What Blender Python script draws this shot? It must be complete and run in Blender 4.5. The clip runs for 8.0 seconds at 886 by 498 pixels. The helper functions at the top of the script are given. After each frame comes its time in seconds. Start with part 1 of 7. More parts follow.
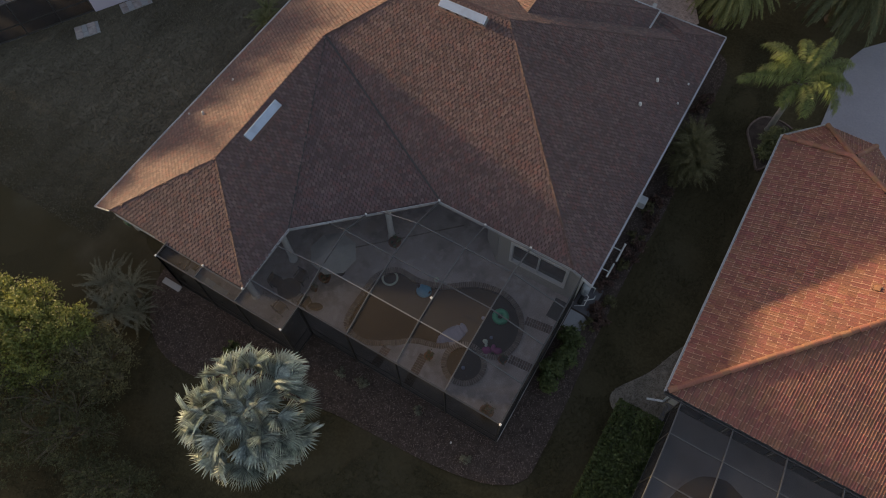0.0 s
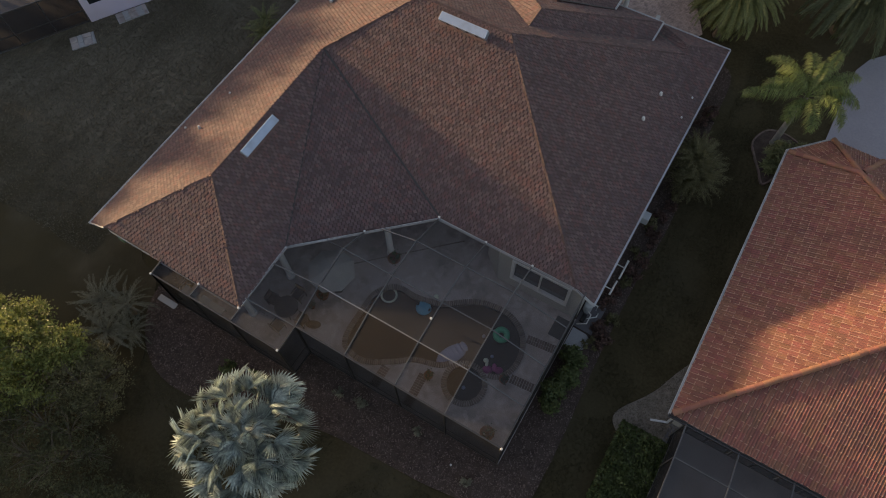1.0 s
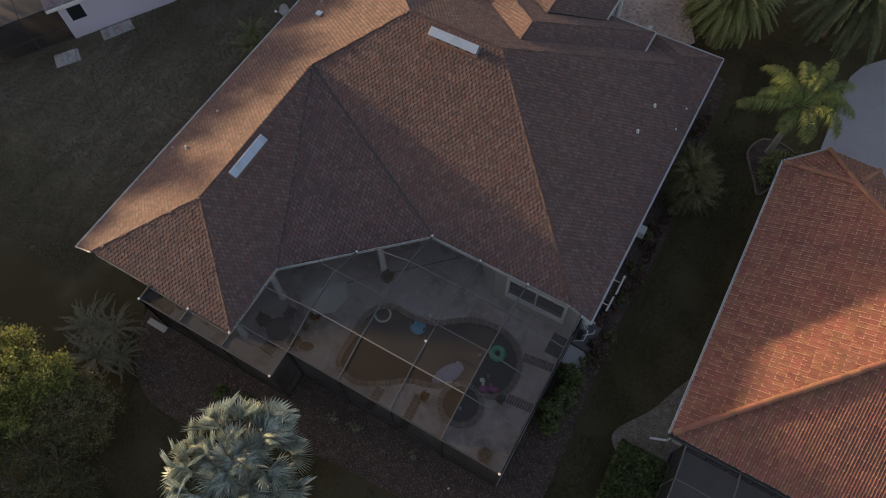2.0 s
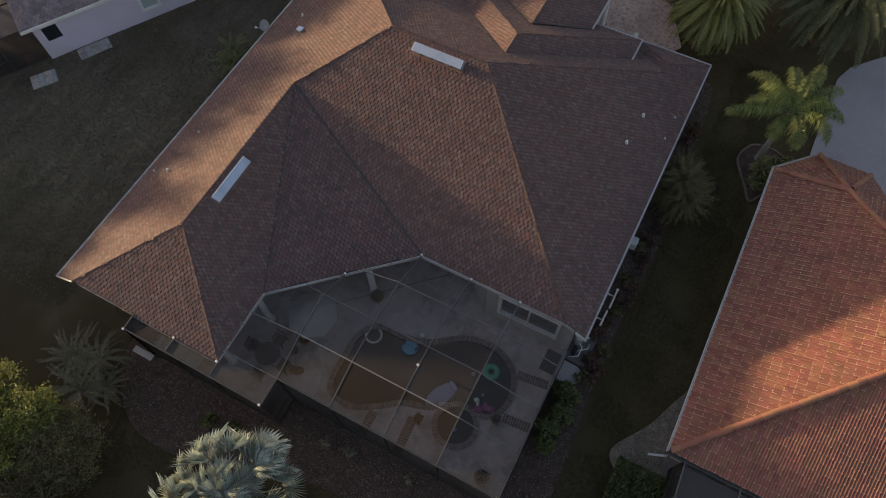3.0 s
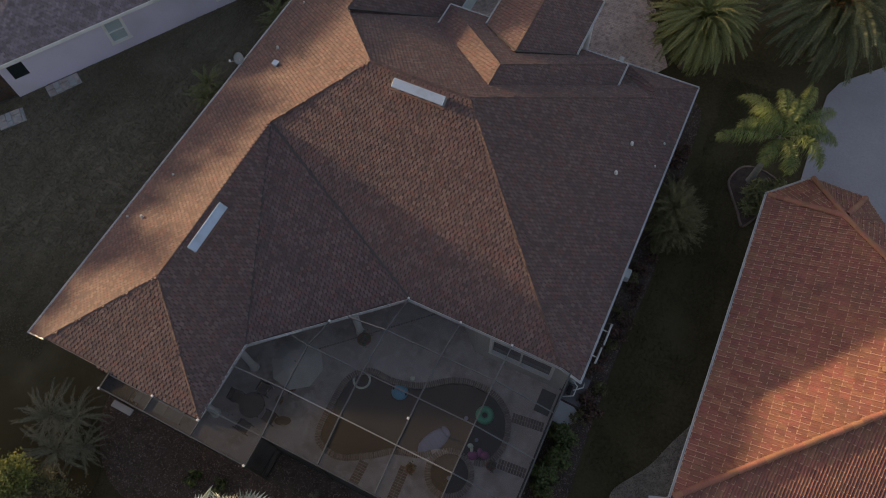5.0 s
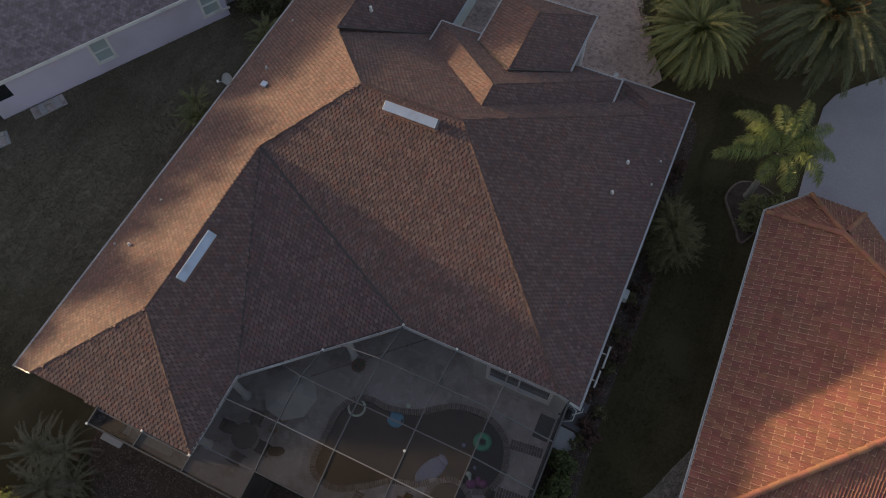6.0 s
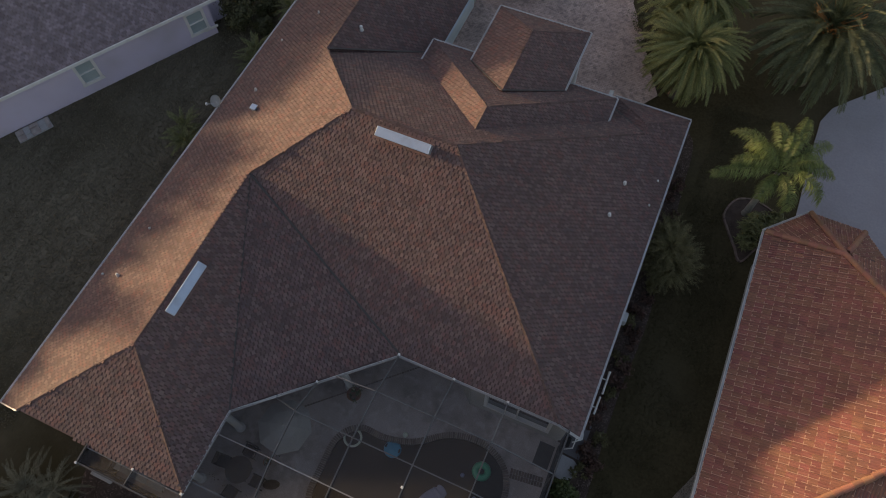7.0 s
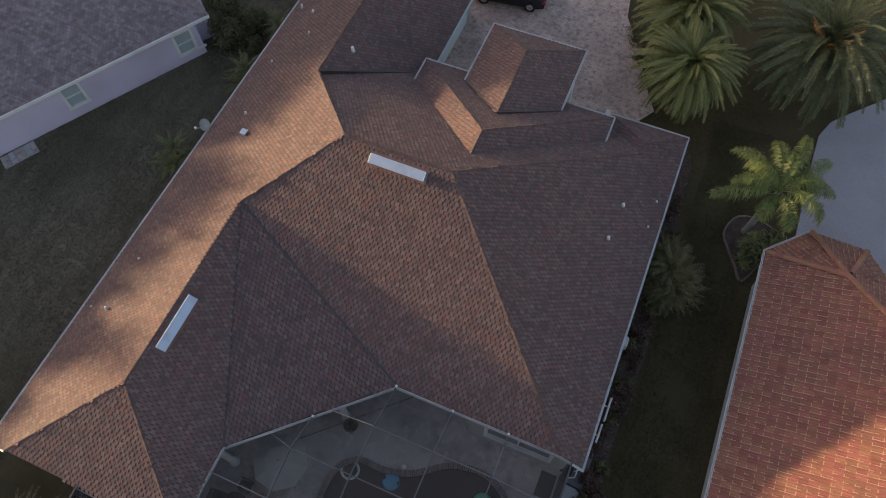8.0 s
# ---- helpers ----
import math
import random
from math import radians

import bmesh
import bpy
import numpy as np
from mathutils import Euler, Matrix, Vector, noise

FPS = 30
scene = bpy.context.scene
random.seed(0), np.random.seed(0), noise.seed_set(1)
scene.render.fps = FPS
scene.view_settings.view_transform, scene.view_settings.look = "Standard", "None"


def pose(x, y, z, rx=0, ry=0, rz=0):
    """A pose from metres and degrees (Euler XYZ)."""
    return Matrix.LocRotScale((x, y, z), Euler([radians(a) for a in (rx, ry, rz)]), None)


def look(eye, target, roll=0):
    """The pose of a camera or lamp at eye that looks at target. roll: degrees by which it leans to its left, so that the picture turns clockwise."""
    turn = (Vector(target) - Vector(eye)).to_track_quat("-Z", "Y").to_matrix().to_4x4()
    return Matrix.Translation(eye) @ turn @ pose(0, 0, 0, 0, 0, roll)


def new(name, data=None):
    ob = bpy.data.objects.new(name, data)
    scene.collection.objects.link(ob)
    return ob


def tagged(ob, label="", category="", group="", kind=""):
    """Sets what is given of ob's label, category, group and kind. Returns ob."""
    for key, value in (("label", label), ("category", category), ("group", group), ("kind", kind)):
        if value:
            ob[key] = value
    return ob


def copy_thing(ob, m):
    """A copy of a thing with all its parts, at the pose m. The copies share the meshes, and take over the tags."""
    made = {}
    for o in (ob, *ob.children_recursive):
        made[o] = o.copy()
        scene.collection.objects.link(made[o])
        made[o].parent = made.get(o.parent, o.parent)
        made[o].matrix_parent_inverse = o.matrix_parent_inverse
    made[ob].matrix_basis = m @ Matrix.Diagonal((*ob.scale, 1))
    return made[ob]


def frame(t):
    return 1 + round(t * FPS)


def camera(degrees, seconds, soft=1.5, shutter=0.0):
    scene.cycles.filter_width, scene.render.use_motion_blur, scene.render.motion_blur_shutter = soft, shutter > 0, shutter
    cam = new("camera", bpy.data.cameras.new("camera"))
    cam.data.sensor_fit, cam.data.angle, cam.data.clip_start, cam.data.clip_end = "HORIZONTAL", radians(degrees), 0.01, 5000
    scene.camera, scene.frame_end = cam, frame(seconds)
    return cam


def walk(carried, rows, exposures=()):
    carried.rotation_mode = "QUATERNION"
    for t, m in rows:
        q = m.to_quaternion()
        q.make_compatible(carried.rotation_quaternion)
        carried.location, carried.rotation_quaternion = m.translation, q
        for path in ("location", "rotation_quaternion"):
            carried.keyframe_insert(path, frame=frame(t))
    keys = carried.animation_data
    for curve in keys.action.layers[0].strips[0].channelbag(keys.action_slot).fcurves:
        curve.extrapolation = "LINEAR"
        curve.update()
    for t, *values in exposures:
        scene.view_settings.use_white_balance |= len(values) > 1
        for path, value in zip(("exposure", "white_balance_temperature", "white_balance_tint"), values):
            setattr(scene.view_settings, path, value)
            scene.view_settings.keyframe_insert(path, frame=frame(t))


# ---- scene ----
cam = camera(66.0, 8.0, 1.0)
PATH = [
    (0, (0.224, 0.021, 29.883), (-0.264, 0.786, 28.101), -2.0),
    (0.5, (0.004, 0.414, 29.804), (-0.486, 1.179, 28.022), -2.1),
    (1, (-0.227, 0.797, 29.75), (-0.717, 1.564, 27.969), -2.0),
    (1.5, (-0.461, 1.21, 29.729), (-0.947, 1.98, 27.948), -2.0),
    (3, (-1.123, 2.548, 29.645), (-1.574, 3.333, 27.861), -2.2),
    (3.5, (-1.344, 2.988, 29.59), (-1.788, 3.778, 27.807), -2.2),
    (4, (-1.525, 3.431, 29.542), (-1.963, 4.223, 27.758), -2.2),
    (4.5, (-1.733, 3.93, 29.552), (-2.163, 4.723, 27.768), -2.3),
    (6, (-2.442, 5.412, 29.493), (-2.851, 6.22, 27.71), -2.2),
    (6.5, (-2.686, 6.004, 29.54), (-3.089, 6.811, 27.755), -2.3),
    (7, (-2.982, 6.527, 29.512), (-3.376, 7.341, 27.728), -2.1),
    (7.5, (-3.252, 7.08, 29.505), (-3.64, 7.898, 27.721), -2.1),
    (8, (-3.557, 7.628, 29.493), (-3.936, 8.45, 27.71), -2.0),
]
EXPOSURES = [(0.0, 1.38, 6950, 26), (3.5, 1.29, 6900, 26), (7.15, 1.25, 6850, 27), (7.35, 1.56, 6650, 26), (8.0, 1.65, 6650, 26)]
walk(cam, [(t, look(eye, target, roll)) for t, eye, target, roll in PATH], EXPOSURES)

# ---- world, sun, exposure ----
SUN_EL, SUN_AZ = 5.7, 2.5          # degrees above the horizon; degrees south of due west
world = bpy.data.worlds.new("world")
scene.world = world
world.use_nodes = True
wn = world.node_tree
for n in list(wn.nodes):
    wn.nodes.remove(n)
sky = wn.nodes.new("ShaderNodeTexSky")
sky.sky_type = "NISHITA"
sky.sun_disc = False
sky.sun_elevation = radians(SUN_EL)
sky.sun_rotation = radians(270 - SUN_AZ)
sky.air_density, sky.dust_density, sky.ozone_density = 1.0, 1.1, 0.7
bg = wn.nodes.new("ShaderNodeBackground")
bg.inputs["Strength"].default_value = 0.12
wo = wn.nodes.new("ShaderNodeOutputWorld")
wn.links.new(sky.outputs[0], bg.inputs["Color"])
wn.links.new(bg.outputs[0], wo.inputs["Surface"])

sun_data = bpy.data.lights.new("sun", "SUN")
sun_data.energy = 3.05
sun_data.angle = radians(1.5)
sun_data.color = (1.0, 0.785, 0.405)
sun = new("sun", sun_data)
SUN_TO = Vector((math.cos(radians(SUN_AZ)) * math.cos(radians(SUN_EL)), math.sin(radians(SUN_AZ)) * math.cos(radians(SUN_EL)), -math.sin(radians(SUN_EL))))
sun.matrix_basis = Matrix.Translation((-60, 0, 30)) @ SUN_TO.to_track_quat("-Z", "Y").to_matrix().to_4x4()

rng = random.Random(7)


# ---- materials ----
def surface(name, low, high, scale=1.0, fine=20.0, rough=0.8, bump=0.2, depth=0.02, metal=0.0, island=0.0, piece=0.0,
            stain=None, stain_scale=0.3, stain_amount=0.0, spec=0.5, stretch=None):
    """A procedural surface: two scales of noise between two colours, fine relief, shades from piece to piece, and stains."""
    m = bpy.data.materials.new(name)
    m.use_nodes = True
    t = m.node_tree
    n, k = t.nodes, t.links
    b = n["Principled BSDF"]
    b.inputs["Roughness"].default_value = rough
    b.inputs["Metallic"].default_value = metal
    b.inputs["Specular IOR Level"].default_value = spec
    co = n.new("ShaderNodeTexCoord")
    mp = n.new("ShaderNodeMapping")
    if stretch:
        mp.inputs["Scale"].default_value = stretch
    k.new(co.outputs["Object"], mp.inputs["Vector"])
    big = n.new("ShaderNodeTexNoise")
    big.inputs["Scale"].default_value, big.inputs["Detail"].default_value = scale, 6
    small = n.new("ShaderNodeTexNoise")
    small.inputs["Scale"].default_value, small.inputs["Detail"].default_value = fine, 5
    for q in (big, small):
        k.new(mp.outputs[0], q.inputs["Vector"])
    add = n.new("ShaderNodeMath")
    add.operation = "MULTIPLY_ADD"
    add.inputs[1].default_value, add.inputs[2].default_value = 0.55, -0.05
    k.new(small.outputs["Fac"], add.inputs[0])
    both = n.new("ShaderNodeMath")
    both.operation = "MULTIPLY_ADD"
    both.inputs[1].default_value = 0.55
    k.new(big.outputs["Fac"], both.inputs[0])
    k.new(add.outputs[0], both.inputs[2])
    ramp = n.new("ShaderNodeValToRGB")
    ramp.color_ramp.elements[0].position, ramp.color_ramp.elements[0].color = 0.3, (*low, 1)
    ramp.color_ramp.elements[1].position, ramp.color_ramp.elements[1].color = 0.7, (*high, 1)
    k.new(both.outputs[0], ramp.inputs[0])
    out = ramp.outputs[0]
    if island or piece:
        if island:
            g = n.new("ShaderNodeNewGeometry").outputs["Random Per Island"]
        else:
            g = n.new("ShaderNodeObjectInfo").outputs["Random"]
        amount = island or piece
        r = n.new("ShaderNodeMapRange")
        r.inputs["To Min"].default_value, r.inputs["To Max"].default_value = 1 - amount, 1 + amount
        k.new(g, r.inputs["Value"])
        hs = n.new("ShaderNodeHueSaturation")
        k.new(r.outputs[0], hs.inputs["Value"])
        k.new(out, hs.inputs["Color"])
        tone = n.new("ShaderNodeMath")
        tone.operation = "MULTIPLY_ADD"
        tone.inputs[1].default_value, tone.inputs[2].default_value = 0.03, 0.485
        wrap = n.new("ShaderNodeMath")
        wrap.operation = "FRACT"
        ten = n.new("ShaderNodeMath")
        ten.operation = "MULTIPLY"
        ten.inputs[1].default_value = 7.31
        k.new(g, ten.inputs[0])
        k.new(ten.outputs[0], wrap.inputs[0])
        k.new(wrap.outputs[0], tone.inputs[0])
        k.new(tone.outputs[0], hs.inputs["Hue"])
        out = hs.outputs[0]
    if stain:
        sn = n.new("ShaderNodeTexNoise")
        sn.inputs["Scale"].default_value, sn.inputs["Detail"].default_value = stain_scale, 7
        k.new(co.outputs["Object"], sn.inputs["Vector"])
        sr = n.new("ShaderNodeMapRange")
        sr.inputs["From Min"].default_value, sr.inputs["From Max"].default_value = 0.48, 0.7
        sr.inputs["To Max"].default_value = stain_amount
        k.new(sn.outputs["Fac"], sr.inputs["Value"])
        mx = n.new("ShaderNodeMix")
        mx.data_type = "RGBA"
        k.new(sr.outputs[0], mx.inputs["Factor"])
        k.new(out, mx.inputs[6])
        mx.inputs[7].default_value = (*stain, 1)
        out = mx.outputs[2]
    k.new(out, b.inputs["Base Color"])
    if bump:
        bp = n.new("ShaderNodeBump")
        bp.inputs["Strength"].default_value, bp.inputs["Distance"].default_value = bump, depth
        k.new(both.outputs[0], bp.inputs["Height"])
        k.new(bp.outputs[0], b.inputs["Normal"])
    return m


def leafy(name, low, high, rough=0.5, vary=0.28, scale=3.0, thin=0.25):
    """A leaf surface: colour shifts from leaf to leaf, and some light comes through."""
    m = surface(name, low, high, scale, 14, rough, 0, island=vary, spec=0.4)
    t = m.node_tree
    b = t.nodes["Principled BSDF"]
    b.inputs["Transmission Weight"].default_value = 0.0
    tr = t.nodes.new("ShaderNodeBsdfTranslucent")
    mix = t.nodes.new("ShaderNodeMixShader")
    mix.inputs[0].default_value = thin
    t.links.new(b.inputs["Base Color"].links[0].from_socket, tr.inputs["Color"])
    t.links.new(b.outputs[0], mix.inputs[1])
    t.links.new(tr.outputs[0], mix.inputs[2])
    t.links.new(mix.outputs[0], t.nodes["Material Output"].inputs["Surface"])
    return m


def screen_mesh(name, colour, cover):
    """Fine insect screen: a woven dark thread that covers a share of what lies behind it."""
    m = bpy.data.materials.new(name)
    m.use_nodes = True
    t = m.node_tree
    b = t.nodes["Principled BSDF"]
    b.inputs["Base Color"].default_value = (*colour, 1)
    b.inputs["Roughness"].default_value = 0.6
    b.inputs["Specular IOR Level"].default_value = 0.12
    clear = t.nodes.new("ShaderNodeBsdfTransparent")
    mix = t.nodes.new("ShaderNodeMixShader")
    nz = t.nodes.new("ShaderNodeTexNoise")
    nz.inputs["Scale"].default_value = 0.7
    co = t.nodes.new("ShaderNodeTexCoord")
    t.links.new(co.outputs["Object"], nz.inputs["Vector"])
    r = t.nodes.new("ShaderNodeMapRange")
    r.inputs["To Min"].default_value, r.inputs["To Max"].default_value = cover - 0.06, cover + 0.06
    t.links.new(nz.outputs["Fac"], r.inputs["Value"])
    t.links.new(r.outputs[0], mix.inputs[0])
    t.links.new(clear.outputs[0], mix.inputs[1])
    t.links.new(b.outputs[0], mix.inputs[2])
    fine = t.nodes.new("ShaderNodeTexNoise")
    fine.inputs["Scale"].default_value = 260
    t.links.new(co.outputs["Object"], fine.inputs["Vector"])
    thread = t.nodes.new("ShaderNodeBump")         # the round backs of the threads
    thread.inputs["Strength"].default_value, thread.inputs["Distance"].default_value = 1.0, 0.03
    t.links.new(fine.outputs["Fac"], thread.inputs["Height"])
    t.links.new(thread.outputs[0], b.inputs["Normal"])
    t.links.new(mix.outputs[0], t.nodes["Material Output"].inputs["Surface"])
    return m


def pavers(name, c1, c2, joint, size=0.22, rough=0.85):
    m = bpy.data.materials.new(name)
    m.use_nodes = True
    t = m.node_tree
    n, k = t.nodes, t.links
    b = n["Principled BSDF"]
    b.inputs["Roughness"].default_value = rough
    co = n.new("ShaderNodeTexCoord")
    br = n.new("ShaderNodeTexBrick")
    br.inputs["Scale"].default_value = 1.0
    br.inputs["Brick Width"].default_value, br.inputs["Row Height"].default_value = size, size * 0.5
    br.inputs["Mortar Size"].default_value = 0.006
    br.inputs["Color1"].default_value, br.inputs["Color2"].default_value, br.inputs["Mortar"].default_value = (*c1, 1), (*c2, 1), (*joint, 1)
    k.new(co.outputs["Object"], br.inputs["Vector"])
    nz = n.new("ShaderNodeTexNoise")
    nz.inputs["Scale"].default_value, nz.inputs["Detail"].default_value = 0.7, 8
    k.new(co.outputs["Object"], nz.inputs["Vector"])
    hs = n.new("ShaderNodeHueSaturation")
    r = n.new("ShaderNodeMapRange")
    r.inputs["From Min"].default_value, r.inputs["From Max"].default_value = 0.3, 0.7
    r.inputs["To Min"].default_value, r.inputs["To Max"].default_value = 0.7, 1.25
    k.new(nz.outputs["Fac"], r.inputs["Value"])
    k.new(r.outputs[0], hs.inputs["Value"])
    k.new(br.outputs["Color"], hs.inputs["Color"])
    k.new(hs.outputs[0], b.inputs["Base Color"])
    bp = n.new("ShaderNodeBump")
    bp.inputs["Strength"].default_value, bp.inputs["Distance"].default_value = 0.4, 0.01
    k.new(br.outputs["Fac"], bp.inputs["Height"])
    bp.invert = True
    k.new(bp.outputs[0], b.inputs["Normal"])
    return m


def mottle(m, colour, scale, lo, hi, amount, stretch=None):
    """Lets patches of another tone show through a surface."""
    t = m.node_tree
    base = t.nodes["Principled BSDF"].inputs["Base Color"]
    co = t.nodes.new("ShaderNodeTexCoord")
    mp = t.nodes.new("ShaderNodeMapping")
    mp.inputs["Location"].default_value = (scale * 3.1, scale * 1.7, 0.4)
    if stretch:
        mp.inputs["Scale"].default_value = stretch
    t.links.new(co.outputs["Object"], mp.inputs["Vector"])
    nz = t.nodes.new("ShaderNodeTexNoise")
    nz.inputs["Scale"].default_value, nz.inputs["Detail"].default_value = scale, 2
    t.links.new(mp.outputs[0], nz.inputs["Vector"])
    r = t.nodes.new("ShaderNodeMapRange")
    r.inputs["From Min"].default_value, r.inputs["From Max"].default_value = lo, hi
    r.inputs["To Max"].default_value = amount
    t.links.new(nz.outputs["Fac"], r.inputs["Value"])
    mx = t.nodes.new("ShaderNodeMix")
    mx.data_type = "RGBA"
    t.links.new(r.outputs[0], mx.inputs["Factor"])
    t.links.new(base.links[0].from_socket, mx.inputs[6])
    mx.inputs[7].default_value = (*colour, 1)
    t.links.new(mx.outputs[2], base)
    return m


SHINGLE = surface("shingle", (0.109, 0.071, 0.071), (0.161, 0.105, 0.102), 0.9, 30, 0.9, 0.3, 0.006, island=0.21, stain=(0.075, 0.062, 0.066), stain_scale=0.25, stain_amount=0.35)


def flecks(m, colour, share, amount):
    """A share of the pieces, picked at random, is of a paler tone."""
    t = m.node_tree
    base = t.nodes["Principled BSDF"].inputs["Base Color"]
    g = t.nodes.new("ShaderNodeNewGeometry")
    mul = t.nodes.new("ShaderNodeMath")
    mul.operation = "MULTIPLY"
    mul.inputs[1].default_value = 23.7
    fr = t.nodes.new("ShaderNodeMath")
    fr.operation = "FRACT"
    less = t.nodes.new("ShaderNodeMath")
    less.operation = "LESS_THAN"
    less.inputs[1].default_value = share
    size = t.nodes.new("ShaderNodeMath")
    size.operation = "MULTIPLY"
    size.inputs[1].default_value = amount
    t.links.new(g.outputs["Random Per Island"], mul.inputs[0])
    t.links.new(mul.outputs[0], fr.inputs[0])
    t.links.new(fr.outputs[0], less.inputs[0])
    t.links.new(less.outputs[0], size.inputs[0])
    mx = t.nodes.new("ShaderNodeMix")
    mx.data_type = "RGBA"
    t.links.new(size.outputs[0], mx.inputs["Factor"])
    t.links.new(base.links[0].from_socket, mx.inputs[6])
    mx.inputs[7].default_value = (*colour, 1)
    t.links.new(mx.outputs[2], base)


mottle(SHINGLE, (0.175, 0.085, 0.078), 2.6, 0.50, 0.66, 0.7)
mottle(SHINGLE, (0.19, 0.138, 0.128), 3.7, 0.56, 0.70, 0.4)
mottle(SHINGLE, (0.085, 0.072, 0.078), 3.1, 0.55, 0.70, 0.55)
flecks(SHINGLE, (0.205, 0.145, 0.137), 0.13, 0.4)
UNDERLAY = surface("roof_felt", (0.082, 0.054, 0.054), (0.120, 0.079, 0.077), 2, 30, 0.95, 0.2)
CAP = surface("ridge_shingle", (0.088, 0.058, 0.057), (0.128, 0.083, 0.081), 1.5, 30, 0.9, 0.3, 0.006, piece=0.2)
TILE = surface("clay_tile", (0.185, 0.074, 0.057), (0.30, 0.123, 0.088), 1.6, 25, 0.72, 0.25, 0.006, island=0.14, stain=(0.13, 0.075, 0.066), stain_scale=0.5, stain_amount=0.5)
TILE_PIECE = surface("clay_tile_piece", (0.185, 0.074, 0.057), (0.30, 0.123, 0.088), 1.6, 25, 0.72, 0.25, 0.006, piece=0.14, stain=(0.13, 0.075, 0.066), stain_scale=0.5, stain_amount=0.5)
# pale tone for worn tile edges, with the rolls' highlights painted in
TILE_PALE = surface("pale_tile_edge", (0.33, 0.185, 0.14), (0.47, 0.285, 0.215), 2, 25, 0.75, 0.2, 0.004)
TILE_CAP = surface("clay_ridge_tile", (0.225, 0.097, 0.066), (0.315, 0.147, 0.097), 2, 25, 0.7, 0.25, 0.006, island=0.15)
VALLEY = surface("valley_metal", (0.05, 0.045, 0.045), (0.08, 0.072, 0.07), 2, 30, 0.7, 0.1)
TILE_CAP_PIECE = surface("clay_ridge_tile_piece", (0.225, 0.097, 0.066), (0.315, 0.147, 0.097), 2, 25, 0.7, 0.25, 0.006, piece=0.14)
SLATE_ROOF = surface("grey_shingle", (0.185, 0.15, 0.165), (0.26, 0.212, 0.235), 1.2, 30, 0.9, 0.3, 0.006, island=0.26)
mottle(SLATE_ROOF, (0.145, 0.108, 0.112), 2.6, 0.46, 0.64, 0.55, (0.6, 1.6, 1))
STUCCO = surface("stucco", (0.58, 0.54, 0.69), (0.66, 0.62, 0.77), 0.8, 60, 0.9, 0.35, 0.006, stain=(0.3, 0.29, 0.28), stain_scale=0.4, stain_amount=0.3)
STUCCO_WARM = surface("warm_stucco", (0.36, 0.35, 0.33), (0.46, 0.45, 0.43), 0.8, 60, 0.9, 0.35, 0.006, stain=(0.25, 0.24, 0.22), stain_scale=0.4, stain_amount=0.3)
WHITE = surface("white_paint", (0.68, 0.69, 0.70), (0.80, 0.80, 0.80), 1.5, 40, 0.45, 0.1, 0.003, stain=(0.45, 0.44, 0.42), stain_scale=1.2, stain_amount=0.35)
GUTTER = surface("gutter_aluminium", (0.50, 0.51, 0.53), (0.62, 0.63, 0.65), 2, 40, 0.4, 0.05, 0.003, stain=(0.28, 0.27, 0.25), stain_scale=1.0, stain_amount=0.4)
BRONZE = surface("bronze_aluminium", (0.06, 0.06, 0.06), (0.10, 0.10, 0.10), 2, 40, 0.38, 0.05, 0.002, metal=0.3)
DARK_ALU = surface("dark_bronze_aluminium", (0.025, 0.024, 0.023), (0.04, 0.038, 0.036), 2, 40, 0.5, 0.05, 0.002)
PALE_ALU = surface("pale_aluminium", (0.11, 0.11, 0.112), (0.17, 0.17, 0.172), 2, 40, 0.35, 0.05, 0.002, metal=0.3)
VENT_METAL = surface("painted_vent_metal", (0.52, 0.61, 0.72), (0.64, 0.72, 0.82), 2, 40, 0.28, 0.08, 0.003, metal=0.7, stain=(0.35, 0.35, 0.36), stain_scale=1.5, stain_amount=0.4)
SCREEN = screen_mesh("screen", (0.115, 0.111, 0.122), 0.31)
# same mesh in a browner tone: low sun on these panels is painted in
SCREEN_WARM = screen_mesh("warm_screen", (0.085, 0.068, 0.058), 0.30)
SCREEN_SIDE = screen_mesh("side_screen", (0.022, 0.021, 0.02), 0.80)
DECK = surface("pool_deck", (0.38, 0.33, 0.315), (0.54, 0.47, 0.45), 0.6, 18, 0.85, 0.25, 0.004, stain=(0.20, 0.17, 0.15), stain_scale=0.5, stain_amount=0.5)
mottle(DECK, (0.22, 0.185, 0.175), 1.3, 0.50, 0.68, 0.55)
mottle(DECK, (0.60, 0.53, 0.50), 2.9, 0.54, 0.70, 0.5)
BRICK = surface("coping_brick", (0.17, 0.135, 0.115), (0.27, 0.215, 0.185), 3, 30, 0.85, 0.3, 0.005, piece=0.3)
BRICK_DARK = surface("band_brick", (0.12, 0.085, 0.072), (0.19, 0.135, 0.115), 3, 30, 0.85, 0.3, 0.005, piece=0.3)
CONCRETE = surface("concrete", (0.34, 0.34, 0.35), (0.46, 0.46, 0.47), 0.9, 25, 0.9, 0.25, 0.004, stain=(0.22, 0.21, 0.21), stain_scale=0.6, stain_amount=0.4)
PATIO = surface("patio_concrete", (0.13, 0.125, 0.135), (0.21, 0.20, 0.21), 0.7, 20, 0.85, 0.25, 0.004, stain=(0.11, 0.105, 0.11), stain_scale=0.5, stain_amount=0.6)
DRIVE_GREY = surface("grey_drive", (0.275, 0.265, 0.30), (0.35, 0.34, 0.375), 0.5, 9, 0.9, 0.3, 0.005, stain=(0.25, 0.235, 0.25), stain_scale=0.35, stain_amount=0.5)
DRIVE_PAVER = pavers("drive_pavers", (0.52, 0.40, 0.36), (0.41, 0.31, 0.285), (0.20, 0.14, 0.13), 0.24)
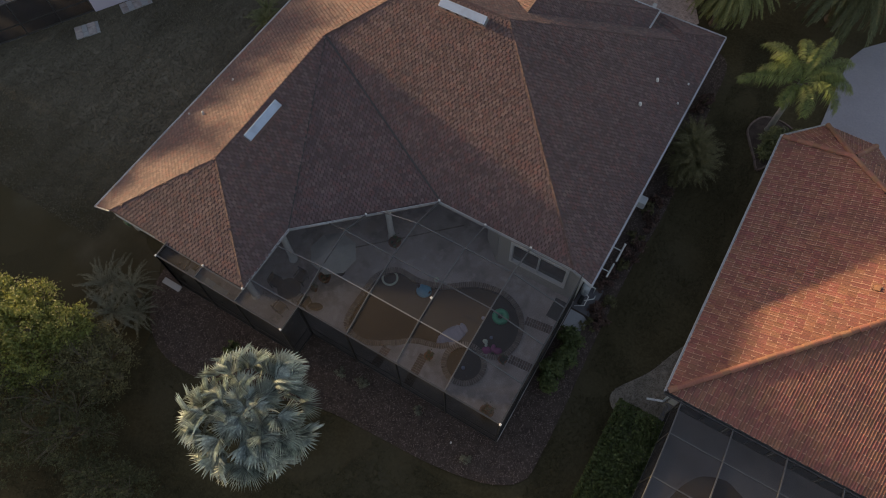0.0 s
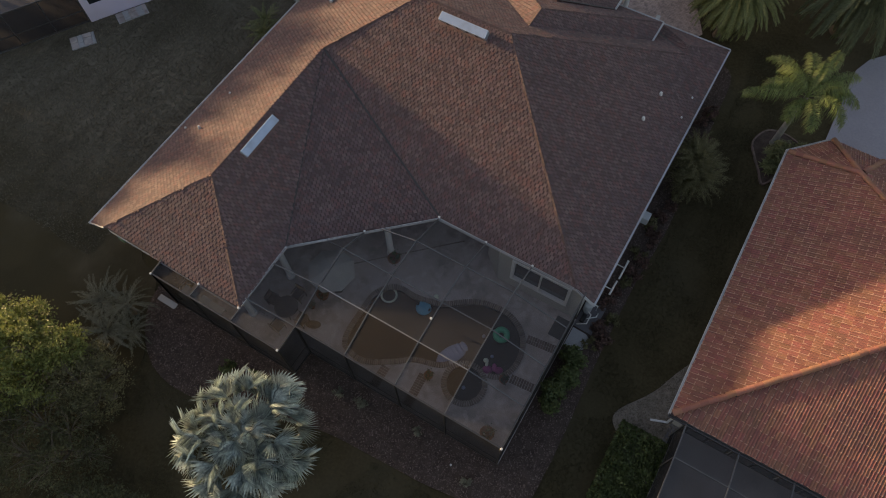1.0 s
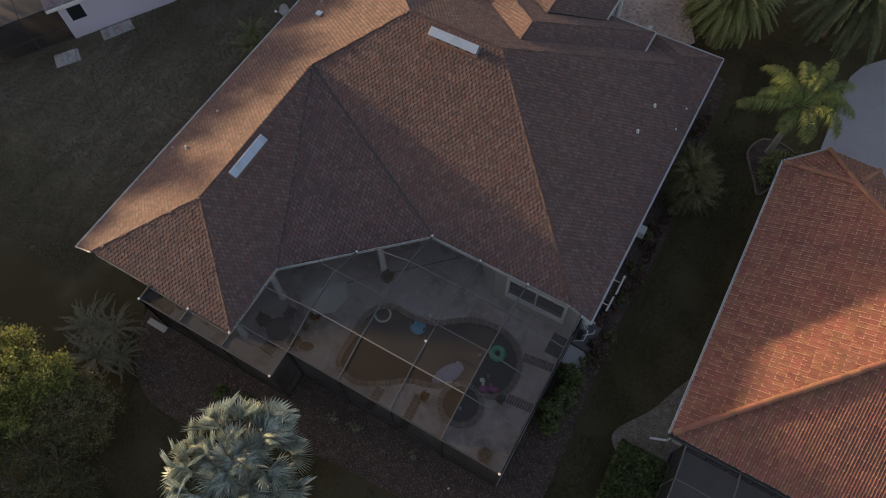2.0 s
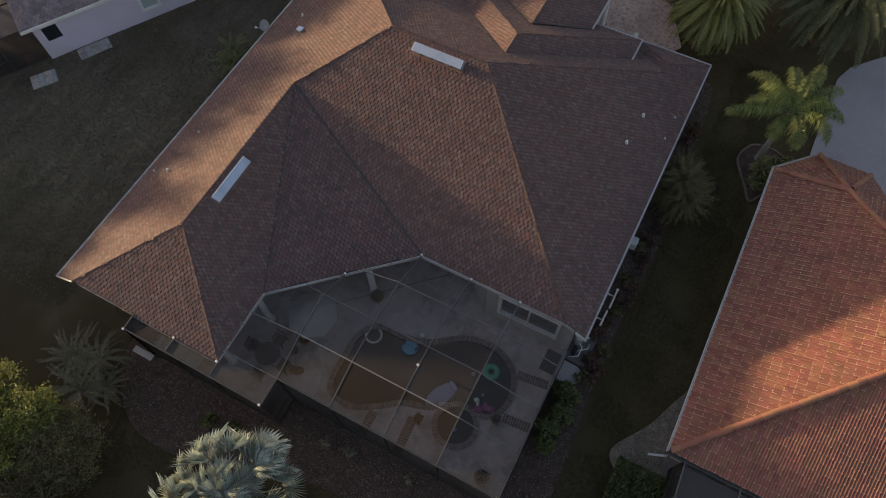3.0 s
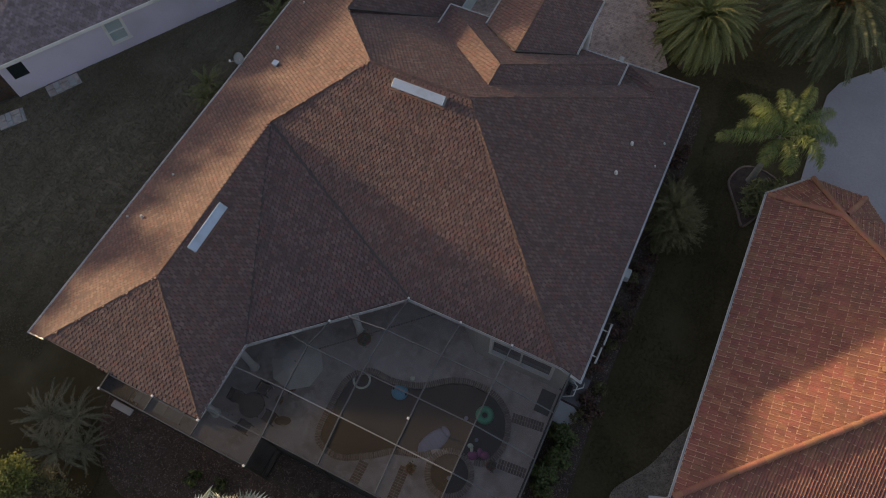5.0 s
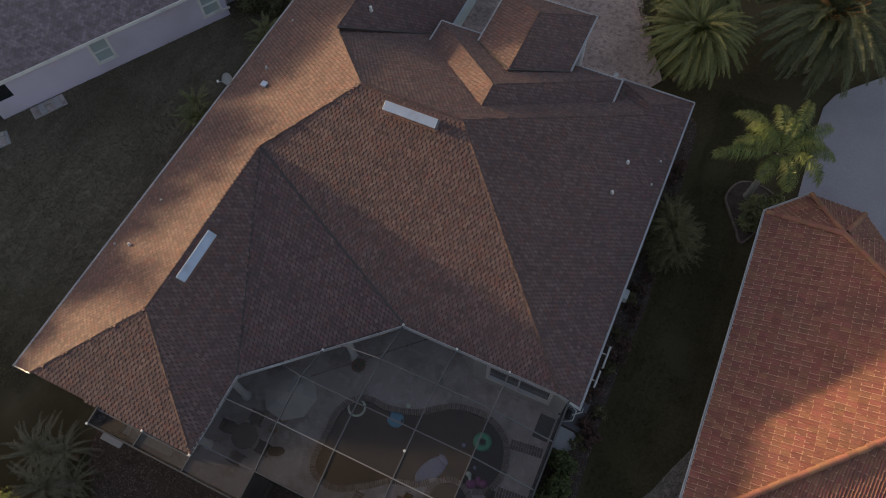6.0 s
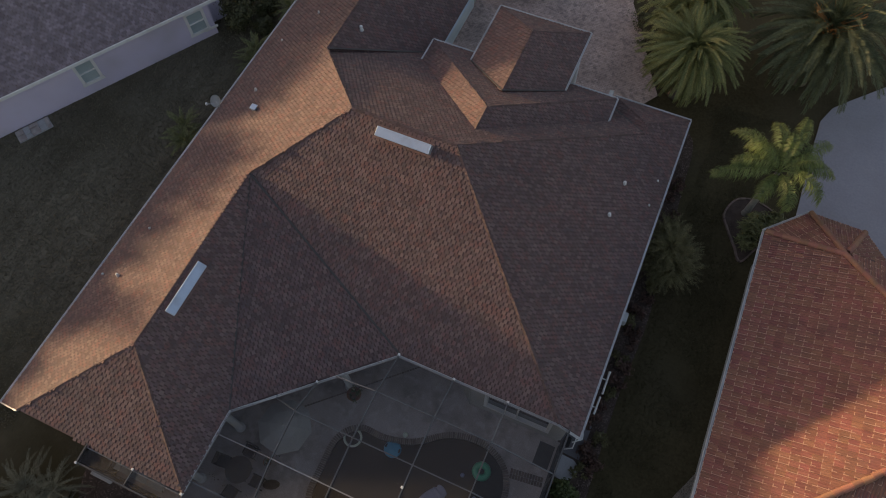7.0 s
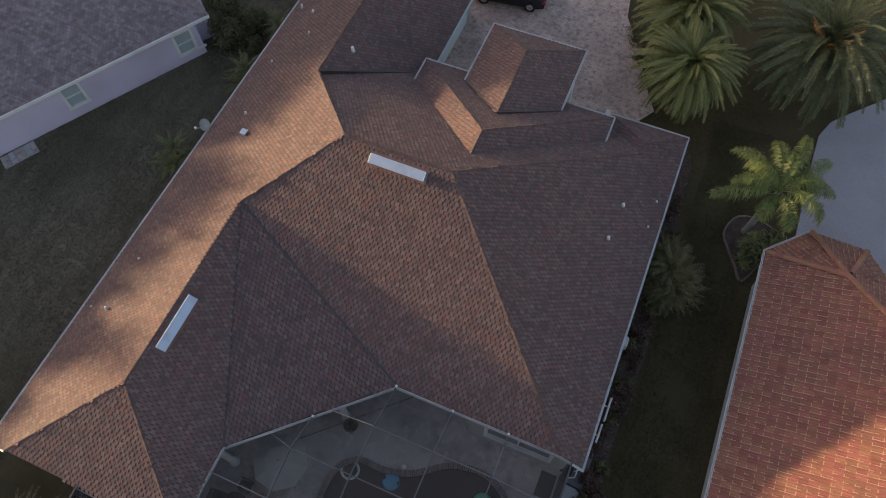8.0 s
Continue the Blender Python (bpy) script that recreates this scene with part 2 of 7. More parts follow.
mottle(DRIVE_PAVER, (0.19, 0.15, 0.145), 4.0, 0.48, 0.66, 0.7)
mottle(DRIVE_PAVER, (0.50, 0.37, 0.325), 6.0, 0.48, 0.66, 0.6)
GRASS = surface("lawn", (0.042, 0.034, 0.017), (0.094, 0.077, 0.042), 0.35, 9, 0.95, 0.6, 0.03, stain=(0.085, 0.072, 0.046), stain_scale=0.16, stain_amount=0.75, spec=0.1)
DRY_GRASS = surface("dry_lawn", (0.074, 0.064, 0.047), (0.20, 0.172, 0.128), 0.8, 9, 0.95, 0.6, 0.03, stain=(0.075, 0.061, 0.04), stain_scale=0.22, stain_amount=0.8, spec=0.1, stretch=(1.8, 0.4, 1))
# tree shade painted into the dry lawn: darker, in patches, towards the south
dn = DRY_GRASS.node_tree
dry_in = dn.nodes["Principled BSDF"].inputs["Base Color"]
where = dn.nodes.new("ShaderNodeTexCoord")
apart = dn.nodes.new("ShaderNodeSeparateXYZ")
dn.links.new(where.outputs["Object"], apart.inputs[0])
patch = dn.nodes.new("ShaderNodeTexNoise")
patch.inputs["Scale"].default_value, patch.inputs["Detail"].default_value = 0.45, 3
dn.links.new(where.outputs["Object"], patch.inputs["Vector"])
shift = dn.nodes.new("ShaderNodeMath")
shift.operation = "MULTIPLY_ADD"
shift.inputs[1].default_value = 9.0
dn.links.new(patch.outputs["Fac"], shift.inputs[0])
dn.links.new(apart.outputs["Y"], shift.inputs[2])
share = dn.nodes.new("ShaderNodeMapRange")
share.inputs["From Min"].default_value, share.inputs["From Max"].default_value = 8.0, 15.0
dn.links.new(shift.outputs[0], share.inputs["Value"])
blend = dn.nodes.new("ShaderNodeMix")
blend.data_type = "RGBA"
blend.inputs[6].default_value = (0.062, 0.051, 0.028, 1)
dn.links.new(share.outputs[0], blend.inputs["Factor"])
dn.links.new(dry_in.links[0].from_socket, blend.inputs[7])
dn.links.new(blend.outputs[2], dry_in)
DRY_BLADE = surface("dry_grass_blade", (0.082, 0.07, 0.048), (0.225, 0.195, 0.137), 0.4, 6, 0.8, 0, island=0.4, spec=0.2)
BLADE = surface("grass_blade", (0.038, 0.033, 0.014), (0.10, 0.085, 0.044), 0.3, 6, 0.8, 0, island=0.35, spec=0.2)
MULCH = surface("mulch", (0.055, 0.039, 0.033), (0.125, 0.093, 0.08), 2.5, 22, 0.95, 0.8, 0.03, spec=0.1)
CHIP = surface("bark_chip", (0.08, 0.058, 0.049), (0.25, 0.19, 0.165), 3, 20, 0.9, 0.2, 0.004, island=0.5, spec=0.15)
GRAVEL = surface("gravel", (0.14, 0.118, 0.09), (0.26, 0.225, 0.18), 3, 20, 0.95, 0.5, 0.02, island=0.35)
EDGING = surface("edging_stone", (0.15, 0.105, 0.09), (0.24, 0.17, 0.15), 3, 20, 0.9, 0.4, 0.008, piece=0.2)
BARK = surface("palm_trunk", (0.20, 0.19, 0.17), (0.34, 0.32, 0.29), 2, 14, 0.9, 0.6, 0.02, stretch=(1, 1, 4))
WOOD_BARK = surface("tree_bark", (0.10, 0.08, 0.06), (0.19, 0.155, 0.12), 3, 18, 0.9, 0.6, 0.02)
BOOT = surface("palm_boots", (0.38, 0.18, 0.06), (0.56, 0.28, 0.10), 4, 18, 0.85, 0.4, 0.01)
SILVER_LEAF = leafy("silver_leaf", (0.15, 0.195, 0.19), (0.70, 0.76, 0.70), 0.34, 0.5, thin=0.25)
CANARY_LEAF = leafy("canary_leaf", (0.078, 0.094, 0.05), (0.185, 0.21, 0.11), 0.45)
DATE_LEAF = leafy("date_leaf", (0.138, 0.155, 0.06), (0.32, 0.335, 0.13), 0.45)
QUEEN_LEAF = leafy("queen_leaf", (0.078, 0.112, 0.035), (0.25, 0.305, 0.095), 0.42, 0.4)
FAN_LEAF = leafy("fan_leaf", (0.095, 0.105, 0.045), (0.24, 0.25, 0.11), 0.5)
OLIVE_LEAF = leafy("olive_leaf", (0.095, 0.088, 0.04), (0.215, 0.195, 0.095), 0.55, 0.35)
GREY_LEAF = leafy("grey_leaf", (0.13, 0.132, 0.095), (0.30, 0.30, 0.225), 0.55)
TREE_LEAF = leafy("tree_leaf", (0.10, 0.125, 0.036), (0.32, 0.34, 0.10), 0.5, thin=0.35)
DARK_LEAF = leafy("dark_leaf", (0.05, 0.052, 0.024), (0.128, 0.132, 0.06), 0.5)
HEDGE_LEAF = leafy("hedge_leaf", (0.052, 0.072, 0.023), (0.13, 0.165, 0.055), 0.5)
RUBBER = surface("rubber", (0.012, 0.012, 0.012), (0.025, 0.025, 0.025), 4, 30, 0.8, 0.1)
CARPAINT = surface("dark_car_paint", (0.018, 0.018, 0.022), (0.024, 0.024, 0.028), 2, 40, 0.18, 0.0)
CHROME = surface("wheel_alloy", (0.45, 0.45, 0.46), (0.55, 0.55, 0.56), 4, 30, 0.3, 0.0, metal=0.8)
REDLAMP = surface("tail_lamp_plastic", (0.30, 0.012, 0.015), (0.36, 0.018, 0.02), 4, 30, 0.2, 0.0)
FABRIC = surface("grey_canvas", (0.42, 0.42, 0.40), (0.52, 0.52, 0.50), 2, 60, 0.9, 0.2, 0.003)
BLUE_FLOAT = surface("blue_vinyl", (0.05, 0.27, 0.42), (0.09, 0.36, 0.52), 3, 20, 0.35, 0.0)
GREEN_FLOAT = surface("green_vinyl", (0.03, 0.30, 0.17), (0.06, 0.40, 0.24), 3, 20, 0.35, 0.0)
PALE_FLOAT = surface("pale_vinyl", (0.20, 0.23, 0.34), (0.28, 0.31, 0.43), 3, 20, 0.35, 0.0)
WHITE_FLOAT = surface("white_vinyl", (0.55, 0.62, 0.52), (0.66, 0.72, 0.60), 3, 20, 0.4, 0.0)
PINK_FLOAT = surface("magenta_vinyl", (0.20, 0.03, 0.12), (0.30, 0.05, 0.19), 3, 20, 0.4, 0.0)
TERRACOTTA = surface("terracotta", (0.24, 0.10, 0.05), (0.34, 0.15, 0.08), 3, 20, 0.85, 0.2)
WICKER = surface("dark_wicker", (0.04, 0.03, 0.025), (0.09, 0.065, 0.05), 6, 40, 0.8, 0.4, 0.005)
TEAL_TRIM = surface("pale_blue_trim", (0.42, 0.52, 0.58), (0.52, 0.60, 0.66), 2, 40, 0.5, 0.1, 0.003)
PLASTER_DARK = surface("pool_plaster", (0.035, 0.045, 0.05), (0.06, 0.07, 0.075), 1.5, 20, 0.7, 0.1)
GREY_PVC = surface("pvc_pipe", (0.62, 0.62, 0.60), (0.72, 0.72, 0.70), 3, 30, 0.4, 0.0)
UNIT_GREY = surface("painted_steel", (0.40, 0.43, 0.45), (0.50, 0.53, 0.55), 3, 30, 0.5, 0.1, 0.003)

WATER = bpy.data.materials.new("pool_water")
WATER.use_nodes = True
wb = WATER.node_tree.nodes["Principled BSDF"]
wb.inputs["Base Color"].default_value = (0.042, 0.031, 0.024, 1)
wb.inputs["Roughness"].default_value = 0.04
wb.inputs["IOR"].default_value = 1.33
wz = WATER.node_tree.nodes.new("ShaderNodeTexNoise")
wz.inputs["Scale"].default_value = 2.5
wp = WATER.node_tree.nodes.new("ShaderNodeBump")
wp.inputs["Strength"].default_value, wp.inputs["Distance"].default_value = 0.08, 0.02
WATER.node_tree.links.new(wz.outputs["Fac"], wp.inputs["Height"])
WATER.node_tree.links.new(wp.outputs[0], wb.inputs["Normal"])

# window pane in pale blue-green: the sky's reflection is painted into the colour
PALE_PANE = surface("pale_pane", (0.34, 0.42, 0.44), (0.42, 0.50, 0.52), 2, 40, 0.15, 0.0, stretch=(1, 1, 20))
GLASS = bpy.data.materials.new("window_glass")
GLASS.use_nodes = True
gb = GLASS.node_tree.nodes["Principled BSDF"]
gb.inputs["Base Color"].default_value = (0.02, 0.025, 0.03, 1)
gb.inputs["Roughness"].default_value = 0.03
gb.inputs["Specular IOR Level"].default_value = 0.8


# ---- mesh helpers ----
def world_of(ob):
    """The pose of an object in the world, by its parents."""
    if ob.parent:
        return world_of(ob.parent) @ ob.matrix_parent_inverse @ ob.matrix_basis
    return ob.matrix_basis.copy()


def under(ob, parent):
    if parent:
        ob.parent = parent
        ob.matrix_parent_inverse = world_of(parent).inverted()
    return ob


def mesh_of(name, bm, material, smooth=False):
    me = bpy.data.meshes.new(name)
    bmesh.ops.recalc_face_normals(bm, faces=bm.faces)
    bm.to_mesh(me)
    bm.free()
    me.materials.append(material)
    if smooth:
        me.polygons.foreach_set("use_smooth", [True] * len(me.polygons))
    return me


def part(name, bm, material, parent=None, label="", smooth=False, kind=""):
    ob = new(name, mesh_of(name, bm, material, smooth))
    return tagged(under(ob, parent), label, kind=kind)


def piece(name, me, m, parent=None, label=""):
    """One more object on a shared mesh, at the pose m."""
    ob = new(name, me)
    ob.matrix_basis = m
    return tagged(under(ob, parent), label)


def data_part(name, verts, faces, material, parent=None, label="", kind="", smooth=False):
    me = bpy.data.meshes.new(name)
    me.from_pydata(verts, [], faces)
    me.materials.append(material)
    if smooth:
        me.polygons.foreach_set("use_smooth", [True] * len(me.polygons))
    me.update()
    return tagged(under(new(name, me), parent), label, kind=kind)


def thing(name, x, y, z=0.0, label="", category="", group="", kind="", turn=0.0):
    ob = new(name)
    ob.empty_display_size = 0.2
    ob.matrix_basis = pose(x, y, z, 0, 0, turn)
    return tagged(ob, label, category, group, kind)


def box(bm, x0, y0, z0, x1, y1, z1, m=None, bevel=0.0):
    res = bmesh.ops.create_cube(bm, size=1.0)
    vs = res["verts"]
    mm = Matrix.Translation(((x0 + x1) / 2, (y0 + y1) / 2, (z0 + z1) / 2)) @ Matrix.Diagonal((abs(x1 - x0), abs(y1 - y0), abs(z1 - z0), 1))
    bmesh.ops.transform(bm, matrix=(m @ mm) if m else mm, verts=vs)
    if bevel:
        es = list({e for v in vs for e in v.link_edges})
        bmesh.ops.bevel(bm, geom=es, offset=bevel, segments=1, affect="EDGES")
    return bm


def boxed(*a, **k):
    return box(bmesh.new(), *a, **k)


def bar(bm, p, q, w, h, up=(0, 0, 1)):
    """A beam of width w and height h between two points."""
    p, q = Vector(p), Vector(q)
    d = (q - p)
    ln = d.length
    d.normalize()
    u = Vector(up)
    s = d.cross(u)
    if s.length < 1e-4:
        s = d.cross(Vector((0, 1, 0)))
    s.normalize()
    u = s.cross(d)
    m = Matrix((( s.x, d.x, u.x, (p.x + q.x) / 2), (s.y, d.y, u.y, (p.y + q.y) / 2), (s.z, d.z, u.z, (p.z + q.z) / 2), (0, 0, 0, 1)))
    return box(bm, -w / 2, -ln / 2, -h / 2, w / 2, ln / 2, h / 2, m)


def tube(bm, pts, radii, seg=8, closed_ends=True):
    """A round tube along points, with a radius at each."""
    rings = []
    for i, p in enumerate(pts):
        p = Vector(p)
        a = Vector(pts[max(i - 1, 0)])
        b = Vector(pts[min(i + 1, len(pts) - 1)])
        d = (b - a).normalized()
        s = d.cross(Vector((0, 0, 1)) if abs(d.z) < 0.95 else Vector((0, 1, 0))).normalized()
        u = s.cross(d)
        rings.append([bm.verts.new(p + (s * math.cos(t) + u * math.sin(t)) * radii[i]) for t in [2 * math.pi * j / seg for j in range(seg)]])
    for r0, r1 in zip(rings, rings[1:]):
        for j in range(seg):
            bm.faces.new((r0[j], r0[(j + 1) % seg], r1[(j + 1) % seg], r1[j]))
    if closed_ends:
        bm.faces.new(rings[0][::-1])
        bm.faces.new(rings[-1])
    return bm


def prism(bm, poly, z0, z1):
    """A flat slab over a plan outline."""
    lo = [bm.verts.new((x, y, z0)) for x, y in poly]
    hi = [bm.verts.new((x, y, z1)) for x, y in poly]
    bm.faces.new(lo[::-1])
    bm.faces.new(hi)
    for i in range(len(poly)):
        j = (i + 1) % len(poly)
        bm.faces.new((lo[i], lo[j], hi[j], hi[i]))
    return bm


def inside(x, y, poly):
    hit = False
    for i in range(len(poly)):
        (x0, y0), (x1, y1) = poly[i], poly[i - 1]
        if (y0 > y) != (y1 > y) and x < (x1 - x0) * (y - y0) / (y1 - y0) + x0:
            hit = not hit
    return hit


def smooth_loop(pts, steps=12):
    """A closed smooth line through a few points of a plan."""
    out, n = [], len(pts)
    for i in range(n):
        p0, p1, p2, p3 = (Vector(pts[(i + k) % n]) for k in (-1, 0, 1, 2))
        for s in range(steps):
            t = s / steps
            out.append(0.5 * ((2 * p1) + (p2 - p0) * t + (2 * p0 - 5 * p1 + 4 * p2 - p3) * t * t + (3 * p1 - p0 - 3 * p2 + p3) * t ** 3))
    return [(v.x, v.y) for v in out]


# ---- ground ----
def ground_sheet():
    bm = bmesh.new()
    xs = [-2500, -600, -150, -60] + [-45 + 1.5 * i for i in range(61)] + [60, 150, 600, 2500]
    ys = [-2500, -600, -150, -40] + [-20 + 1.5 * i for i in range(51)] + [70, 150, 600, 2500]
    grid = [[bm.verts.new((x, y, -0.05 + (0.04 * noise.noise((x * 0.13, y * 0.13, 0)) if abs(x) < 55 and -30 < y < 65 else 0))) for y in ys] for x in xs]
    for i in range(len(xs) - 1):
        for j in range(len(ys) - 1):
            if -10.9 < xs[i] and xs[i + 1] < -1.2 and 6.0 < ys[j] and ys[j + 1] < 13.5:
                continue                       # the pool lies here, under the deck
            bm.faces.new((grid[i][j], grid[i + 1][j], grid[i + 1][j + 1], grid[i][j + 1]))
    return part("ground", bm, GRASS, None, "mown lawn in shade with worn brownish patches", smooth=True, kind="structure")


ground = ground_sheet()
ground["category"] = "lawn"


def sheet(name, outline, z0, z1, material, label, category, kind="structure"):
    ob = part(name, prism(bmesh.new(), outline, z0, z1), material, None, label, kind=kind)
    ob["category"] = category
    return ob


BED_S = smooth_loop([(-19.0, 4.3), (-17.6, 2.4), (-15.6, 1.6), (-12.5, 2.0), (-8.8, 3.3), (-6.0, 3.6), (-3.2, 3.8), (-0.8, 4.3), (0.5, 5.2), (0.66, 6.7), (0.62, 9),
                     (0.45, 12.7), (0.42, 16.7), (0.6, 20), (0.4, 24), (0.2, 28), (-0.1, 31), (-1.6, 31.2), (-1.6, 26), (-1.6, 20), (-1.6, 14.4), (-2.0, 9), (-2.0, 6.4), (-6, 6.5), (-11, 6.3), (-15, 6.6), (-18.6, 6.2)], 5)
sheet("mulch_bed", BED_S, -0.06, 0.03, MULCH, "dark bark mulch bed along the pool screen and wall", "mulch bed")
BED_NW = smooth_loop([(4.6, 14.6), (3.9, 13.8), (3.2, 12.2), (2.2, 10.7), (2.3, 10.0), (3.2, 9.6), (4.8, 9.8)], 6)
sheet("gravel_bed", BED_NW, -0.06, 0.035, GRAVEL, "pale gravel bed at the corner of the tiled house", "gravel bed")
sheet("drive_north", [(-14.6, 32.2), (-13.6, 29.2), (-6.6, 30.0), (-4.4, 30.4), (-2.6, 33.2), (-3.5, 34.8), (-4.5, 37.0), (-5.8, 39.3), (-6.6, 44), (-7, 60), (-20, 60), (-20, 36.6), (-14.6, 36.2)], -0.06, 0.02, DRIVE_PAVER,
      "pinkish brick-paved driveway court", "driveway")
sheet("drive_east", [(5.7, 28.0), (5.72, 33.3), (5.77, 34.9), (6.2, 36.0), (7.0, 36.9), (8.6, 38.6), (12, 41.5), (40, 60), (40, 26), (9, 26)], -0.06, 0.02, DRIVE_GREY,
      "pale bluish grey driveway beside the tiled house", "driveway")

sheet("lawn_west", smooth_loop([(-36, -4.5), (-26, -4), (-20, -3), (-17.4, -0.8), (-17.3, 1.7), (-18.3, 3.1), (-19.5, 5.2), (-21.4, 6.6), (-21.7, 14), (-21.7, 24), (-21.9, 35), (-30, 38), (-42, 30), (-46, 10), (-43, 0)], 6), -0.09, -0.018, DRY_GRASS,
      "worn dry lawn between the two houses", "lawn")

# ---- the shingled house ----
house = thing("house", -11.5, 18, 0, "single-storey house with brown shingle hip roofs and pale walls", "house")


def shingles(name, plane, poly, parent, material=SHINGLE, ex=0.155, pitch=0.20, lift=0.022, label="", gap=0.26):
    """Courses of shingle tabs over a roof face. plane: z = a x + b y + c; poly: the face's plan outline."""
    a, b, c = plane
    g = math.hypot(a, b)
    ux, uy = a / g, b / g                      # uphill in plan
    sx, sy = -uy, ux                           # along the eave
    ln = math.sqrt(1 + g * g)
    us = [(x * ux + y * uy) for x, y in poly]
    ss = [(x * sx + y * sy) for x, y in poly]
    nrm = Vector((-a, -b, 1)).normalized()
    du = ex / ln
    verts, faces = [], []
    row, u = 0, min(us)
    while u < max(us):
        s = min(ss) + (row % 2) * pitch * 0.5 + rng.uniform(-0.02, 0.02)
        while s < max(ss):
            x, y = ux * (u + du / 2) + sx * (s + pitch / 2), uy * (u + du / 2) + sy * (s + pitch / 2)
            if inside(x, y, poly):
                w0 = s + rng.uniform(0, 0.012)
                w1 = s + pitch - gap * pitch * rng.uniform(0.6, 1.3)
                hi = lift * rng.choice((0.7, 1.0, 1.25))
                k = len(verts)
                for (ua, sa, h) in ((u, w0, 0), (u, w1, 0), (u, w0, hi), (u, w1, hi), (u + du * 1.08, w0, 0.004), (u + du * 1.08, w1, 0.004)):
                    px, py = ux * ua + sx * sa, uy * ua + sy * sa
                    verts.append((px + nrm.x * h, py + nrm.y * h, a * px + b * py + c + nrm.z * h))
                faces += [(k, k + 1, k + 3, k + 2), (k + 2, k + 3, k + 5, k + 4), (k, k + 2, k + 4), (k + 1, k + 5, k + 3)]
            s += pitch
        u += du
        row += 1
    return data_part(name, verts, faces, material, parent, label, kind="stuff")


def slab_face(bm, plane, poly, thick=0.14):
    a, b, c = plane
    hi = [bm.verts.new((x, y, a * x + b * y + c)) for x, y in poly]
    lo = [bm.verts.new((x, y, a * x + b * y + c - thick)) for x, y in poly]
    bm.faces.new(hi)
    bm.faces.new(lo[::-1])
    for i in range(len(poly)):
        j = (i + 1) % len(poly)
        bm.faces.new((hi[j], hi[i], lo[i], lo[j]))


def plane_of(p, q, r):
    """The plane z = a x + b y + c through three points."""
    m = np.array([[p[0], p[1], 1], [q[0], q[1], 1], [r[0], r[1], 1]], float)
    return tuple(np.linalg.solve(m, np.array([p[2], q[2], r[2]], float)))


CAPS = []


def caps(name, p, q, parent, material=None, step=0.2):
    """Notes the places of overlapping folded caps along a ridge or hip from the lower end p to q."""
    p, q = Vector(p), Vector(q)
    d = q - p
    n = max(1, int(d.length / step))
    d.normalize()
    s = d.cross(Vector((0, 0, 1))).normalized()
    u = s.cross(d)
    turn = Matrix(((d.x, -s.x, u.x, 0), (d.y, -s.y, u.y, 0), (d.z, -s.z, u.z, 0), (0, 0, 0, 1)))
    for i in range(n):
        o = p + d * (i * step) + Vector((0, 0, rng.uniform(0.0, 0.006)))
        CAPS.append((Matrix.Translation(o) @ turn @ pose(0, 0, 0, rng.uniform(-2, 2)), parent, material or CAP))


def cap_mesh(material, step=0.2, half=0.075, fall=0.44, lift=0.010):
    """One folded ridge cap along +x."""
    v = []
    for x, h in ((0, lift + 0.014), (step * 1.25, lift * 0.5)):
        v += [(x, half, h - half * fall), (x, 0, h + 0.01), (x, -half, h - half * fall)]
    v += [(0, half, -half * fall), (0, 0, 0), (0, -half, -half * fall)]
    me = bpy.data.meshes.new("ridge_cap")
    me.from_pydata(v, [], [(0, 1, 4, 3), (1, 2, 5, 4), (6, 7, 1, 0), (7, 8, 2, 1)])
    me.materials.append(material)
    return me


K = 0.56
ZE = 2.72                                       # height of the outer eaves
P_W = (K, 0, ZE + K * 22.3)
P_E = (-K, 0, ZE - K * 0.78)
P_S = (0, K, 7.45 - K * 21)
P_N = (0, -0.575, 7.45 + 0.575 * 21)
RIDGE_W, RIDGE_M = (-17.17, 9.3, 5.59), (-17.17, 17.5, 5.52)
BAY_A, BAY_B = (-13.5, 8.83, 3.38), (-8.46, 13.5, 3.25)
RIDGE_N, RIDGE_E = (-13.85, 21.0, 7.45), (-9.23, 21.0, 7.45)
HIP_SW, HIP_SE = (-21.05, 5.5, 3.42), (-13.42, 5.5, 3.36)
CORNER_E = (-1.70, 13.45, 3.235)
GAR_TOP = (-17.57, 25.0, 5.37)
P_GAR = (-0.655, 0, 5.37 - 0.655 * 17.57)
P_SW = plane_of(RIDGE_W, HIP_SW, HIP_SE)
P_WE = plane_of(RIDGE_W, HIP_SE, (-17.17, 17.5, 5.56))
P_DIAG = plane_of(RIDGE_M, BAY_A, BAY_B)
# the entrance wing and its porch
EZ, EX0, EX1, EY = 3.75, -13.85, -4.35, 28.85
P_ENW, P_ENE, P_ENN = (0.579, 0, EZ + 0.579 * 13.85), (-0.579, 0, EZ - 0.579 * 4.35), (0, -0.561, EZ + 0.561 * EY)
APEX_1, APEX_2 = (-9.1, 22.4, 6.5), (-9.1, 23.95, 6.5)
QZ = 4.35
P_QW, P_QE, P_QN = (0.53, 0, QZ + 0.53 * 11.4), (-0.53, 0, QZ - 0.53 * 6.72), (0, -0.58, QZ + 0.58 * 31.7)
Q1, Q2 = (-9.06, 25.7, 5.59), (-9.06, 29.55, 5.59)
# the low corner wing at the front
P_CN, P_CW = (0, -K, ZE + K * 29.85), (K, 0, ZE + K * 4.45)
C1, C2 = (-2.62, 27.4, 3.75), (-2.62, 28.0, 3.75)

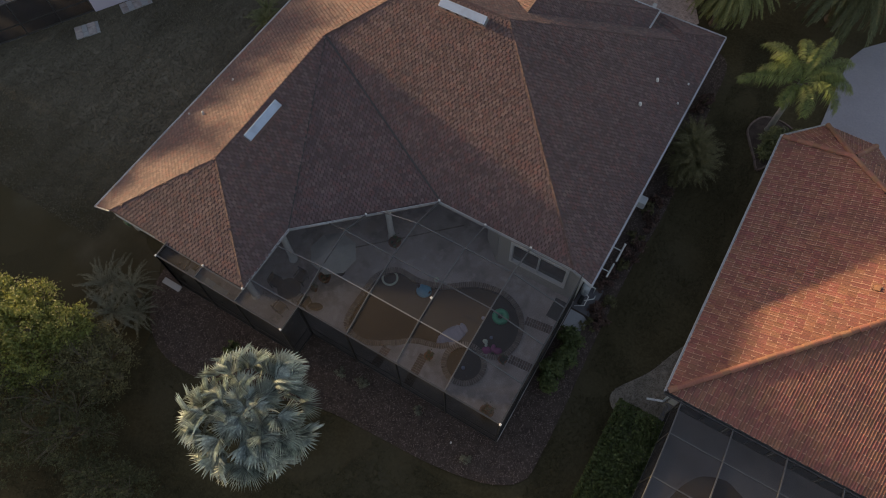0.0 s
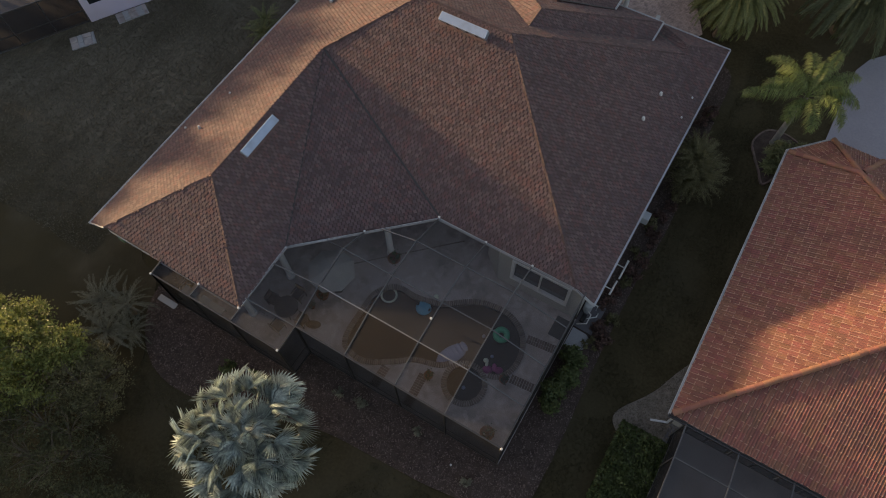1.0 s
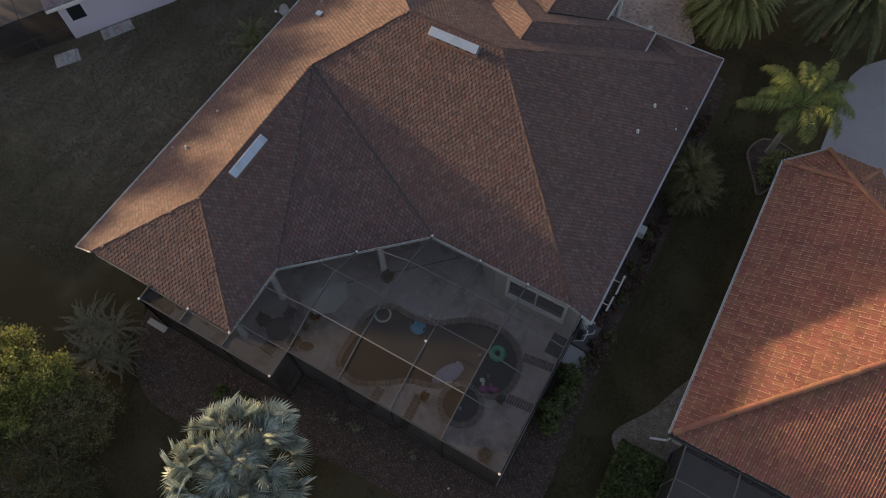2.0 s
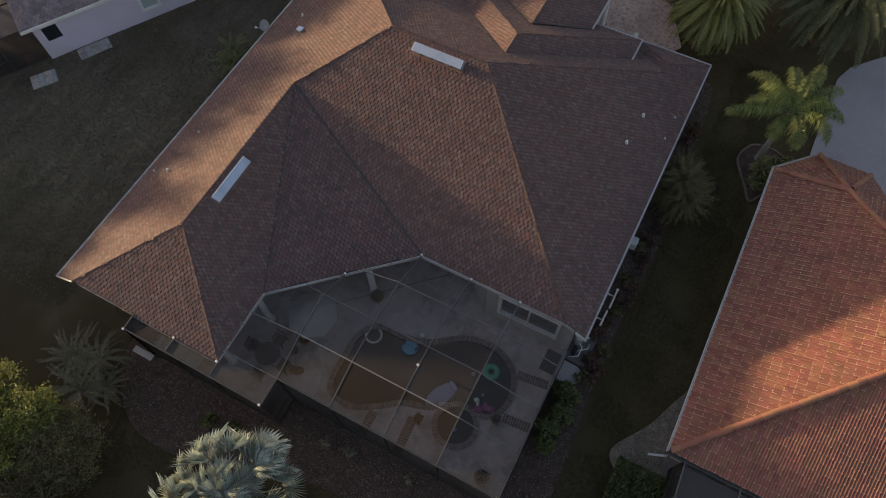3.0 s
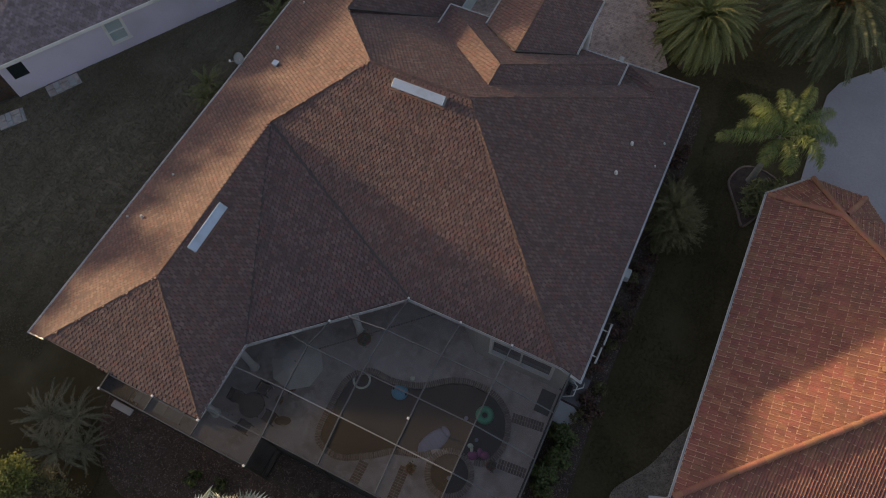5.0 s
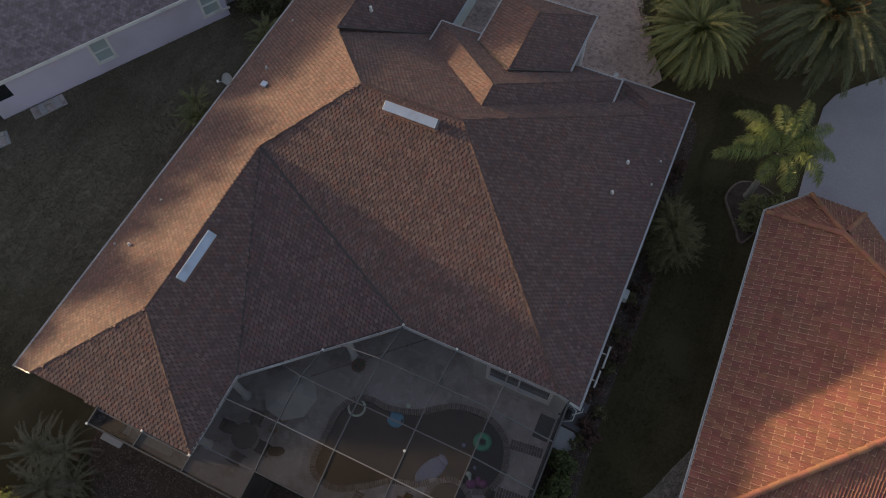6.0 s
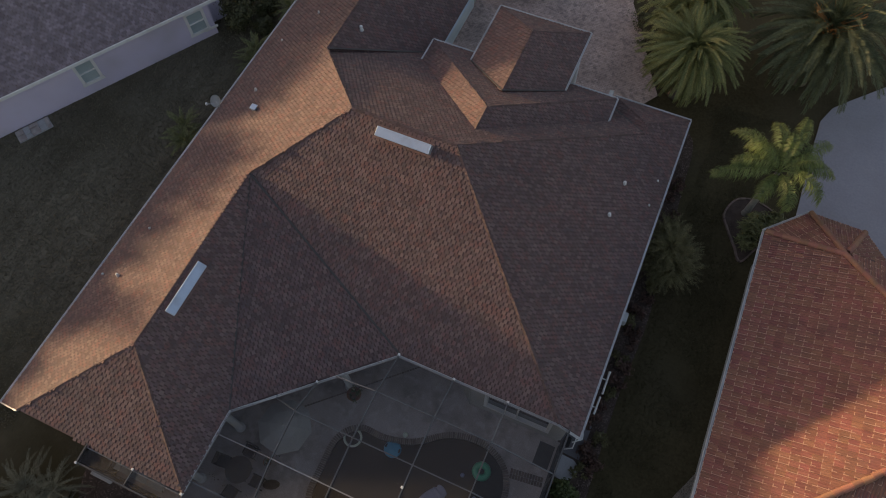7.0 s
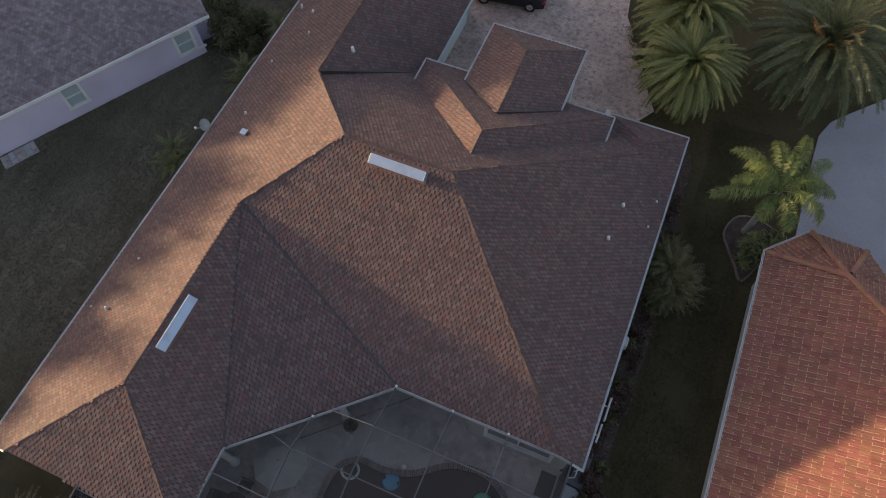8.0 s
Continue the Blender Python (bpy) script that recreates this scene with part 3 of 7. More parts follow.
ROOF_FACES = [
    (P_W, [(-22.3, 5.45), (-21.05, 5.5), (-17.17, 9.3), (-17.17, 17.5), (-13.85, 21), (-17.57, 25.0), (-17.57, 36.3), (-22.3, 36.3)]),
    (P_SW, [HIP_SW[:2], HIP_SE[:2], RIDGE_W[:2]]),
    (P_WE, [RIDGE_W[:2], HIP_SE[:2], BAY_A[:2], RIDGE_M[:2]]),
    (P_DIAG, [RIDGE_M[:2], BAY_A[:2], BAY_B[:2]]),
    (P_S, [RIDGE_M[:2], BAY_B[:2], CORNER_E[:2], RIDGE_E[:2], RIDGE_N[:2]]),
    (P_E, [CORNER_E[:2], (-0.78, 13.42), (-0.78, 29.85), (-2.62, 28.0), (-2.62, 27.4), RIDGE_E[:2]]),
    (P_N, [RIDGE_E[:2], (-2.62, 27.45), (-4.4, 29.2), (-9.1, 29.2), (-13.4, 29.0), (-17.57, 25.0), RIDGE_N[:2]]),
    (P_GAR, [GAR_TOP[:2], (-13.7, 28.8), (-13.7, 36.3), (-17.57, 36.3)]),
    (P_CW, [C1[:2], C2[:2], (-4.45, 29.85), (-4.45, 29.1)]),
    (P_CN, [C2[:2], (-0.78, 29.85), (-4.45, 29.85)]),
]
WING_FACES = [
    (P_ENW, [APEX_1[:2], APEX_2[:2], (EX0, EY), (EX0, 27.2)]),
    (P_ENE, [APEX_1[:2], (EX1, 27.2), (EX1, EY), APEX_2[:2]]),
    (P_ENN, [APEX_2[:2], (EX1, EY), (EX0, EY)]),
]
PORCH_FACES = [
    (P_QW, [Q1[:2], Q2[:2], (-11.4, 31.7), (-11.4, 27.8)]),
    (P_QE, [Q1[:2], (-6.72, 27.8), (-6.72, 31.7), Q2[:2]]),
    (P_QN, [Q2[:2], (-6.72, 31.7), (-11.4, 31.7)]),
]
for name, group in (("roof", ROOF_FACES), ("entrance_roof", WING_FACES), ("porch_roof", PORCH_FACES)):
    bm = bmesh.new()
    for pl, poly in group:
        slab_face(bm, pl, poly)
    rf = part(name, bm, UNDERLAY, house, "brown asphalt shingle hip roof")
    for pl, poly in group:
        shingles("shingles", pl, poly, rf)
    if name == "roof":
        for a, b in ((HIP_SW, RIDGE_W), (HIP_SE, RIDGE_W), (RIDGE_W, RIDGE_M), (RIDGE_M, RIDGE_N), (RIDGE_N, RIDGE_E), (CORNER_E, RIDGE_E), (GAR_TOP, RIDGE_N),
                     ((-2.62, 27.4, 3.75), RIDGE_E), (GAR_TOP, (-17.57, 36.3, 5.37)), (C1, C2), ((-0.78, 29.85, ZE), C2), ((-4.45, 29.85, ZE), C2)):
            caps("ridge_caps", a, b, rf)
    elif name == "entrance_roof":
        for a, b in ((APEX_1, APEX_2), ((EX0, EY, EZ), APEX_2), ((EX1, EY, EZ), APEX_2)):
            caps("ridge_caps", a, b, rf)
    else:
        for a, b in ((Q1, Q2), ((-11.4, 31.7, QZ), Q2), ((-6.72, 31.7, QZ), Q2)):
            caps("ridge_caps", a, b, rf)



def valley(p, q, parent, w=0.09, lift=0.03):
    """A dark metal valley strip where two roof faces meet."""
    bm = bmesh.new()
    bar(bm, Vector(p) + Vector((0, 0, lift)), Vector(q) + Vector((0, 0, lift)), w, 0.012)
    return part("valley_flashing", bm, VALLEY, parent, "dark valley flashing")


for p, q in ((RIDGE_M, BAY_A), (RIDGE_M, BAY_B), (GAR_TOP, (-13.7, 28.8, 2.92)), (C1, (-4.45, 29.15, 2.76))):
    valley(p, q, house)
for p, q in ((APEX_1, (EX0, 27.2, EZ)), (APEX_1, (EX1, 27.2, EZ)), (Q1, (-11.4, 27.8, QZ)), (Q1, (-6.72, 27.8, QZ))):
    valley(p, q, house, 0.07, 0.05)

# walls
WT = 0.2


bm = bmesh.new()
bm.faces.new([bm.verts.new(q) for q in ((-17.6, 25.0, 5.40), (-13.65, 28.77, 2.86), (-13.65, 28.77, 2.5), (-17.6, 25.0, 4.9))])
part("flashing", bm, SHINGLE, house, "shingled step where the garage roof meets the main roof")


def wall(name, x0, y0, x1, y1, z0, z1, material=STUCCO_WARM, parent=house):
    bm = bmesh.new()
    bar(bm, (x0, y0, (z0 + z1) / 2), (x1, y1, (z0 + z1) / 2), WT, z1 - z0)
    return part(name, bm, material, parent)


for x0, y0, x1, y1, z1 in ((-21.75, 6.0, -21.75, 36.0, 2.75), (-20.9, 6.2, -16.3, 6.2, 3.3), (-21.75, 6.2, -20.9, 6.2, 2.8), (-16.3, 6.2, -16.3, 11.8, 3.5), (-16.3, 11.8, -11.6, 16.3, 3.6), (-11.6, 16.3, -6.3, 16.3, 3.6),
                           (-6.3, 16.3, -6.3, 14.55, 3.3), (-6.3, 14.55, -5.35, 13.65, 3.25), (-1.35, 13.65, -1.35, 29.3, 2.75), (-1.35, 29.3, -4.6, 29.3, 2.7), (-4.7, 29.3, -4.7, 27.0, 3.7), (-4.7, 28.45, -6.9, 28.45, 3.7),
                           (-11.2, 28.45, -13.5, 28.45, 3.7), (-11.2, 28.45, -11.2, 27.5, 3.9), (-6.9, 28.45, -6.9, 27.5, 3.9), (-11.2, 27.5, -6.9, 27.5, 4.2), (-13.5, 28.45, -13.5, 27.4, 3.7), (-14.5, 28.9, -14.5, 36.0, 2.8),
                           (-14.5, 35.9, -21.75, 35.9, 2.8)):
    wall("wall", x0, y0, x1, y1, -0.05, z1)
# the south wall is cut for a wide window
for x0, x1, z0, z1 in ((-5.35, -4.62, -0.05, 3.2), (-4.62, -1.98, 2.62, 3.2), (-1.98, -1.35, -0.05, 2.85), (-4.62, -1.98, -0.05, 1.02)):
    part("wall", boxed(x0, 13.56, z0, x1, 13.76, z1), STUCCO_WARM, house)
win = part("window", boxed(-4.62, 13.66, 1.02, -1.98, 13.69, 2.62), GLASS, house, "wide dark window with a white frame")
for x0, x1, z0, z1 in ((-4.74, -1.86, 0.88, 1.04), (-4.74, -1.86, 2.60, 2.72), (-4.74, -4.60, 1.04, 2.60), (-2.00, -1.86, 1.04, 2.60), (-3.33, -3.27, 1.04, 2.60)):
    part("window_frame", boxed(x0, 13.50, z0, x1, 13.70, z1, bevel=0.008), WHITE, win)


def gutter(p, q, parent=house, w=0.055, h=0.09, material=GUTTER, label="white aluminium gutter"):
    """An open trough along an eave."""
    p, q = Vector(p), Vector(q)
    d = (q - p).normalized()
    s = d.cross(Vector((0, 0, 1))).normalized()
    bm = bmesh.new()
    bar(bm, p + s * w / 2 + Vector((0, 0, -0.01)), q + s * w / 2 + Vector((0, 0, -0.01)), 0.025, h)
    bar(bm, p - s * w / 2, q - s * w / 2, 0.02, h)
    bar(bm, p + Vector((0, 0, -h / 2)), q + Vector((0, 0, -h / 2)), w, 0.012)
    return part("gutter", bm, material, parent, label)


gutter((-0.73, 13.35, ZE - 0.03), (-0.73, 29.9, ZE - 0.03), w=0.06, h=0.07)
gutter((-22.36, 36.3, ZE - 0.03), (-22.36, 5.4, ZE - 0.03), w=0.07)
gutter((-22.34, 5.43, ZE - 0.02), (-21.1, 5.44, 3.36), w=0.03, h=0.05)
gutter((-13.44, 5.46, 3.34), (-13.44, 8.8, 3.36), w=0.05)
gutter((-13.46, 8.76, 3.35), (-8.42, 13.44, 3.24), w=0.05)
gutter((-8.44, 13.42, 3.22), (-1.7, 13.40, 3.2), w=0.06)
gutter((-1.7, 13.40, 3.2), (-0.7, 13.36, ZE - 0.02), w=0.06)
gutter((-0.72, 29.92, ZE - 0.02), (-4.5, 29.92, ZE - 0.02))
gutter((EX1 + 0.06, 27.2, EZ - 0.03), (EX1 + 0.06, EY + 0.06, EZ - 0.03))
gutter((EX1 + 0.06, EY + 0.06, EZ - 0.03), (-6.9, EY + 0.06, EZ - 0.03))
gutter((-11.3, EY + 0.06, EZ - 0.03), (EX0 - 0.06, EY + 0.06, EZ - 0.03))
gutter((EX0 - 0.06, EY + 0.06, EZ - 0.03), (EX0 - 0.06, 27.2, EZ - 0.03))
gutter((-11.46, 31.76, QZ - 0.03), (-11.46, 27.9, QZ - 0.03))
gutter((-6.66, 31.76, QZ - 0.03), (-11.46, 31.76, QZ - 0.03))
gutter((-6.66, 27.9, QZ - 0.03), (-6.66, 31.76, QZ - 0.03))
gutter((-13.64, 29.0, 2.82), (-13.64, 36.3, 2.82), material=TEAL_TRIM)
for x, y in ((-11.1, 31.4), (-7.0, 31.4)):
    part("porch_column", tube(bmesh.new(), [(x, y, 0), (x, y, 0.15), (x, y, 0.16), (x, y, 4.1), (x, y, 4.3)], [0.22, 0.22, 0.17, 0.15, 0.2], 12), WHITE, house, smooth=True)
part("garage_door", boxed(-14.39, 30.6, 0.0, -14.34, 35.4, 2.2, bevel=0.01), TEAL_TRIM, house, "pale blue garage door")

# ---- the tiled house ----
TK, TZ = 0.42, 2.48
T_W, T_S = (TK, 0, TZ - TK * 3.86), (0, TK, TZ - TK * 10.8)
TJ = (6.85, 24.7, TZ + TK * 2.99)
T_NW = plane_of((3.86, 25.4, TZ), (5.55, 27.14, TZ), TJ)
T_N = plane_of((5.55, 27.14, TZ), (7.95, 27.1, TZ), TJ)
T_NE = plane_of((7.95, 27.1, TZ), (9.4, 25.5, TZ), TJ)
TOP = (12.0, 18.94, TZ + TK * 8.14)
TT = (11.0, 20.2, TZ + TK * 7.14)
T_E = plane_of(TJ, TT, (12.5, 25.5, 3.2))
tiled_house = thing("tiled_house", 10, 18, 0, "neighbouring house with an orange-red barrel tile roof", "house")
TILE_FACES = [
    (T_W, [(3.86, 10.8), (12.0, 18.94), (11.0, 20.2), TJ[:2], (3.86, 25.4)]),
    (T_S, [(3.86, 10.8), (24, 10.8), (24, 18.94), (12.0, 18.94)]),
    (T_NW, [(3.86, 25.4), TJ[:2], (5.55, 27.14)]),
    (T_N, [(5.55, 27.14), TJ[:2], (7.95, 27.1)]),
    (T_NE, [(7.95, 27.1), TJ[:2], (9.4, 25.5)]),
    (T_E, [TJ[:2], (9.4, 25.5), (16, 25.5), (16, 20.5), TT[:2]]),
]
bm = bmesh.new()
for pl, poly in TILE_FACES:
    slab_face(bm, pl, poly)
tile_roof = part("roof", bm, UNDERLAY, tiled_house, "orange-red double-roll clay tile roof")


def tile_mesh(width=0.224, length=0.40):
    """One double-roll tile: x across, y up the slope, the butt end at y = 0."""
    roll = [(0.0, 0.010), (0.032, 0.006), (0.056, 0.024), (0.080, 0.033), (0.100, 0.021)]
    prof = roll + [(x + width / 2, z) for x, z in roll] + [(width, 0.010)]
    n = len(prof) - 1
    v, f = [], []
    for y, up in ((0.0, 0.026), (0.034, 0.024), (0.17, 0.015), (length, 0.002)):
        v += [(x, y, z + up) for x, z in prof]
    v += [(x, 0.004, -0.01) for x, z in prof]
    q = n + 1
    for i in range(n):
        f.append((i, i + 1, q + i + 1, q + i))                          # lip
        f.append((q + i, q + i + 1, 2 * q + i + 1, 2 * q + i))          # lower back
        f.append((2 * q + i, 2 * q + i + 1, 3 * q + i + 1, 3 * q + i))  # upper back
        f.append((4 * q + i, 4 * q + i + 1, i + 1, i))                  # butt
    return v, f


def pale_faces(r):
    """The faces of a tile set pale, for worn edges and painted glints: the lip and butt of a roll, and a streak along
    its side.
    """
    out = []
    if r.random() < 0.85:
        out += [4 * i for i in range(r.choice((3, 5, 5, 6)), 10)]
    if r.random() < 0.6:
        out += [4 * i + 3 for i in range(5, 10)]
    if r.random() < 0.7:
        out += [4 * 8 + 1]
    if r.random() < 0.35:
        out += [4 * 8 + 2]
    return out


def lay_tiles(plane, poly, parent, near, w=0.230, ex=0.345):
    """Tiles over a roof face: those inside the near stretch as objects, the rest in one mesh."""
    a, b, c = plane
    g = math.hypot(a, b)
    up = Vector((a / g, b / g, g)).normalized()
    side = Vector((b / g, -a / g, 0))
    nrm = side.cross(up)
    if nrm.z < 0:
        side, nrm = -side, -nrm
    ux, uy = a / g, b / g
    us = [x * ux + y * uy for x, y in poly]
    ss = [x * side.x + y * side.y for x, y in poly]
    tv, tf = tile_mesh()
    verts, faces = [], []
    du = ex * up.x / ux if abs(ux) > 0.01 else ex * up.y / uy
    u, row = min(us), 0
    while u < max(us):
        s = min(ss)
        while s < max(ss):
            cx, cy = ux * (u + du / 2) + side.x * (s + w / 2), uy * (u + du / 2) + side.y * (s + w / 2)
            if inside(cx, cy, poly):
                ox, oy = ux * u + side.x * s, uy * u + side.y * s
                m = Matrix.Translation((ox, oy, a * ox + b * oy + c)) @ Matrix((( side.x, up.x, nrm.x, 0), (side.y, up.y, nrm.y, 0), (side.z, up.z, nrm.z, 0), (0, 0, 0, 1)))
                m = m @ pose(rng.uniform(-0.004, 0.004), rng.uniform(-0.014, 0.014), rng.uniform(0, 0.006), rng.uniform(-0.6, 0.6), 0, rng.uniform(-0.7, 0.7))
                if near and near(cx, cy):
                    PIECES.append((m, parent))
                else:
                    k = len(verts)
                    verts += [tuple(m @ Vector(p)) for p in tv]
                    faces += [tuple(i + k for i in q) for q in tf]
            s += w
        u += du
        row += 1
    ob = data_part("tiles", verts, faces, TILE, parent, "", kind="stuff", smooth=False)
    ob.data.materials.append(TILE_PALE)
    index = [0] * len(faces)
    for i in range(0, len(faces), len(tf)):
        for j in pale_faces(rng):
            index[i + j] = 1
    ob.data.polygons.foreach_set("material_index", index)


PIECES = []
for i, (pl, poly) in enumerate(TILE_FACES):
    lay_tiles(pl, poly, tile_roof, (lambda x, y: x < 5.6 and 13.0 < y < 23.5) if i == 0 else None)


BARRELS = []


def barrel_caps(p, q, parent, step=0.36):
    """Notes the places of half-round ridge tiles, each lapping the one below."""
    p, q = Vector(p), Vector(q)
    d = q - p
    n = int(d.length / step)
    d.normalize()
    s = d.cross(Vector((0, 0, 1))).normalized()
    u = s.cross(d)
    turn = Matrix(((d.x, -s.x, u.x, 0), (d.y, -s.y, u.y, 0), (d.z, -s.z, u.z, 0), (0, 0, 0, 1)))
    for i in range(n):
        BARRELS.append((Matrix.Translation(p + d * i * step) @ turn @ pose(0, rng.uniform(-0.008, 0.008), 0, rng.uniform(-3, 3), 0, rng.uniform(-1.5, 1.5)), parent))


def barrel_mesh(r=0.12, step=0.36):
    v = []
    for x, rr in ((0, r * 1.12), (step * 1.2, r * 0.92)):
        for j in range(9):
            t = math.pi * j / 8
            v.append((x, -math.cos(t) * rr, math.sin(t) * rr + 0.01))
    me = bpy.data.meshes.new("ridge_tile")
    me.from_pydata(v, [], [(j, j + 1, 10 + j, 9 + j) for j in range(8)] + [tuple(range(9))])
    me.materials.append(TILE_CAP_PIECE)
    return me


for a, b in (((3.9, 10.84, TZ + 0.05), TOP), ((3.9, 25.36, TZ + 0.05), TJ), ((5.55, 27.1, TZ + 0.05), TJ), ((7.9, 27.0, TZ + 0.05), TJ), (TJ, TT), (TT, TOP)):
    barrel_caps(Vector(a) + Vector((0, 0, 0.03)), Vector(b) + Vector((0, 0, 0.05)), tile_roof)
for x0, y0, x1, y1 in ((4.4, 11.4, 4.4, 25.0), (4.4, 11.4, 24, 11.4), (4.4, 25.0, 5.8, 26.6), (5.8, 26.6, 7.8, 26.6), (7.8, 26.6, 9, 25.2), (9, 25.2, 16, 25.2)):
    wall("wall", x0, y0, x1, y1, -0.05, 2.5, STUCCO_WARM, tiled_house)
zf = TZ + TK * (9.05 - 3.86)
flash = thing("tile_vent", 9.05, 18.0, zf, "small dark vent opening in the clay tiles", "roof vent")
part("hood", boxed(-0.02, -0.12, 0.075, 0.24, 0.12, 0.095, m=pose(9.05, 18.0, zf, 0, -22.8, 0), bevel=0.02), TILE_CAP, flash)
part("mouth", boxed(-0.03, -0.10, 0.02, 0.22, 0.10, 0.075, m=pose(9.05, 18.0, zf, 0, -22.8, 0)), RUBBER, flash, "dark opening")
gutter((3.80, 25.4, TZ - 0.02), (3.80, 10.76, TZ - 0.02), tiled_house, 0.06, 0.09)
gutter((5.5, 27.2, TZ - 0.02), (3.78, 25.44, TZ - 0.02), tiled_house, 0.06, 0.09)
gutter((3.8, 10.72, TZ - 0.02), (24, 10.72, TZ - 0.02), tiled_house, 0.10, 0.09, BRONZE, "dark bronze gutter")

# ---- pool, deck and screen enclosure ----
DZ = 0.06
POOL = smooth_loop([(-9.85, 7.55), (-9.9, 8.7), (-9.85, 9.9), (-9.2, 10.62), (-8.1, 10.65), (-6.85, 11.0), (-5.5, 11.9), (-4.1, 12.08), (-3.05, 11.5), (-2.68, 10.4), (-3.0, 9.45), (-3.9, 9.2),
                    (-5.0, 9.0), (-5.6, 8.55), (-6.7, 8.2), (-7.5, 7.62), (-8.6, 7.02), (-9.5, 7.1)], 8)
SPA_C, SPA_R = (-4.15, 8.3), 0.80
SPA = [(SPA_C[0] + SPA_R * math.cos(2 * math.pi * i / 40), SPA_C[1] + SPA_R * math.sin(2 * math.pi * i / 40)) for i in range(40)]


def deck_slab():
    outer = [(-17.7, 4.86), (-10.95, 4.86), (-10.95, 6.02), (-1.2, 6.02), (-1.2, 13.56), (-5.4, 13.56), (-6.35, 14.5), (-6.35, 16.3), (-11.6, 16.3), (-16.25, 11.8), (-16.25, 6.2), (-17.7, 6.2)]
    bm = bmesh.new()
    loops = []
    for poly in (outer, POOL, SPA):
        vs = [bm.verts.new((x, y, DZ)) for x, y in poly]
        loops.append([bm.edges.new((vs[i], vs[(i + 1) % len(vs)])) for i in range(len(vs))])
    bmesh.ops.triangle_fill(bm, use_beauty=True, edges=[e for l in loops for e in l])
    res = bmesh.ops.extrude_face_region(bm, geom=list(bm.faces))
    bmesh.ops.translate(bm, verts=[v for v in res["geom"] if isinstance(v, bmesh.types.BMVert)], vec=(0, 0, -0.14))
    return bm


pool_deck = part("pool_deck", deck_slab(), DECK, None, "worn grey and tan textured concrete pool deck", kind="structure")
pool_deck["category"] = "deck"

pool = thing("swimming_pool", -6.5, 9.5, 0, "free-form pool with dark water and a brick coping", "pool")


def basin(outline, depth, parent):
    bm = bmesh.new()
    n = len(outline)
    top = [bm.verts.new((x, y, DZ + 0.0)) for x, y in outline]
    bot = [bm.verts.new((x, y, -depth)) for x, y in outline]
    for i in range(n):
        j = (i + 1) % n
        bm.faces.new((top[i], top[j], bot[j], bot[i]))
    bm.faces.new(bot)
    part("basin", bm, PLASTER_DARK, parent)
    bm = bmesh.new()
    bm.faces.new([bm.verts.new((x, y, -0.09)) for x, y in outline])
    part("water", bm, WATER, parent, "dark still water")


basin(POOL, 1.3, pool)
spa = thing("spa", SPA_C[0], SPA_C[1], 0, "round spa beside the pool with a brick rim", "spa")
basin(SPA, 0.9, spa)
brick_data = mesh_of("brick", boxed(-0.125, -0.034, 0.0, 0.125, 0.034, 0.075, bevel=0.008), BRICK)
BRICKS = []


def ring_bricks(outline, offset, step, parent, skip=None):
    """Bricks set on edge round a line, square to it."""
    n = len(outline)
    carry = 0.0
    for i in range(n):
        p, q = Vector(outline[i]), Vector(outline[(i + 1) % n])
        d = q - p
        ln = d.length
        d.normalize()
        out = Vector((d.y, -d.x))
        t = carry
        while t < ln:
            c = p + d * t + out * offset
            if not (skip and skip(c)):
                BRICKS.append((pose(c.x, c.y, DZ + 0.0 + rng.uniform(0, 0.012), 0, 0, math.degrees(math.atan2(out.y, out.x)) + rng.uniform(-2, 2)), parent))
            t += step
        carry = t - ln


AREA = sum(POOL[i - 1][0] * POOL[i][1] - POOL[i][0] * POOL[i - 1][1] for i in range(len(POOL)))
ring_bricks(POOL if AREA > 0 else POOL[::-1], 0.11, 0.09, pool, lambda c: (c - Vector(SPA_C)).length < 1.12)
ring_bricks(SPA, 0.11, 0.09, spa)
band = thing("brick_band", -2, 10, 0, "dark brick bands laid across the pool deck", "brick band", kind="structure")
band_data = mesh_of("brick", boxed(-0.10, -0.05, 0.0, 0.10, 0.05, 0.03, bevel=0.006), BRICK_DARK)
BAND = []
for (x0, y0), (x1, y1) in (((-2.72, 11.56), (-1.35, 11.74)), ((-2.5, 9.55), (-1.3, 9.66)), ((-7.57, 6.15), (-7.57, 7.2)), ((-5.83, 6.15), (-5.92, 7.75))):
    d = Vector((x1 - x0, y1 - y0))
    n = int(d.length / 0.11)
    for i in range(n):
        for k in (-1, 1):
            c = Vector((x0, y0)) + d * ((i + 0.5) / n)
            o = Vector((-d.y, d.x)).normalized() * 0.105 * k
            BAND.append((pose(c.x + o.x, c.y + o.y, DZ - 0.02, 0, 0, math.degrees(math.atan2(d.y, d.x)) + 90 + rng.uniform(-1.5, 1.5)), band))

joint_band = thing("deck_joint", -9.8, 12.5, 0, "narrow brick joint across the pool deck", "brick band", kind="structure")
joint_data = mesh_of("brick", boxed(-0.035, -0.05, 0.0, 0.035, 0.05, 0.026, bevel=0.005), BRICK)
for i in range(48):
    k = (i + 0.5) / 48
    BAND.append((pose(-11.9 + 4.2 * k, 10.55 + 3.95 * k, DZ - 0.02, 0, 0, 133.2 + rng.uniform(-1.5, 1.5)), joint_band))
# paler copy of PALE_ALU: sunlight on one roof purlin put into its colour
LIT_ALU = surface("sunlit_aluminium", (0.26, 0.25, 0.24), (0.36, 0.35, 0.34), 2, 40, 0.35, 0.05, 0.002, metal=0.3)
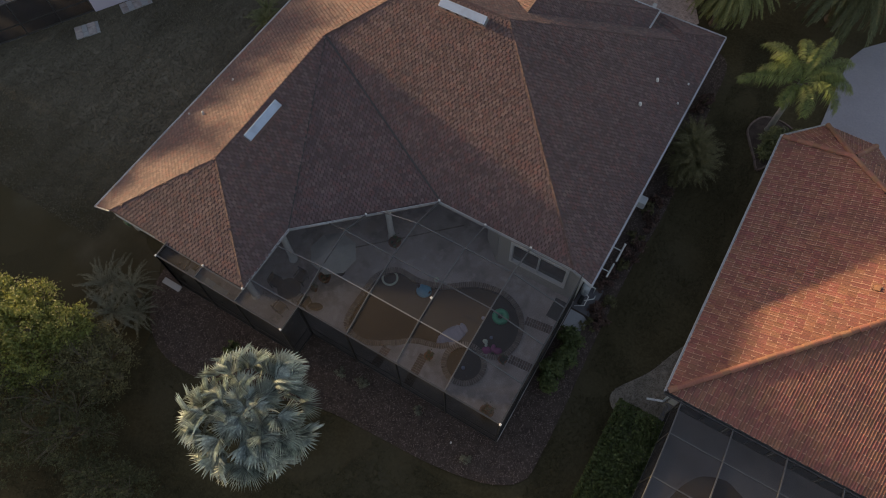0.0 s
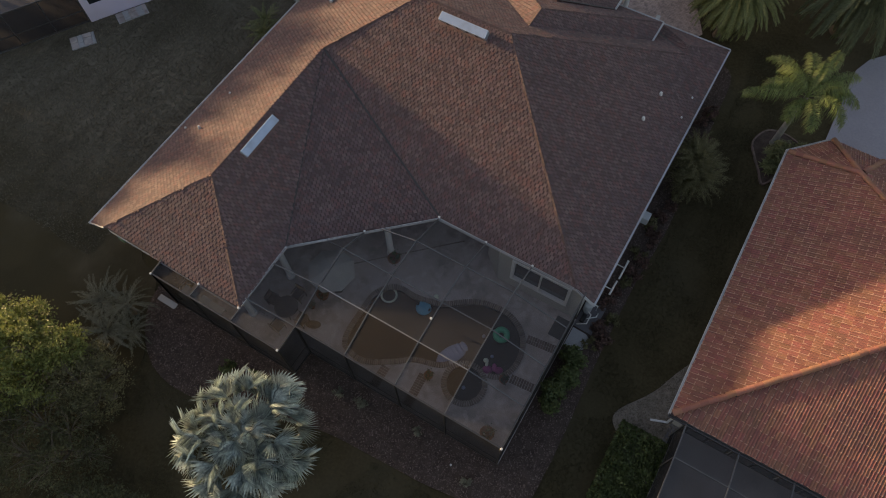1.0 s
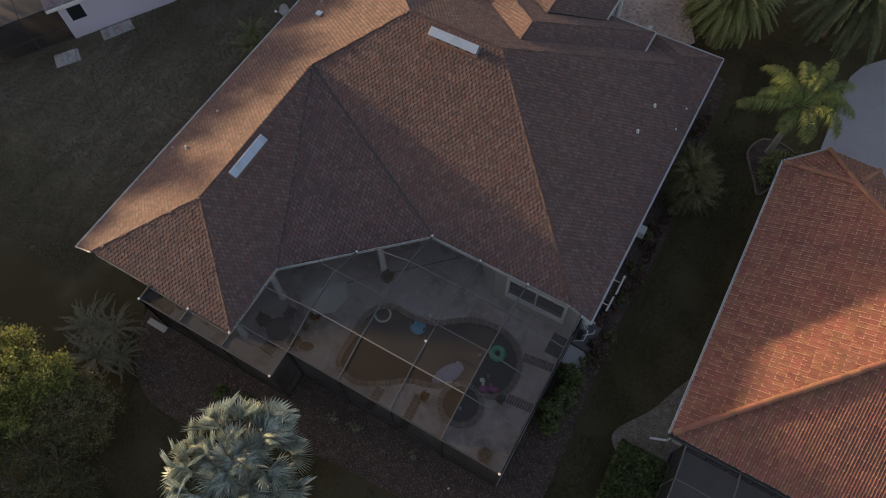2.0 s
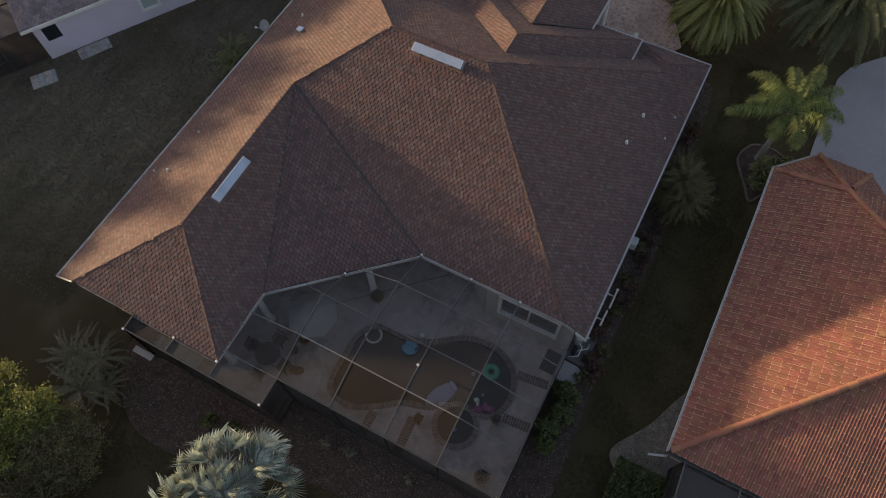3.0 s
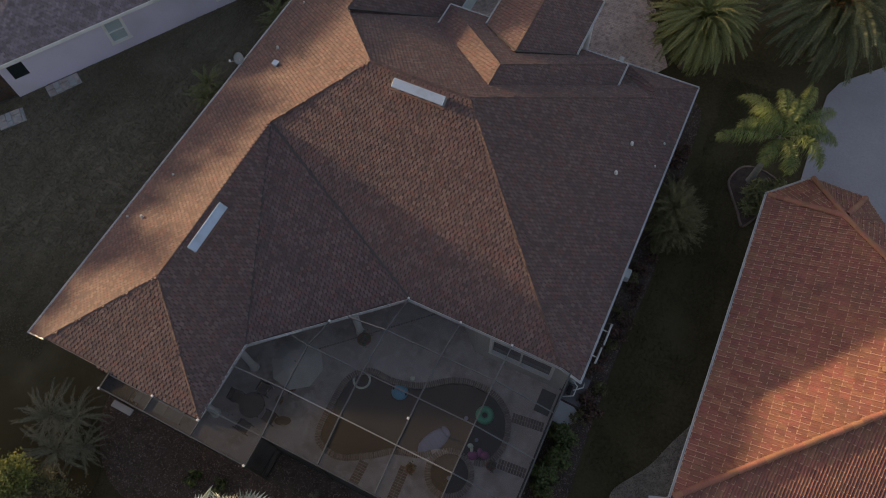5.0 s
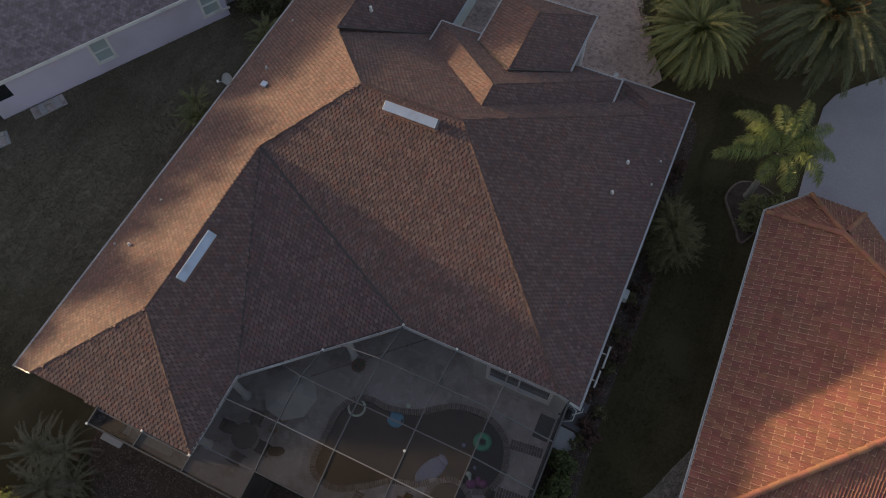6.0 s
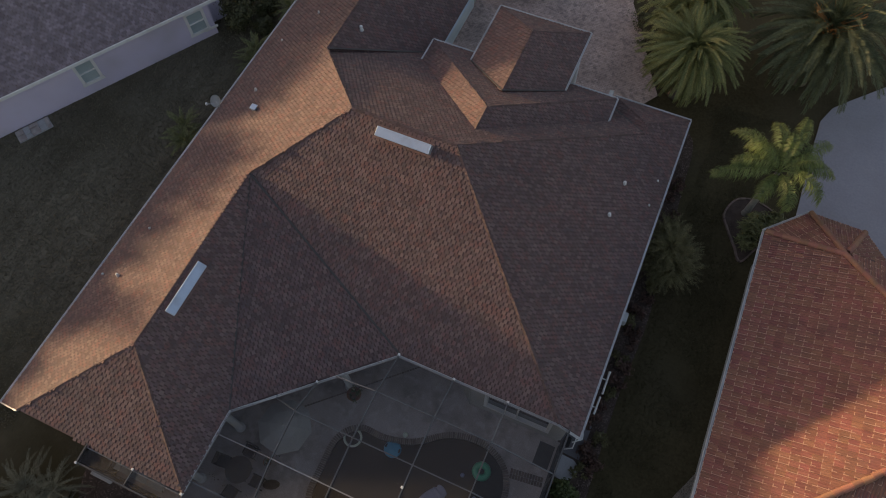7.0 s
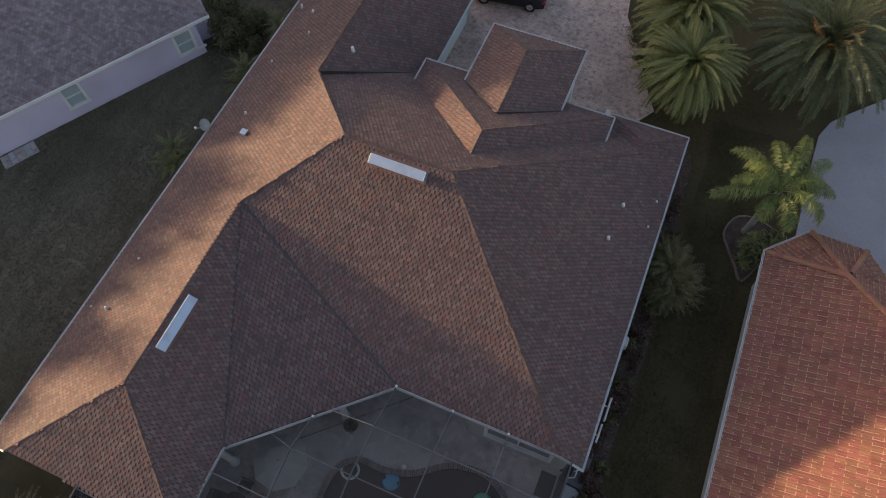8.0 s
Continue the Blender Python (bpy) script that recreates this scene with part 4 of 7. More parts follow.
cage = thing("screen_enclosure", -6, 8, 0, "aluminium-framed pool screen enclosure with dark mesh", "screen enclosure")


def cage_z(y, x=-6.0):
    """Height of the screen roof: arched over the pool, level along the outer rails."""
    if x > -1.3:
        return 3.38
    return float(np.interp(y, [4.8, 6.0, 7.85, 9.7, 11.6, 13.5], [3.32, 3.40, 3.98, 4.22, 4.12, 3.24]))


def beam(p, q, w=0.05, h=0.10, material=BRONZE, parent=cage, name="beam"):
    return part(name, bar(bmesh.new(), p, q, w, h), material, parent)


XS, YS = [-10.9, -8.46, -6.05, -3.77, -1.25], [6.0, 7.85, 9.7, 11.6]
TOPY = {-10.9: 11.14, -8.46: 13.46, -6.05: 13.42, -3.77: 13.42, -1.25: 13.42}
WEST = {6.0: (-13.42, 5.97, 3.38), 7.85: (-13.42, 7.85, 3.42), 9.7: (-12.05, 9.95, 3.40), 11.6: (-10.32, 11.63, 3.40)}


def node(x, y):
    return (x, y, 3.40 if x == -10.9 and y > 11 else cage_z(y, x))


for x in XS:
    ends = [y for y in YS if y < TOPY[x]] + [TOPY[x]]
    for y0, y1 in zip(ends, ends[1:]):
        (xa, ya, za), (xb, yb, zb) = node(x, y0), node(x, y1)
        beam((xa, ya, za - 0.05), (xb, yb, zb - 0.05), 0.04, 0.12, PALE_ALU if x != -1.25 else BRONZE)
for y in YS:
    row = [WEST[y]] + [node(x, y) for x in XS if x > WEST[y][0]]
    for p, q in zip(row, row[1:]):
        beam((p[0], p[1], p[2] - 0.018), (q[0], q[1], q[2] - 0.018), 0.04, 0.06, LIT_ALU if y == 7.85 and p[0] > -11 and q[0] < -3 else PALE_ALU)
for p, q in (((-17.73, 4.82, 3.32), (-10.9, 4.82, 3.32)), ((-10.9, 4.82, 3.32), (-10.9, 6.0, 3.36)), ((-13.41, 4.82, 3.32), (-13.41, 5.45, 3.33)), ((-15.61, 4.82, 3.32), (-15.61, 5.45, 3.33)),
             ((-17.73, 4.82, 3.32), (-17.73, 5.45, 3.33)), ((-17.73, 5.42, 3.33), (-13.42, 5.42, 3.33))):
    beam(p, q, 0.04, 0.06, PALE_ALU)
# screens of the roof, bay by bay


def screen(pts, material=SCREEN):
    bm = bmesh.new()
    bm.faces.new([bm.verts.new(p) for p in pts])
    ob = part("screen", bm, material, cage, "screen panel with the low sun's brown glow in its colour" if material is SCREEN_WARM else "")
    return ob


for i in range(4):
    x0, x1 = XS[i], XS[i + 1]
    ys = YS + [13.42]
    for y0, y1 in zip(ys, ys[1:]):
        if i == 0 and y0 == 11.6:
            screen([WEST[11.6], node(x1, y0), (x1, 13.42, 3.25)])
        elif i == 0 and y0 == 9.7:
            screen([node(x0, y0), node(x1, y0), node(x1, y1)])
            screen([node(x0, y0), node(x1, y1), WEST[11.6], (x0, 11.14, 3.40)])
        else:
            panel_mat = SCREEN_WARM if y0 < 7 and i < 3 else SCREEN
            screen([node(x0, y0), node(x1, y0), node(x1, y1)], panel_mat)
            screen([node(x0, y0), node(x1, y1), node(x0, y1)], panel_mat)
screen([WEST[6.0], node(-10.9, 6.0), node(-10.9, 7.85), WEST[7.85]])
screen([WEST[7.85], node(-10.9, 7.85), node(-10.9, 9.7), WEST[9.7], (-13.42, 8.85, 3.4)])
screen([WEST[9.7], node(-10.9, 9.7), (-10.9, 11.14, 3.4)])
for x0, x1 in ((-17.73, -15.61), (-15.61, -13.41)):
    screen([(x0, 4.82, 3.32), (x1, 4.82, 3.32), (x1, 5.42, 3.33), (x0, 5.42, 3.33)])
screen([(-13.41, 4.82, 3.32), (-10.9, 4.82, 3.32), (-10.9, 6.0, 3.36), (-13.41, 6.0, 3.36)])
# side walls: posts, a chair rail, a kick strip and screens
SIDES = [((-17.73, 4.82), (-15.61, 4.82)), ((-15.61, 4.82), (-13.41, 4.82)), ((-13.41, 4.82), (-10.9, 4.82)), ((-10.9, 4.82), (-10.9, 6.0))]
SIDES += [((a, 6.0), (b, 6.0)) for a, b in zip(XS, XS[1:])]
SIDES += [((-1.25, a), (-1.25, b)) for a, b in zip([6.0, 7.85, 9.7, 11.6], [7.85, 9.7, 11.6, 13.4])]
SIDES += [((-17.73, 4.82), (-17.73, 6.1))]
for (x0, y0), (x1, y1) in SIDES:
    z0, z1 = cage_z(y0, x0), cage_z(y1, x1)
    beam((x0, y0, DZ), (x0, y0, z0), 0.05, 0.08, DARK_ALU, name="post")
    beam((x0, y0, 0.95), (x1, y1, 0.95), 0.04, 0.05, DARK_ALU, name="rail")
    beam((x0, y0, 0.10), (x1, y1, 0.10), 0.04, 0.08, DARK_ALU, name="rail")
    beam((x0, y0, z0), (x1, y1, z1), 0.06, 0.09, BRONZE, name="rail")
    screen([(x0, y0, 0.1), (x1, y1, 0.1), (x1, y1, z1), (x0, y0, z0)], SCREEN_SIDE)
for x, y, z in ((-10.93, 4.80, 3.38), (-1.24, 5.98, 3.42), (-17.74, 4.80, 3.36), (-13.44, 5.46, 3.42), (-15.61, 5.46, 3.40), (-10.9, 11.14, 3.44), (-6.05, 13.42, 3.32), (-3.77, 13.42, 3.32), (-8.46, 13.46, 3.34), (-6.05, 8.85, 4.32)):
    part("bracket", boxed(x - 0.045, y - 0.045, z - 0.06, x + 0.045, y + 0.045, z + 0.03, bevel=0.012), WHITE, cage, "white corner bracket")
footing = part("cage_footing", boxed(-10.95, 5.95, -0.06, -1.1, 6.02, 0.02), DECK, None, "concrete footing under the screen wall", kind="structure")
footing["category"] = "footing"

for x, y in ((-13.96, 8.65), (-10.47, 12.14), (-14.35, 6.19)):
    col = part("porch_column", tube(bmesh.new(), [(x, y, DZ), (x, y, 0.2), (x, y, 0.21), (x, y, 2.95), (x, y, 2.96), (x, y, 3.2)], [0.21, 0.21, 0.16, 0.145, 0.2, 0.2], 14), WHITE, house, "white round porch column", smooth=False)


# ---- things in and round the pool ----
def ring_float(name, x, y, z, R, r, material, label, group=""):
    f = thing(name, x, y, z, label, "pool float", group)
    bm = bmesh.new()
    rings = []
    for i in range(28):
        a = 2 * math.pi * i / 28
        rings.append([bm.verts.new((x + (R + r * math.cos(b)) * math.cos(a), y + (R + r * math.cos(b)) * math.sin(a), z + r * 0.8 + r * math.sin(b))) for b in [2 * math.pi * j / 10 for j in range(10)]])
    for i in range(28):
        for j in range(10):
            bm.faces.new((rings[i][j], rings[(i + 1) % 28][j], rings[(i + 1) % 28][(j + 1) % 10], rings[i][(j + 1) % 10]))
    part("ring", bm, material, f, smooth=True)
    return f


def puff(bm, x, y, z, a, b, c, turn=0):
    res = bmesh.ops.create_uvsphere(bm, u_segments=18, v_segments=10, radius=1.0)
    bmesh.ops.transform(bm, matrix=pose(x, y, z, 0, 0, turn) @ Matrix.Diagonal((a, b, c, 1)), verts=res["verts"])
    return bm


WZ = -0.09
ring_float("swim_ring", -9.38, 10.23, WZ, 0.36, 0.05, WHITE_FLOAT, "pale greenish-white inflatable swim ring on the water")
g = ring_float("swim_ring", -3.82, 11.15, WZ, 0.26, 0.145, GREEN_FLOAT, "thick green inflatable swim ring on the water")
b = thing("fish_float", -7.6, 10.47, WZ, "round sky-blue inflatable seat with dark side handles", "pool float")
part("seat", puff(bmesh.new(), -7.6, 10.47, WZ + 0.1, 0.38, 0.36, 0.15), BLUE_FLOAT, b, smooth=True)
part("rim", puff(bmesh.new(), -7.6, 10.40, WZ + 0.2, 0.2, 0.16, 0.07), BLUE_FLOAT, b, smooth=True)
for dx in (-0.3, 0.3):
    part("handle", puff(bmesh.new(), -7.6 + dx, 10.5, WZ + 0.2, 0.045, 0.09, 0.03), RUBBER, b, "dark handle", smooth=True)
lo = thing("pool_lounger", -5.35, 9.15, WZ, "pale violet-blue inflatable pool lounger", "pool float")
bm = bmesh.new()
puff(bm, -5.32, 9.2, WZ + 0.06, 0.80, 0.40, 0.08, 62)
for i in range(6):
    puff(bm, -5.56 + 0.09 * i, 8.72 + 0.18 * i, WZ + 0.075, 0.10, 0.33, 0.075, 62)
part("tubes", bm, PALE_FLOAT, lo, smooth=True)
part("pillow", puff(bmesh.new(), -5.02, 9.80, WZ + 0.12, 0.13, 0.27, 0.07, 62), PALE_FLOAT, lo, smooth=True)
toy = thing("bird_float", -3.45, 9.5, WZ, "magenta inflatable toy with a white head", "pool float")
part("body", puff(bmesh.new(), -3.58, 9.38, WZ + 0.12, 0.24, 0.2, 0.15, 25), PINK_FLOAT, toy, smooth=True)
part("wing", puff(bmesh.new(), -3.35, 9.62, WZ + 0.14, 0.12, 0.2, 0.07, 30), PINK_FLOAT, toy, smooth=True)
part("tail", puff(bmesh.new(), -3.12, 9.6, WZ + 0.14, 0.2, 0.17, 0.12, 25), PINK_FLOAT, toy, smooth=True)
part("neck", puff(bmesh.new(), -3.72, 9.58, WZ + 0.2, 0.07, 0.13, 0.1, 20), WHITE_FLOAT, toy, "white neck", smooth=True)
part("head", puff(bmesh.new(), -3.82, 9.68, WZ + 0.26, 0.13, 0.11, 0.11), WHITE_FLOAT, toy, "white head", smooth=True)
for x, y, r, mt, lab in ((-4.49, 10.7, 0.09, PALE_FLOAT, "small pale ball on the water"), (-7.33, 11.2, 0.12, WHITE_FLOAT, "white ball at the pool's brick edge"), (-3.7, 10.05, 0.08, PALE_FLOAT, "small pale ball on the water"), (-4.1, 8.15, 0.09, PALE_FLOAT, "small pale floater in the spa")):
    zz = WZ if mt is PALE_FLOAT else DZ + 0.08
    tagged(part("ball", puff(bmesh.new(), x, y, zz + r * 0.6, r, r, r), mt, None, smooth=True), lab, "ball", "pool toys")


def flower_pot(x, y, r, h, label, leaf=None, ground_z=DZ):
    p = thing("flower_pot", x, y, ground_z, label, "flower pot", "pots on the deck")
    z = ground_z
    bm = bmesh.new()
    tube(bm, [(x, y, z), (x, y, z + h * 0.8), (x, y, z + h * 0.82), (x, y, z + h), (x, y, z + h), (x, y, z + h * 0.8)], [r * 0.65, r * 0.92, r * 1.05, r * 1.08, r * 0.9, r * 0.85], 14)
    part("pot", bm, TERRACOTTA, p)
    if leaf:
        foliage(p, x, y, z + h + r * 0.5, r * 1.2, r * 1.2, r * 0.9, 260, 0.05, leaf)
    return p


def foliage(parent, x, y, z, a, b, c, n, size, material, name="foliage", seed=1, hollow=0.55, clumps=0, stretch=1.6):
    """A crown of single leaves: clumps on and inside an uneven ellipsoid."""
    r = random.Random(seed)
    centres = []
    for _ in range(clumps or max(6, n // 70)):
        v = Vector((r.gauss(0, 1), r.gauss(0, 1), r.gauss(0, 1))).normalized()
        k = r.uniform(hollow, 1.0)
        centres.append((Vector((v.x * a * k, v.y * b * k, v.z * c * k)), r.uniform(0.16, 0.36)))
    verts, faces = [], []
    for _ in range(n):
        o, s = r.choice(centres)
        p = o + Vector((r.gauss(0, 1) * a, r.gauss(0, 1) * b, r.gauss(0, 1) * c)) * s * 0.6
        d = (p + Vector((r.uniform(-0.5, 0.5), r.uniform(-0.5, 0.5), r.uniform(0.0, 0.7)))).normalized()
        t = d.cross(Vector((r.uniform(-1, 1), r.uniform(-1, 1), r.uniform(-1, 1)))).normalized()
        u = d.cross(t)
        d2 = (t * r.uniform(0.7, 1) + d * r.uniform(-0.3, 0.5)).normalized()
        w = size * r.uniform(0.6, 1.3)
        k = len(verts)
        q = Vector((x, y, z)) + p
        for e, f in ((-0.5, 0.0), (0.0, 0.5), (0.5 * stretch, 0.0), (0.0, -0.5)):
            verts.append(tuple(q + d2 * e * w + u * f * w))
        faces.append((k, k + 1, k + 2, k + 3))
    return data_part(name, verts, faces, material, parent)


flower_pot(-11.95, 8.55, 0.28, 0.42, "terracotta pot with reddish foliage on the deck", DARK_LEAF)
flower_pot(-12.1, 7.85, 0.16, 0.3, "small pale pot with white flowers on the deck", GREY_LEAF)
flower_pot(-5.67, 7.75, 0.2, 0.3, "dark planter beside the spa's brick rim", DARK_LEAF)
flower_pot(-2.72, 9.28, 0.2, 0.3, "dark planter at the pool's edge", DARK_LEAF)
flower_pot(-10.1, 11.85, 0.3, 0.3, "potted green plant at the foot of a white column", HEDGE_LEAF)
flower_pot(-2.2, 6.85, 0.3, 0.35, "potted shrub inside the corner of the screen", DARK_LEAF)
mat_ob = tagged(part("door_mat", boxed(-2.02, 12.25, DZ, -1.36, 13.3, DZ + 0.015, bevel=0.004), surface("dark_rug", (0.05, 0.048, 0.046), (0.08, 0.078, 0.075), 4, 60, 0.95, 0.4, 0.004), None), "dark grey outdoor mat on the pool deck", "mat")
tray = tagged(part("dog_bed", puff(bmesh.new(), -11.55, 7.15, DZ + 0.08, 0.36, 0.2, 0.09, 25), WICKER, None, smooth=True), "dark brown oval cushion lying on the deck", "cushion")

umb = thing("patio_umbrella", -11.62, 9.25, DZ, "open pale grey canvas patio umbrella over a table", "umbrella")
part("pole", tube(bmesh.new(), [(-11.62, 9.25, DZ), (-11.62, 9.25, 2.5)], [0.025, 0.025], 8), PALE_ALU, umb)
part("base", tube(bmesh.new(), [(-11.62, 9.25, DZ), (-11.62, 9.25, DZ + 0.06), (-11.62, 9.25, DZ + 0.1)], [0.26, 0.25, 0.06], 16), WICKER, umb)
bm = bmesh.new()
tip = bm.verts.new((-11.62, 9.25, 2.42))
rim, mid = [], []
for i in range(8):
    a = 2 * math.pi * (i + 0.3) / 8
    mid.append(bm.verts.new((-11.62 + 0.6 * math.cos(a), 9.25 + 0.6 * math.sin(a), 2.27)))
    rim.append(bm.verts.new((-11.62 + 1.12 * math.cos(a), 9.25 + 1.12 * math.sin(a), 2.04)))
for i in range(8):
    j = (i + 1) % 8
    bm.faces.new((tip, mid[i], mid[j]))
    bm.faces.new((mid[i], rim[i], rim[j], mid[j]))
res = bmesh.ops.solidify(bm, geom=list(bm.faces), thickness=0.012)
part("canopy", bm, FABRIC, umb)
for i in range(8):
    a = 2 * math.pi * (i + 0.3) / 8
    part("rib", bar(bmesh.new(), (-11.62, 9.25, 2.38), (-11.62 + 1.1 * math.cos(a), 9.25 + 1.1 * math.sin(a), 2.02), 0.015, 0.015), PALE_ALU, umb)

table = thing("patio_table", -12.9, 7.1, DZ, "round dark patio table under the screen", "table")
part("tabletop", tube(bmesh.new(), [(-12.9, 7.1, 0.74), (-12.9, 7.1, 0.77)], [0.55, 0.55], 20), WICKER, table)
for a in (45, 135, 225, 315):
    part("leg", bar(bmesh.new(), (-12.9 + 0.4 * math.cos(radians(a)), 7.1 + 0.4 * math.sin(radians(a)), DZ), (-12.9 + 0.3 * math.cos(radians(a)), 7.1 + 0.3 * math.sin(radians(a)), 0.74), 0.04, 0.04), WICKER, table)


def patio_chair(x, y, turn):
    c = thing("patio_chair", x, y, DZ, "dark woven patio chair at the round table", "chair", "chairs round the patio table", turn=turn)
    m = pose(x, y, DZ, 0, 0, turn)
    part("seat", boxed(-0.25, -0.25, 0.38, 0.25, 0.25, 0.44, m=m, bevel=0.015), WICKER, c)
    part("backrest", boxed(-0.25, 0.22, 0.44, 0.25, 0.27, 0.9, m=m, bevel=0.015), WICKER, c)
    for sx in (-0.22, 0.22):
        for sy in (-0.22, 0.22):
            part("leg", boxed(sx - 0.02, sy - 0.02, 0, sx + 0.02, sy + 0.02, 0.38, m=m), WICKER, c)
        part("armrest", boxed(sx - 0.03, -0.22, 0.62, sx + 0.03, 0.24, 0.66, m=m, bevel=0.01), WICKER, c)
    return c


first = patio_chair(-12.9, 7.95, 0)
for x, y, t in ((-12.05, 7.0, -90), (-12.8, 6.2, 175), (-13.75, 7.15, 95)):
    copy_thing(first, pose(x, y, DZ, 0, 0, t))


def lounge(x, y, turn):
    c = thing("sun_lounger", x, y, DZ, "pale grey sun lounger under the narrow screen roof", "sun lounger", "loungers", turn=turn)
    m = pose(x, y, DZ, 0, 0, turn)
    part("frame", boxed(-0.3, -0.45, 0.26, 0.3, 0.45, 0.31, m=m, bevel=0.01), FABRIC, c)
    part("backrest", boxed(-0.3, 0.42, 0.3, 0.3, 0.9, 0.35, m=m @ pose(0, 0.08, -0.08, 25), bevel=0.01), FABRIC, c)
    for sx in (-0.26, 0.26):
        for sy in (-0.4, 0.4):
            part("leg", boxed(sx - 0.02, sy - 0.02, 0, sx + 0.02, sy + 0.02, 0.26, m=m), PALE_ALU, c)
    return c


lg = lounge(-17.2, 5.35, 90)
copy_thing(lg, pose(-15.9, 5.35, DZ, 0, 0, 90))


# ---- roof fittings ----
def off_ridge_vent(x, y, plane, along, label, top=0.19):
    """A long low painted box over a slot in the roof, closed above and open below."""
    a, b, c = plane
    z = a * x + b * y + c
    v = thing("roof_vent", x, y, z, label, "roof vent", "off-ridge vents")
    g = math.hypot(a, b)
    up = Vector((a / g, b / g, g)).normalized()
    nrm = Vector((-a, -b, 1)).normalized()
    side = up.cross(nrm)
    m = Matrix(((side.x, up.x, nrm.x, x), (side.y, up.y, nrm.y, y), (side.z, up.z, nrm.z, z), (0, 0, 0, 1)))
    half = along / 2
    part("hood", boxed(-half, -0.2, top - 0.04, half, 0.2, top, m=m, bevel=0.012), VENT_METAL, v)
    part("flange", boxed(-half - 0.05, -0.28, 0.012, half + 0.05, 0.3, 0.03, m=m), SHINGLE, v)
    part("back_panel", boxed(-half, 0.16, 0.03, half, 0.19, top - 0.04, m=m), VENT_METAL, v)
    for s in (-1, 1):
        part("end_panel", boxed(s * half - 0.015 - 0.01 * s, -0.18, 0.03, s * half + 0.015 - 0.01 * s, 0.16, top - 0.04, m=m), VENT_METAL, v)
    n = 5
    for i in range(n):
        xx = -half + 0.2 + (along - 0.4) * i / (n - 1)
        part("baffle", boxed(xx - 0.16, -0.19, 0.035, xx + 0.16, -0.175, top - 0.09, m=m), VENT_METAL, v)
    return v


off_ridge_vent(-16.78, 12.0, P_WE, 2.28, "long pale blue-grey metal vent near the west wing's ridge")
off_ridge_vent(-11.27, 20.52, P_S, 2.36, "long white metal vent below the main ridge", 0.36)


def pipe_vent(x, y, plane, h=0.3, r=0.05, material=GREY_PVC, cap=False):
    a, b, c = plane
    z = a * x + b * y + c
    v = thing("vent_pipe", x, y, z, "short pale plumbing vent pipe on the shingle roof", "vent pipe", "plumbing vents")
    part("pipe", tube(bmesh.new(), [(x, y, z - 0.05), (x, y, z + h)], [r, r], 10), material, v)
    part("boot", tube(bmesh.new(), [(x, y, z - 0.02), (x, y, z + 0.06), (x, y, z + 0.09)], [r * 1.9, r * 1.5, r * 1.1], 12), GUTTER, v)
    if cap:
        part("cap", puff(bmesh.new(), x, y, z + h, r * 1.35, r * 1.35, r), WHITE, v, smooth=True)
    return v


for x, y, h, cp in ((-20.72, 11.74, 0.25, True), (-21.8, 11.66, 0.12, False), (-20.9, 14.2, 0.12, False), (-20.4, 22.5, 0.2, True), (-21.15, 26.1, 0.12, False), (-19.84, 27.9, 0.2, False), (-20.6, 29.6, 0.2, True), (-21.7, 30.2, 0.3, True)):
    pipe_vent(x, y, P_W, h * 0.7, 0.045 if cp else 0.035, cap=cp)
for x, y, cp in ((-2.62, 24.45, True), (-2.75, 22.6, True), (-1.26, 25.7, False), (-1.27, 24.3, False)):
    pipe_vent(x, y, P_E, 0.12 if cp else 0.08, 0.05 if cp else 0.03, cap=cp)
pipe_vent(-16.86, 27.05, P_GAR, 0.22, 0.06, cap=True)
z = P_W[0] * -19.55 + P_W[2]
bv = thing("box_vent", -19.55, 21.2, z, "small pale square metal vent on the shingle roof", "roof vent")
part("body", boxed(-0.11, -0.11, 0.0, 0.11, 0.11, 0.2, m=pose(-19.55, 21.2, z), bevel=0.02), VENT_METAL, bv)
part("cap", boxed(-0.15, -0.15, 0.2, 0.15, 0.15, 0.25, m=pose(-19.55, 21.2, z), bevel=0.02), VENT_METAL, bv)

dish = thing("satellite_dish", -22.3, 21.55, 2.75, "pale grey satellite dish on the eave", "satellite dish")
bm = bmesh.new()
m = look((-22.42, 21.6, 3.05), (-20, 12, 13)) @ Matrix.Diagonal((1, 1, -1, 1))
rings = []
for i in range(7):
    rr = 0.28 * i / 6
    rings.append([bm.verts.new(m @ Vector((rr * math.cos(2 * math.pi * j / 20), rr * 1.1 * math.sin(2 * math.pi * j / 20), 0.5 * rr * rr - 0.05))) for j in range(20)] if i else [bm.verts.new(m @ Vector((0, 0, -0.05)))])
for j in range(20):
    bm.faces.new((rings[0][0], rings[1][j], rings[1][(j + 1) % 20]))
for i in range(1, 6):
    for j in range(20):
        bm.faces.new((rings[i][j], rings[i][(j + 1) % 20], rings[i + 1][(j + 1) % 20], rings[i + 1][j]))
bmesh.ops.solidify(bm, geom=list(bm.faces), thickness=0.012)
part("reflector", bm, UNIT_GREY, dish, smooth=True)
part("mast", tube(bmesh.new(), [(-22.2, 21.5, 2.72), (-22.3, 21.55, 2.85), (-22.4, 21.6, 3.02)], [0.022, 0.022, 0.022], 8), GUTTER, dish)
part("arm", bar(bmesh.new(), (-22.42, 21.6, 2.85), (-22.68, 21.28, 3.05), 0.02, 0.03), GUTTER, dish)
part("receiver", boxed(-0.05, -0.05, -0.05, 0.05, 0.07, 0.05, m=pose(-22.7, 21.25, 3.08, 0, 0, 40), bevel=0.012), WHITE, dish)

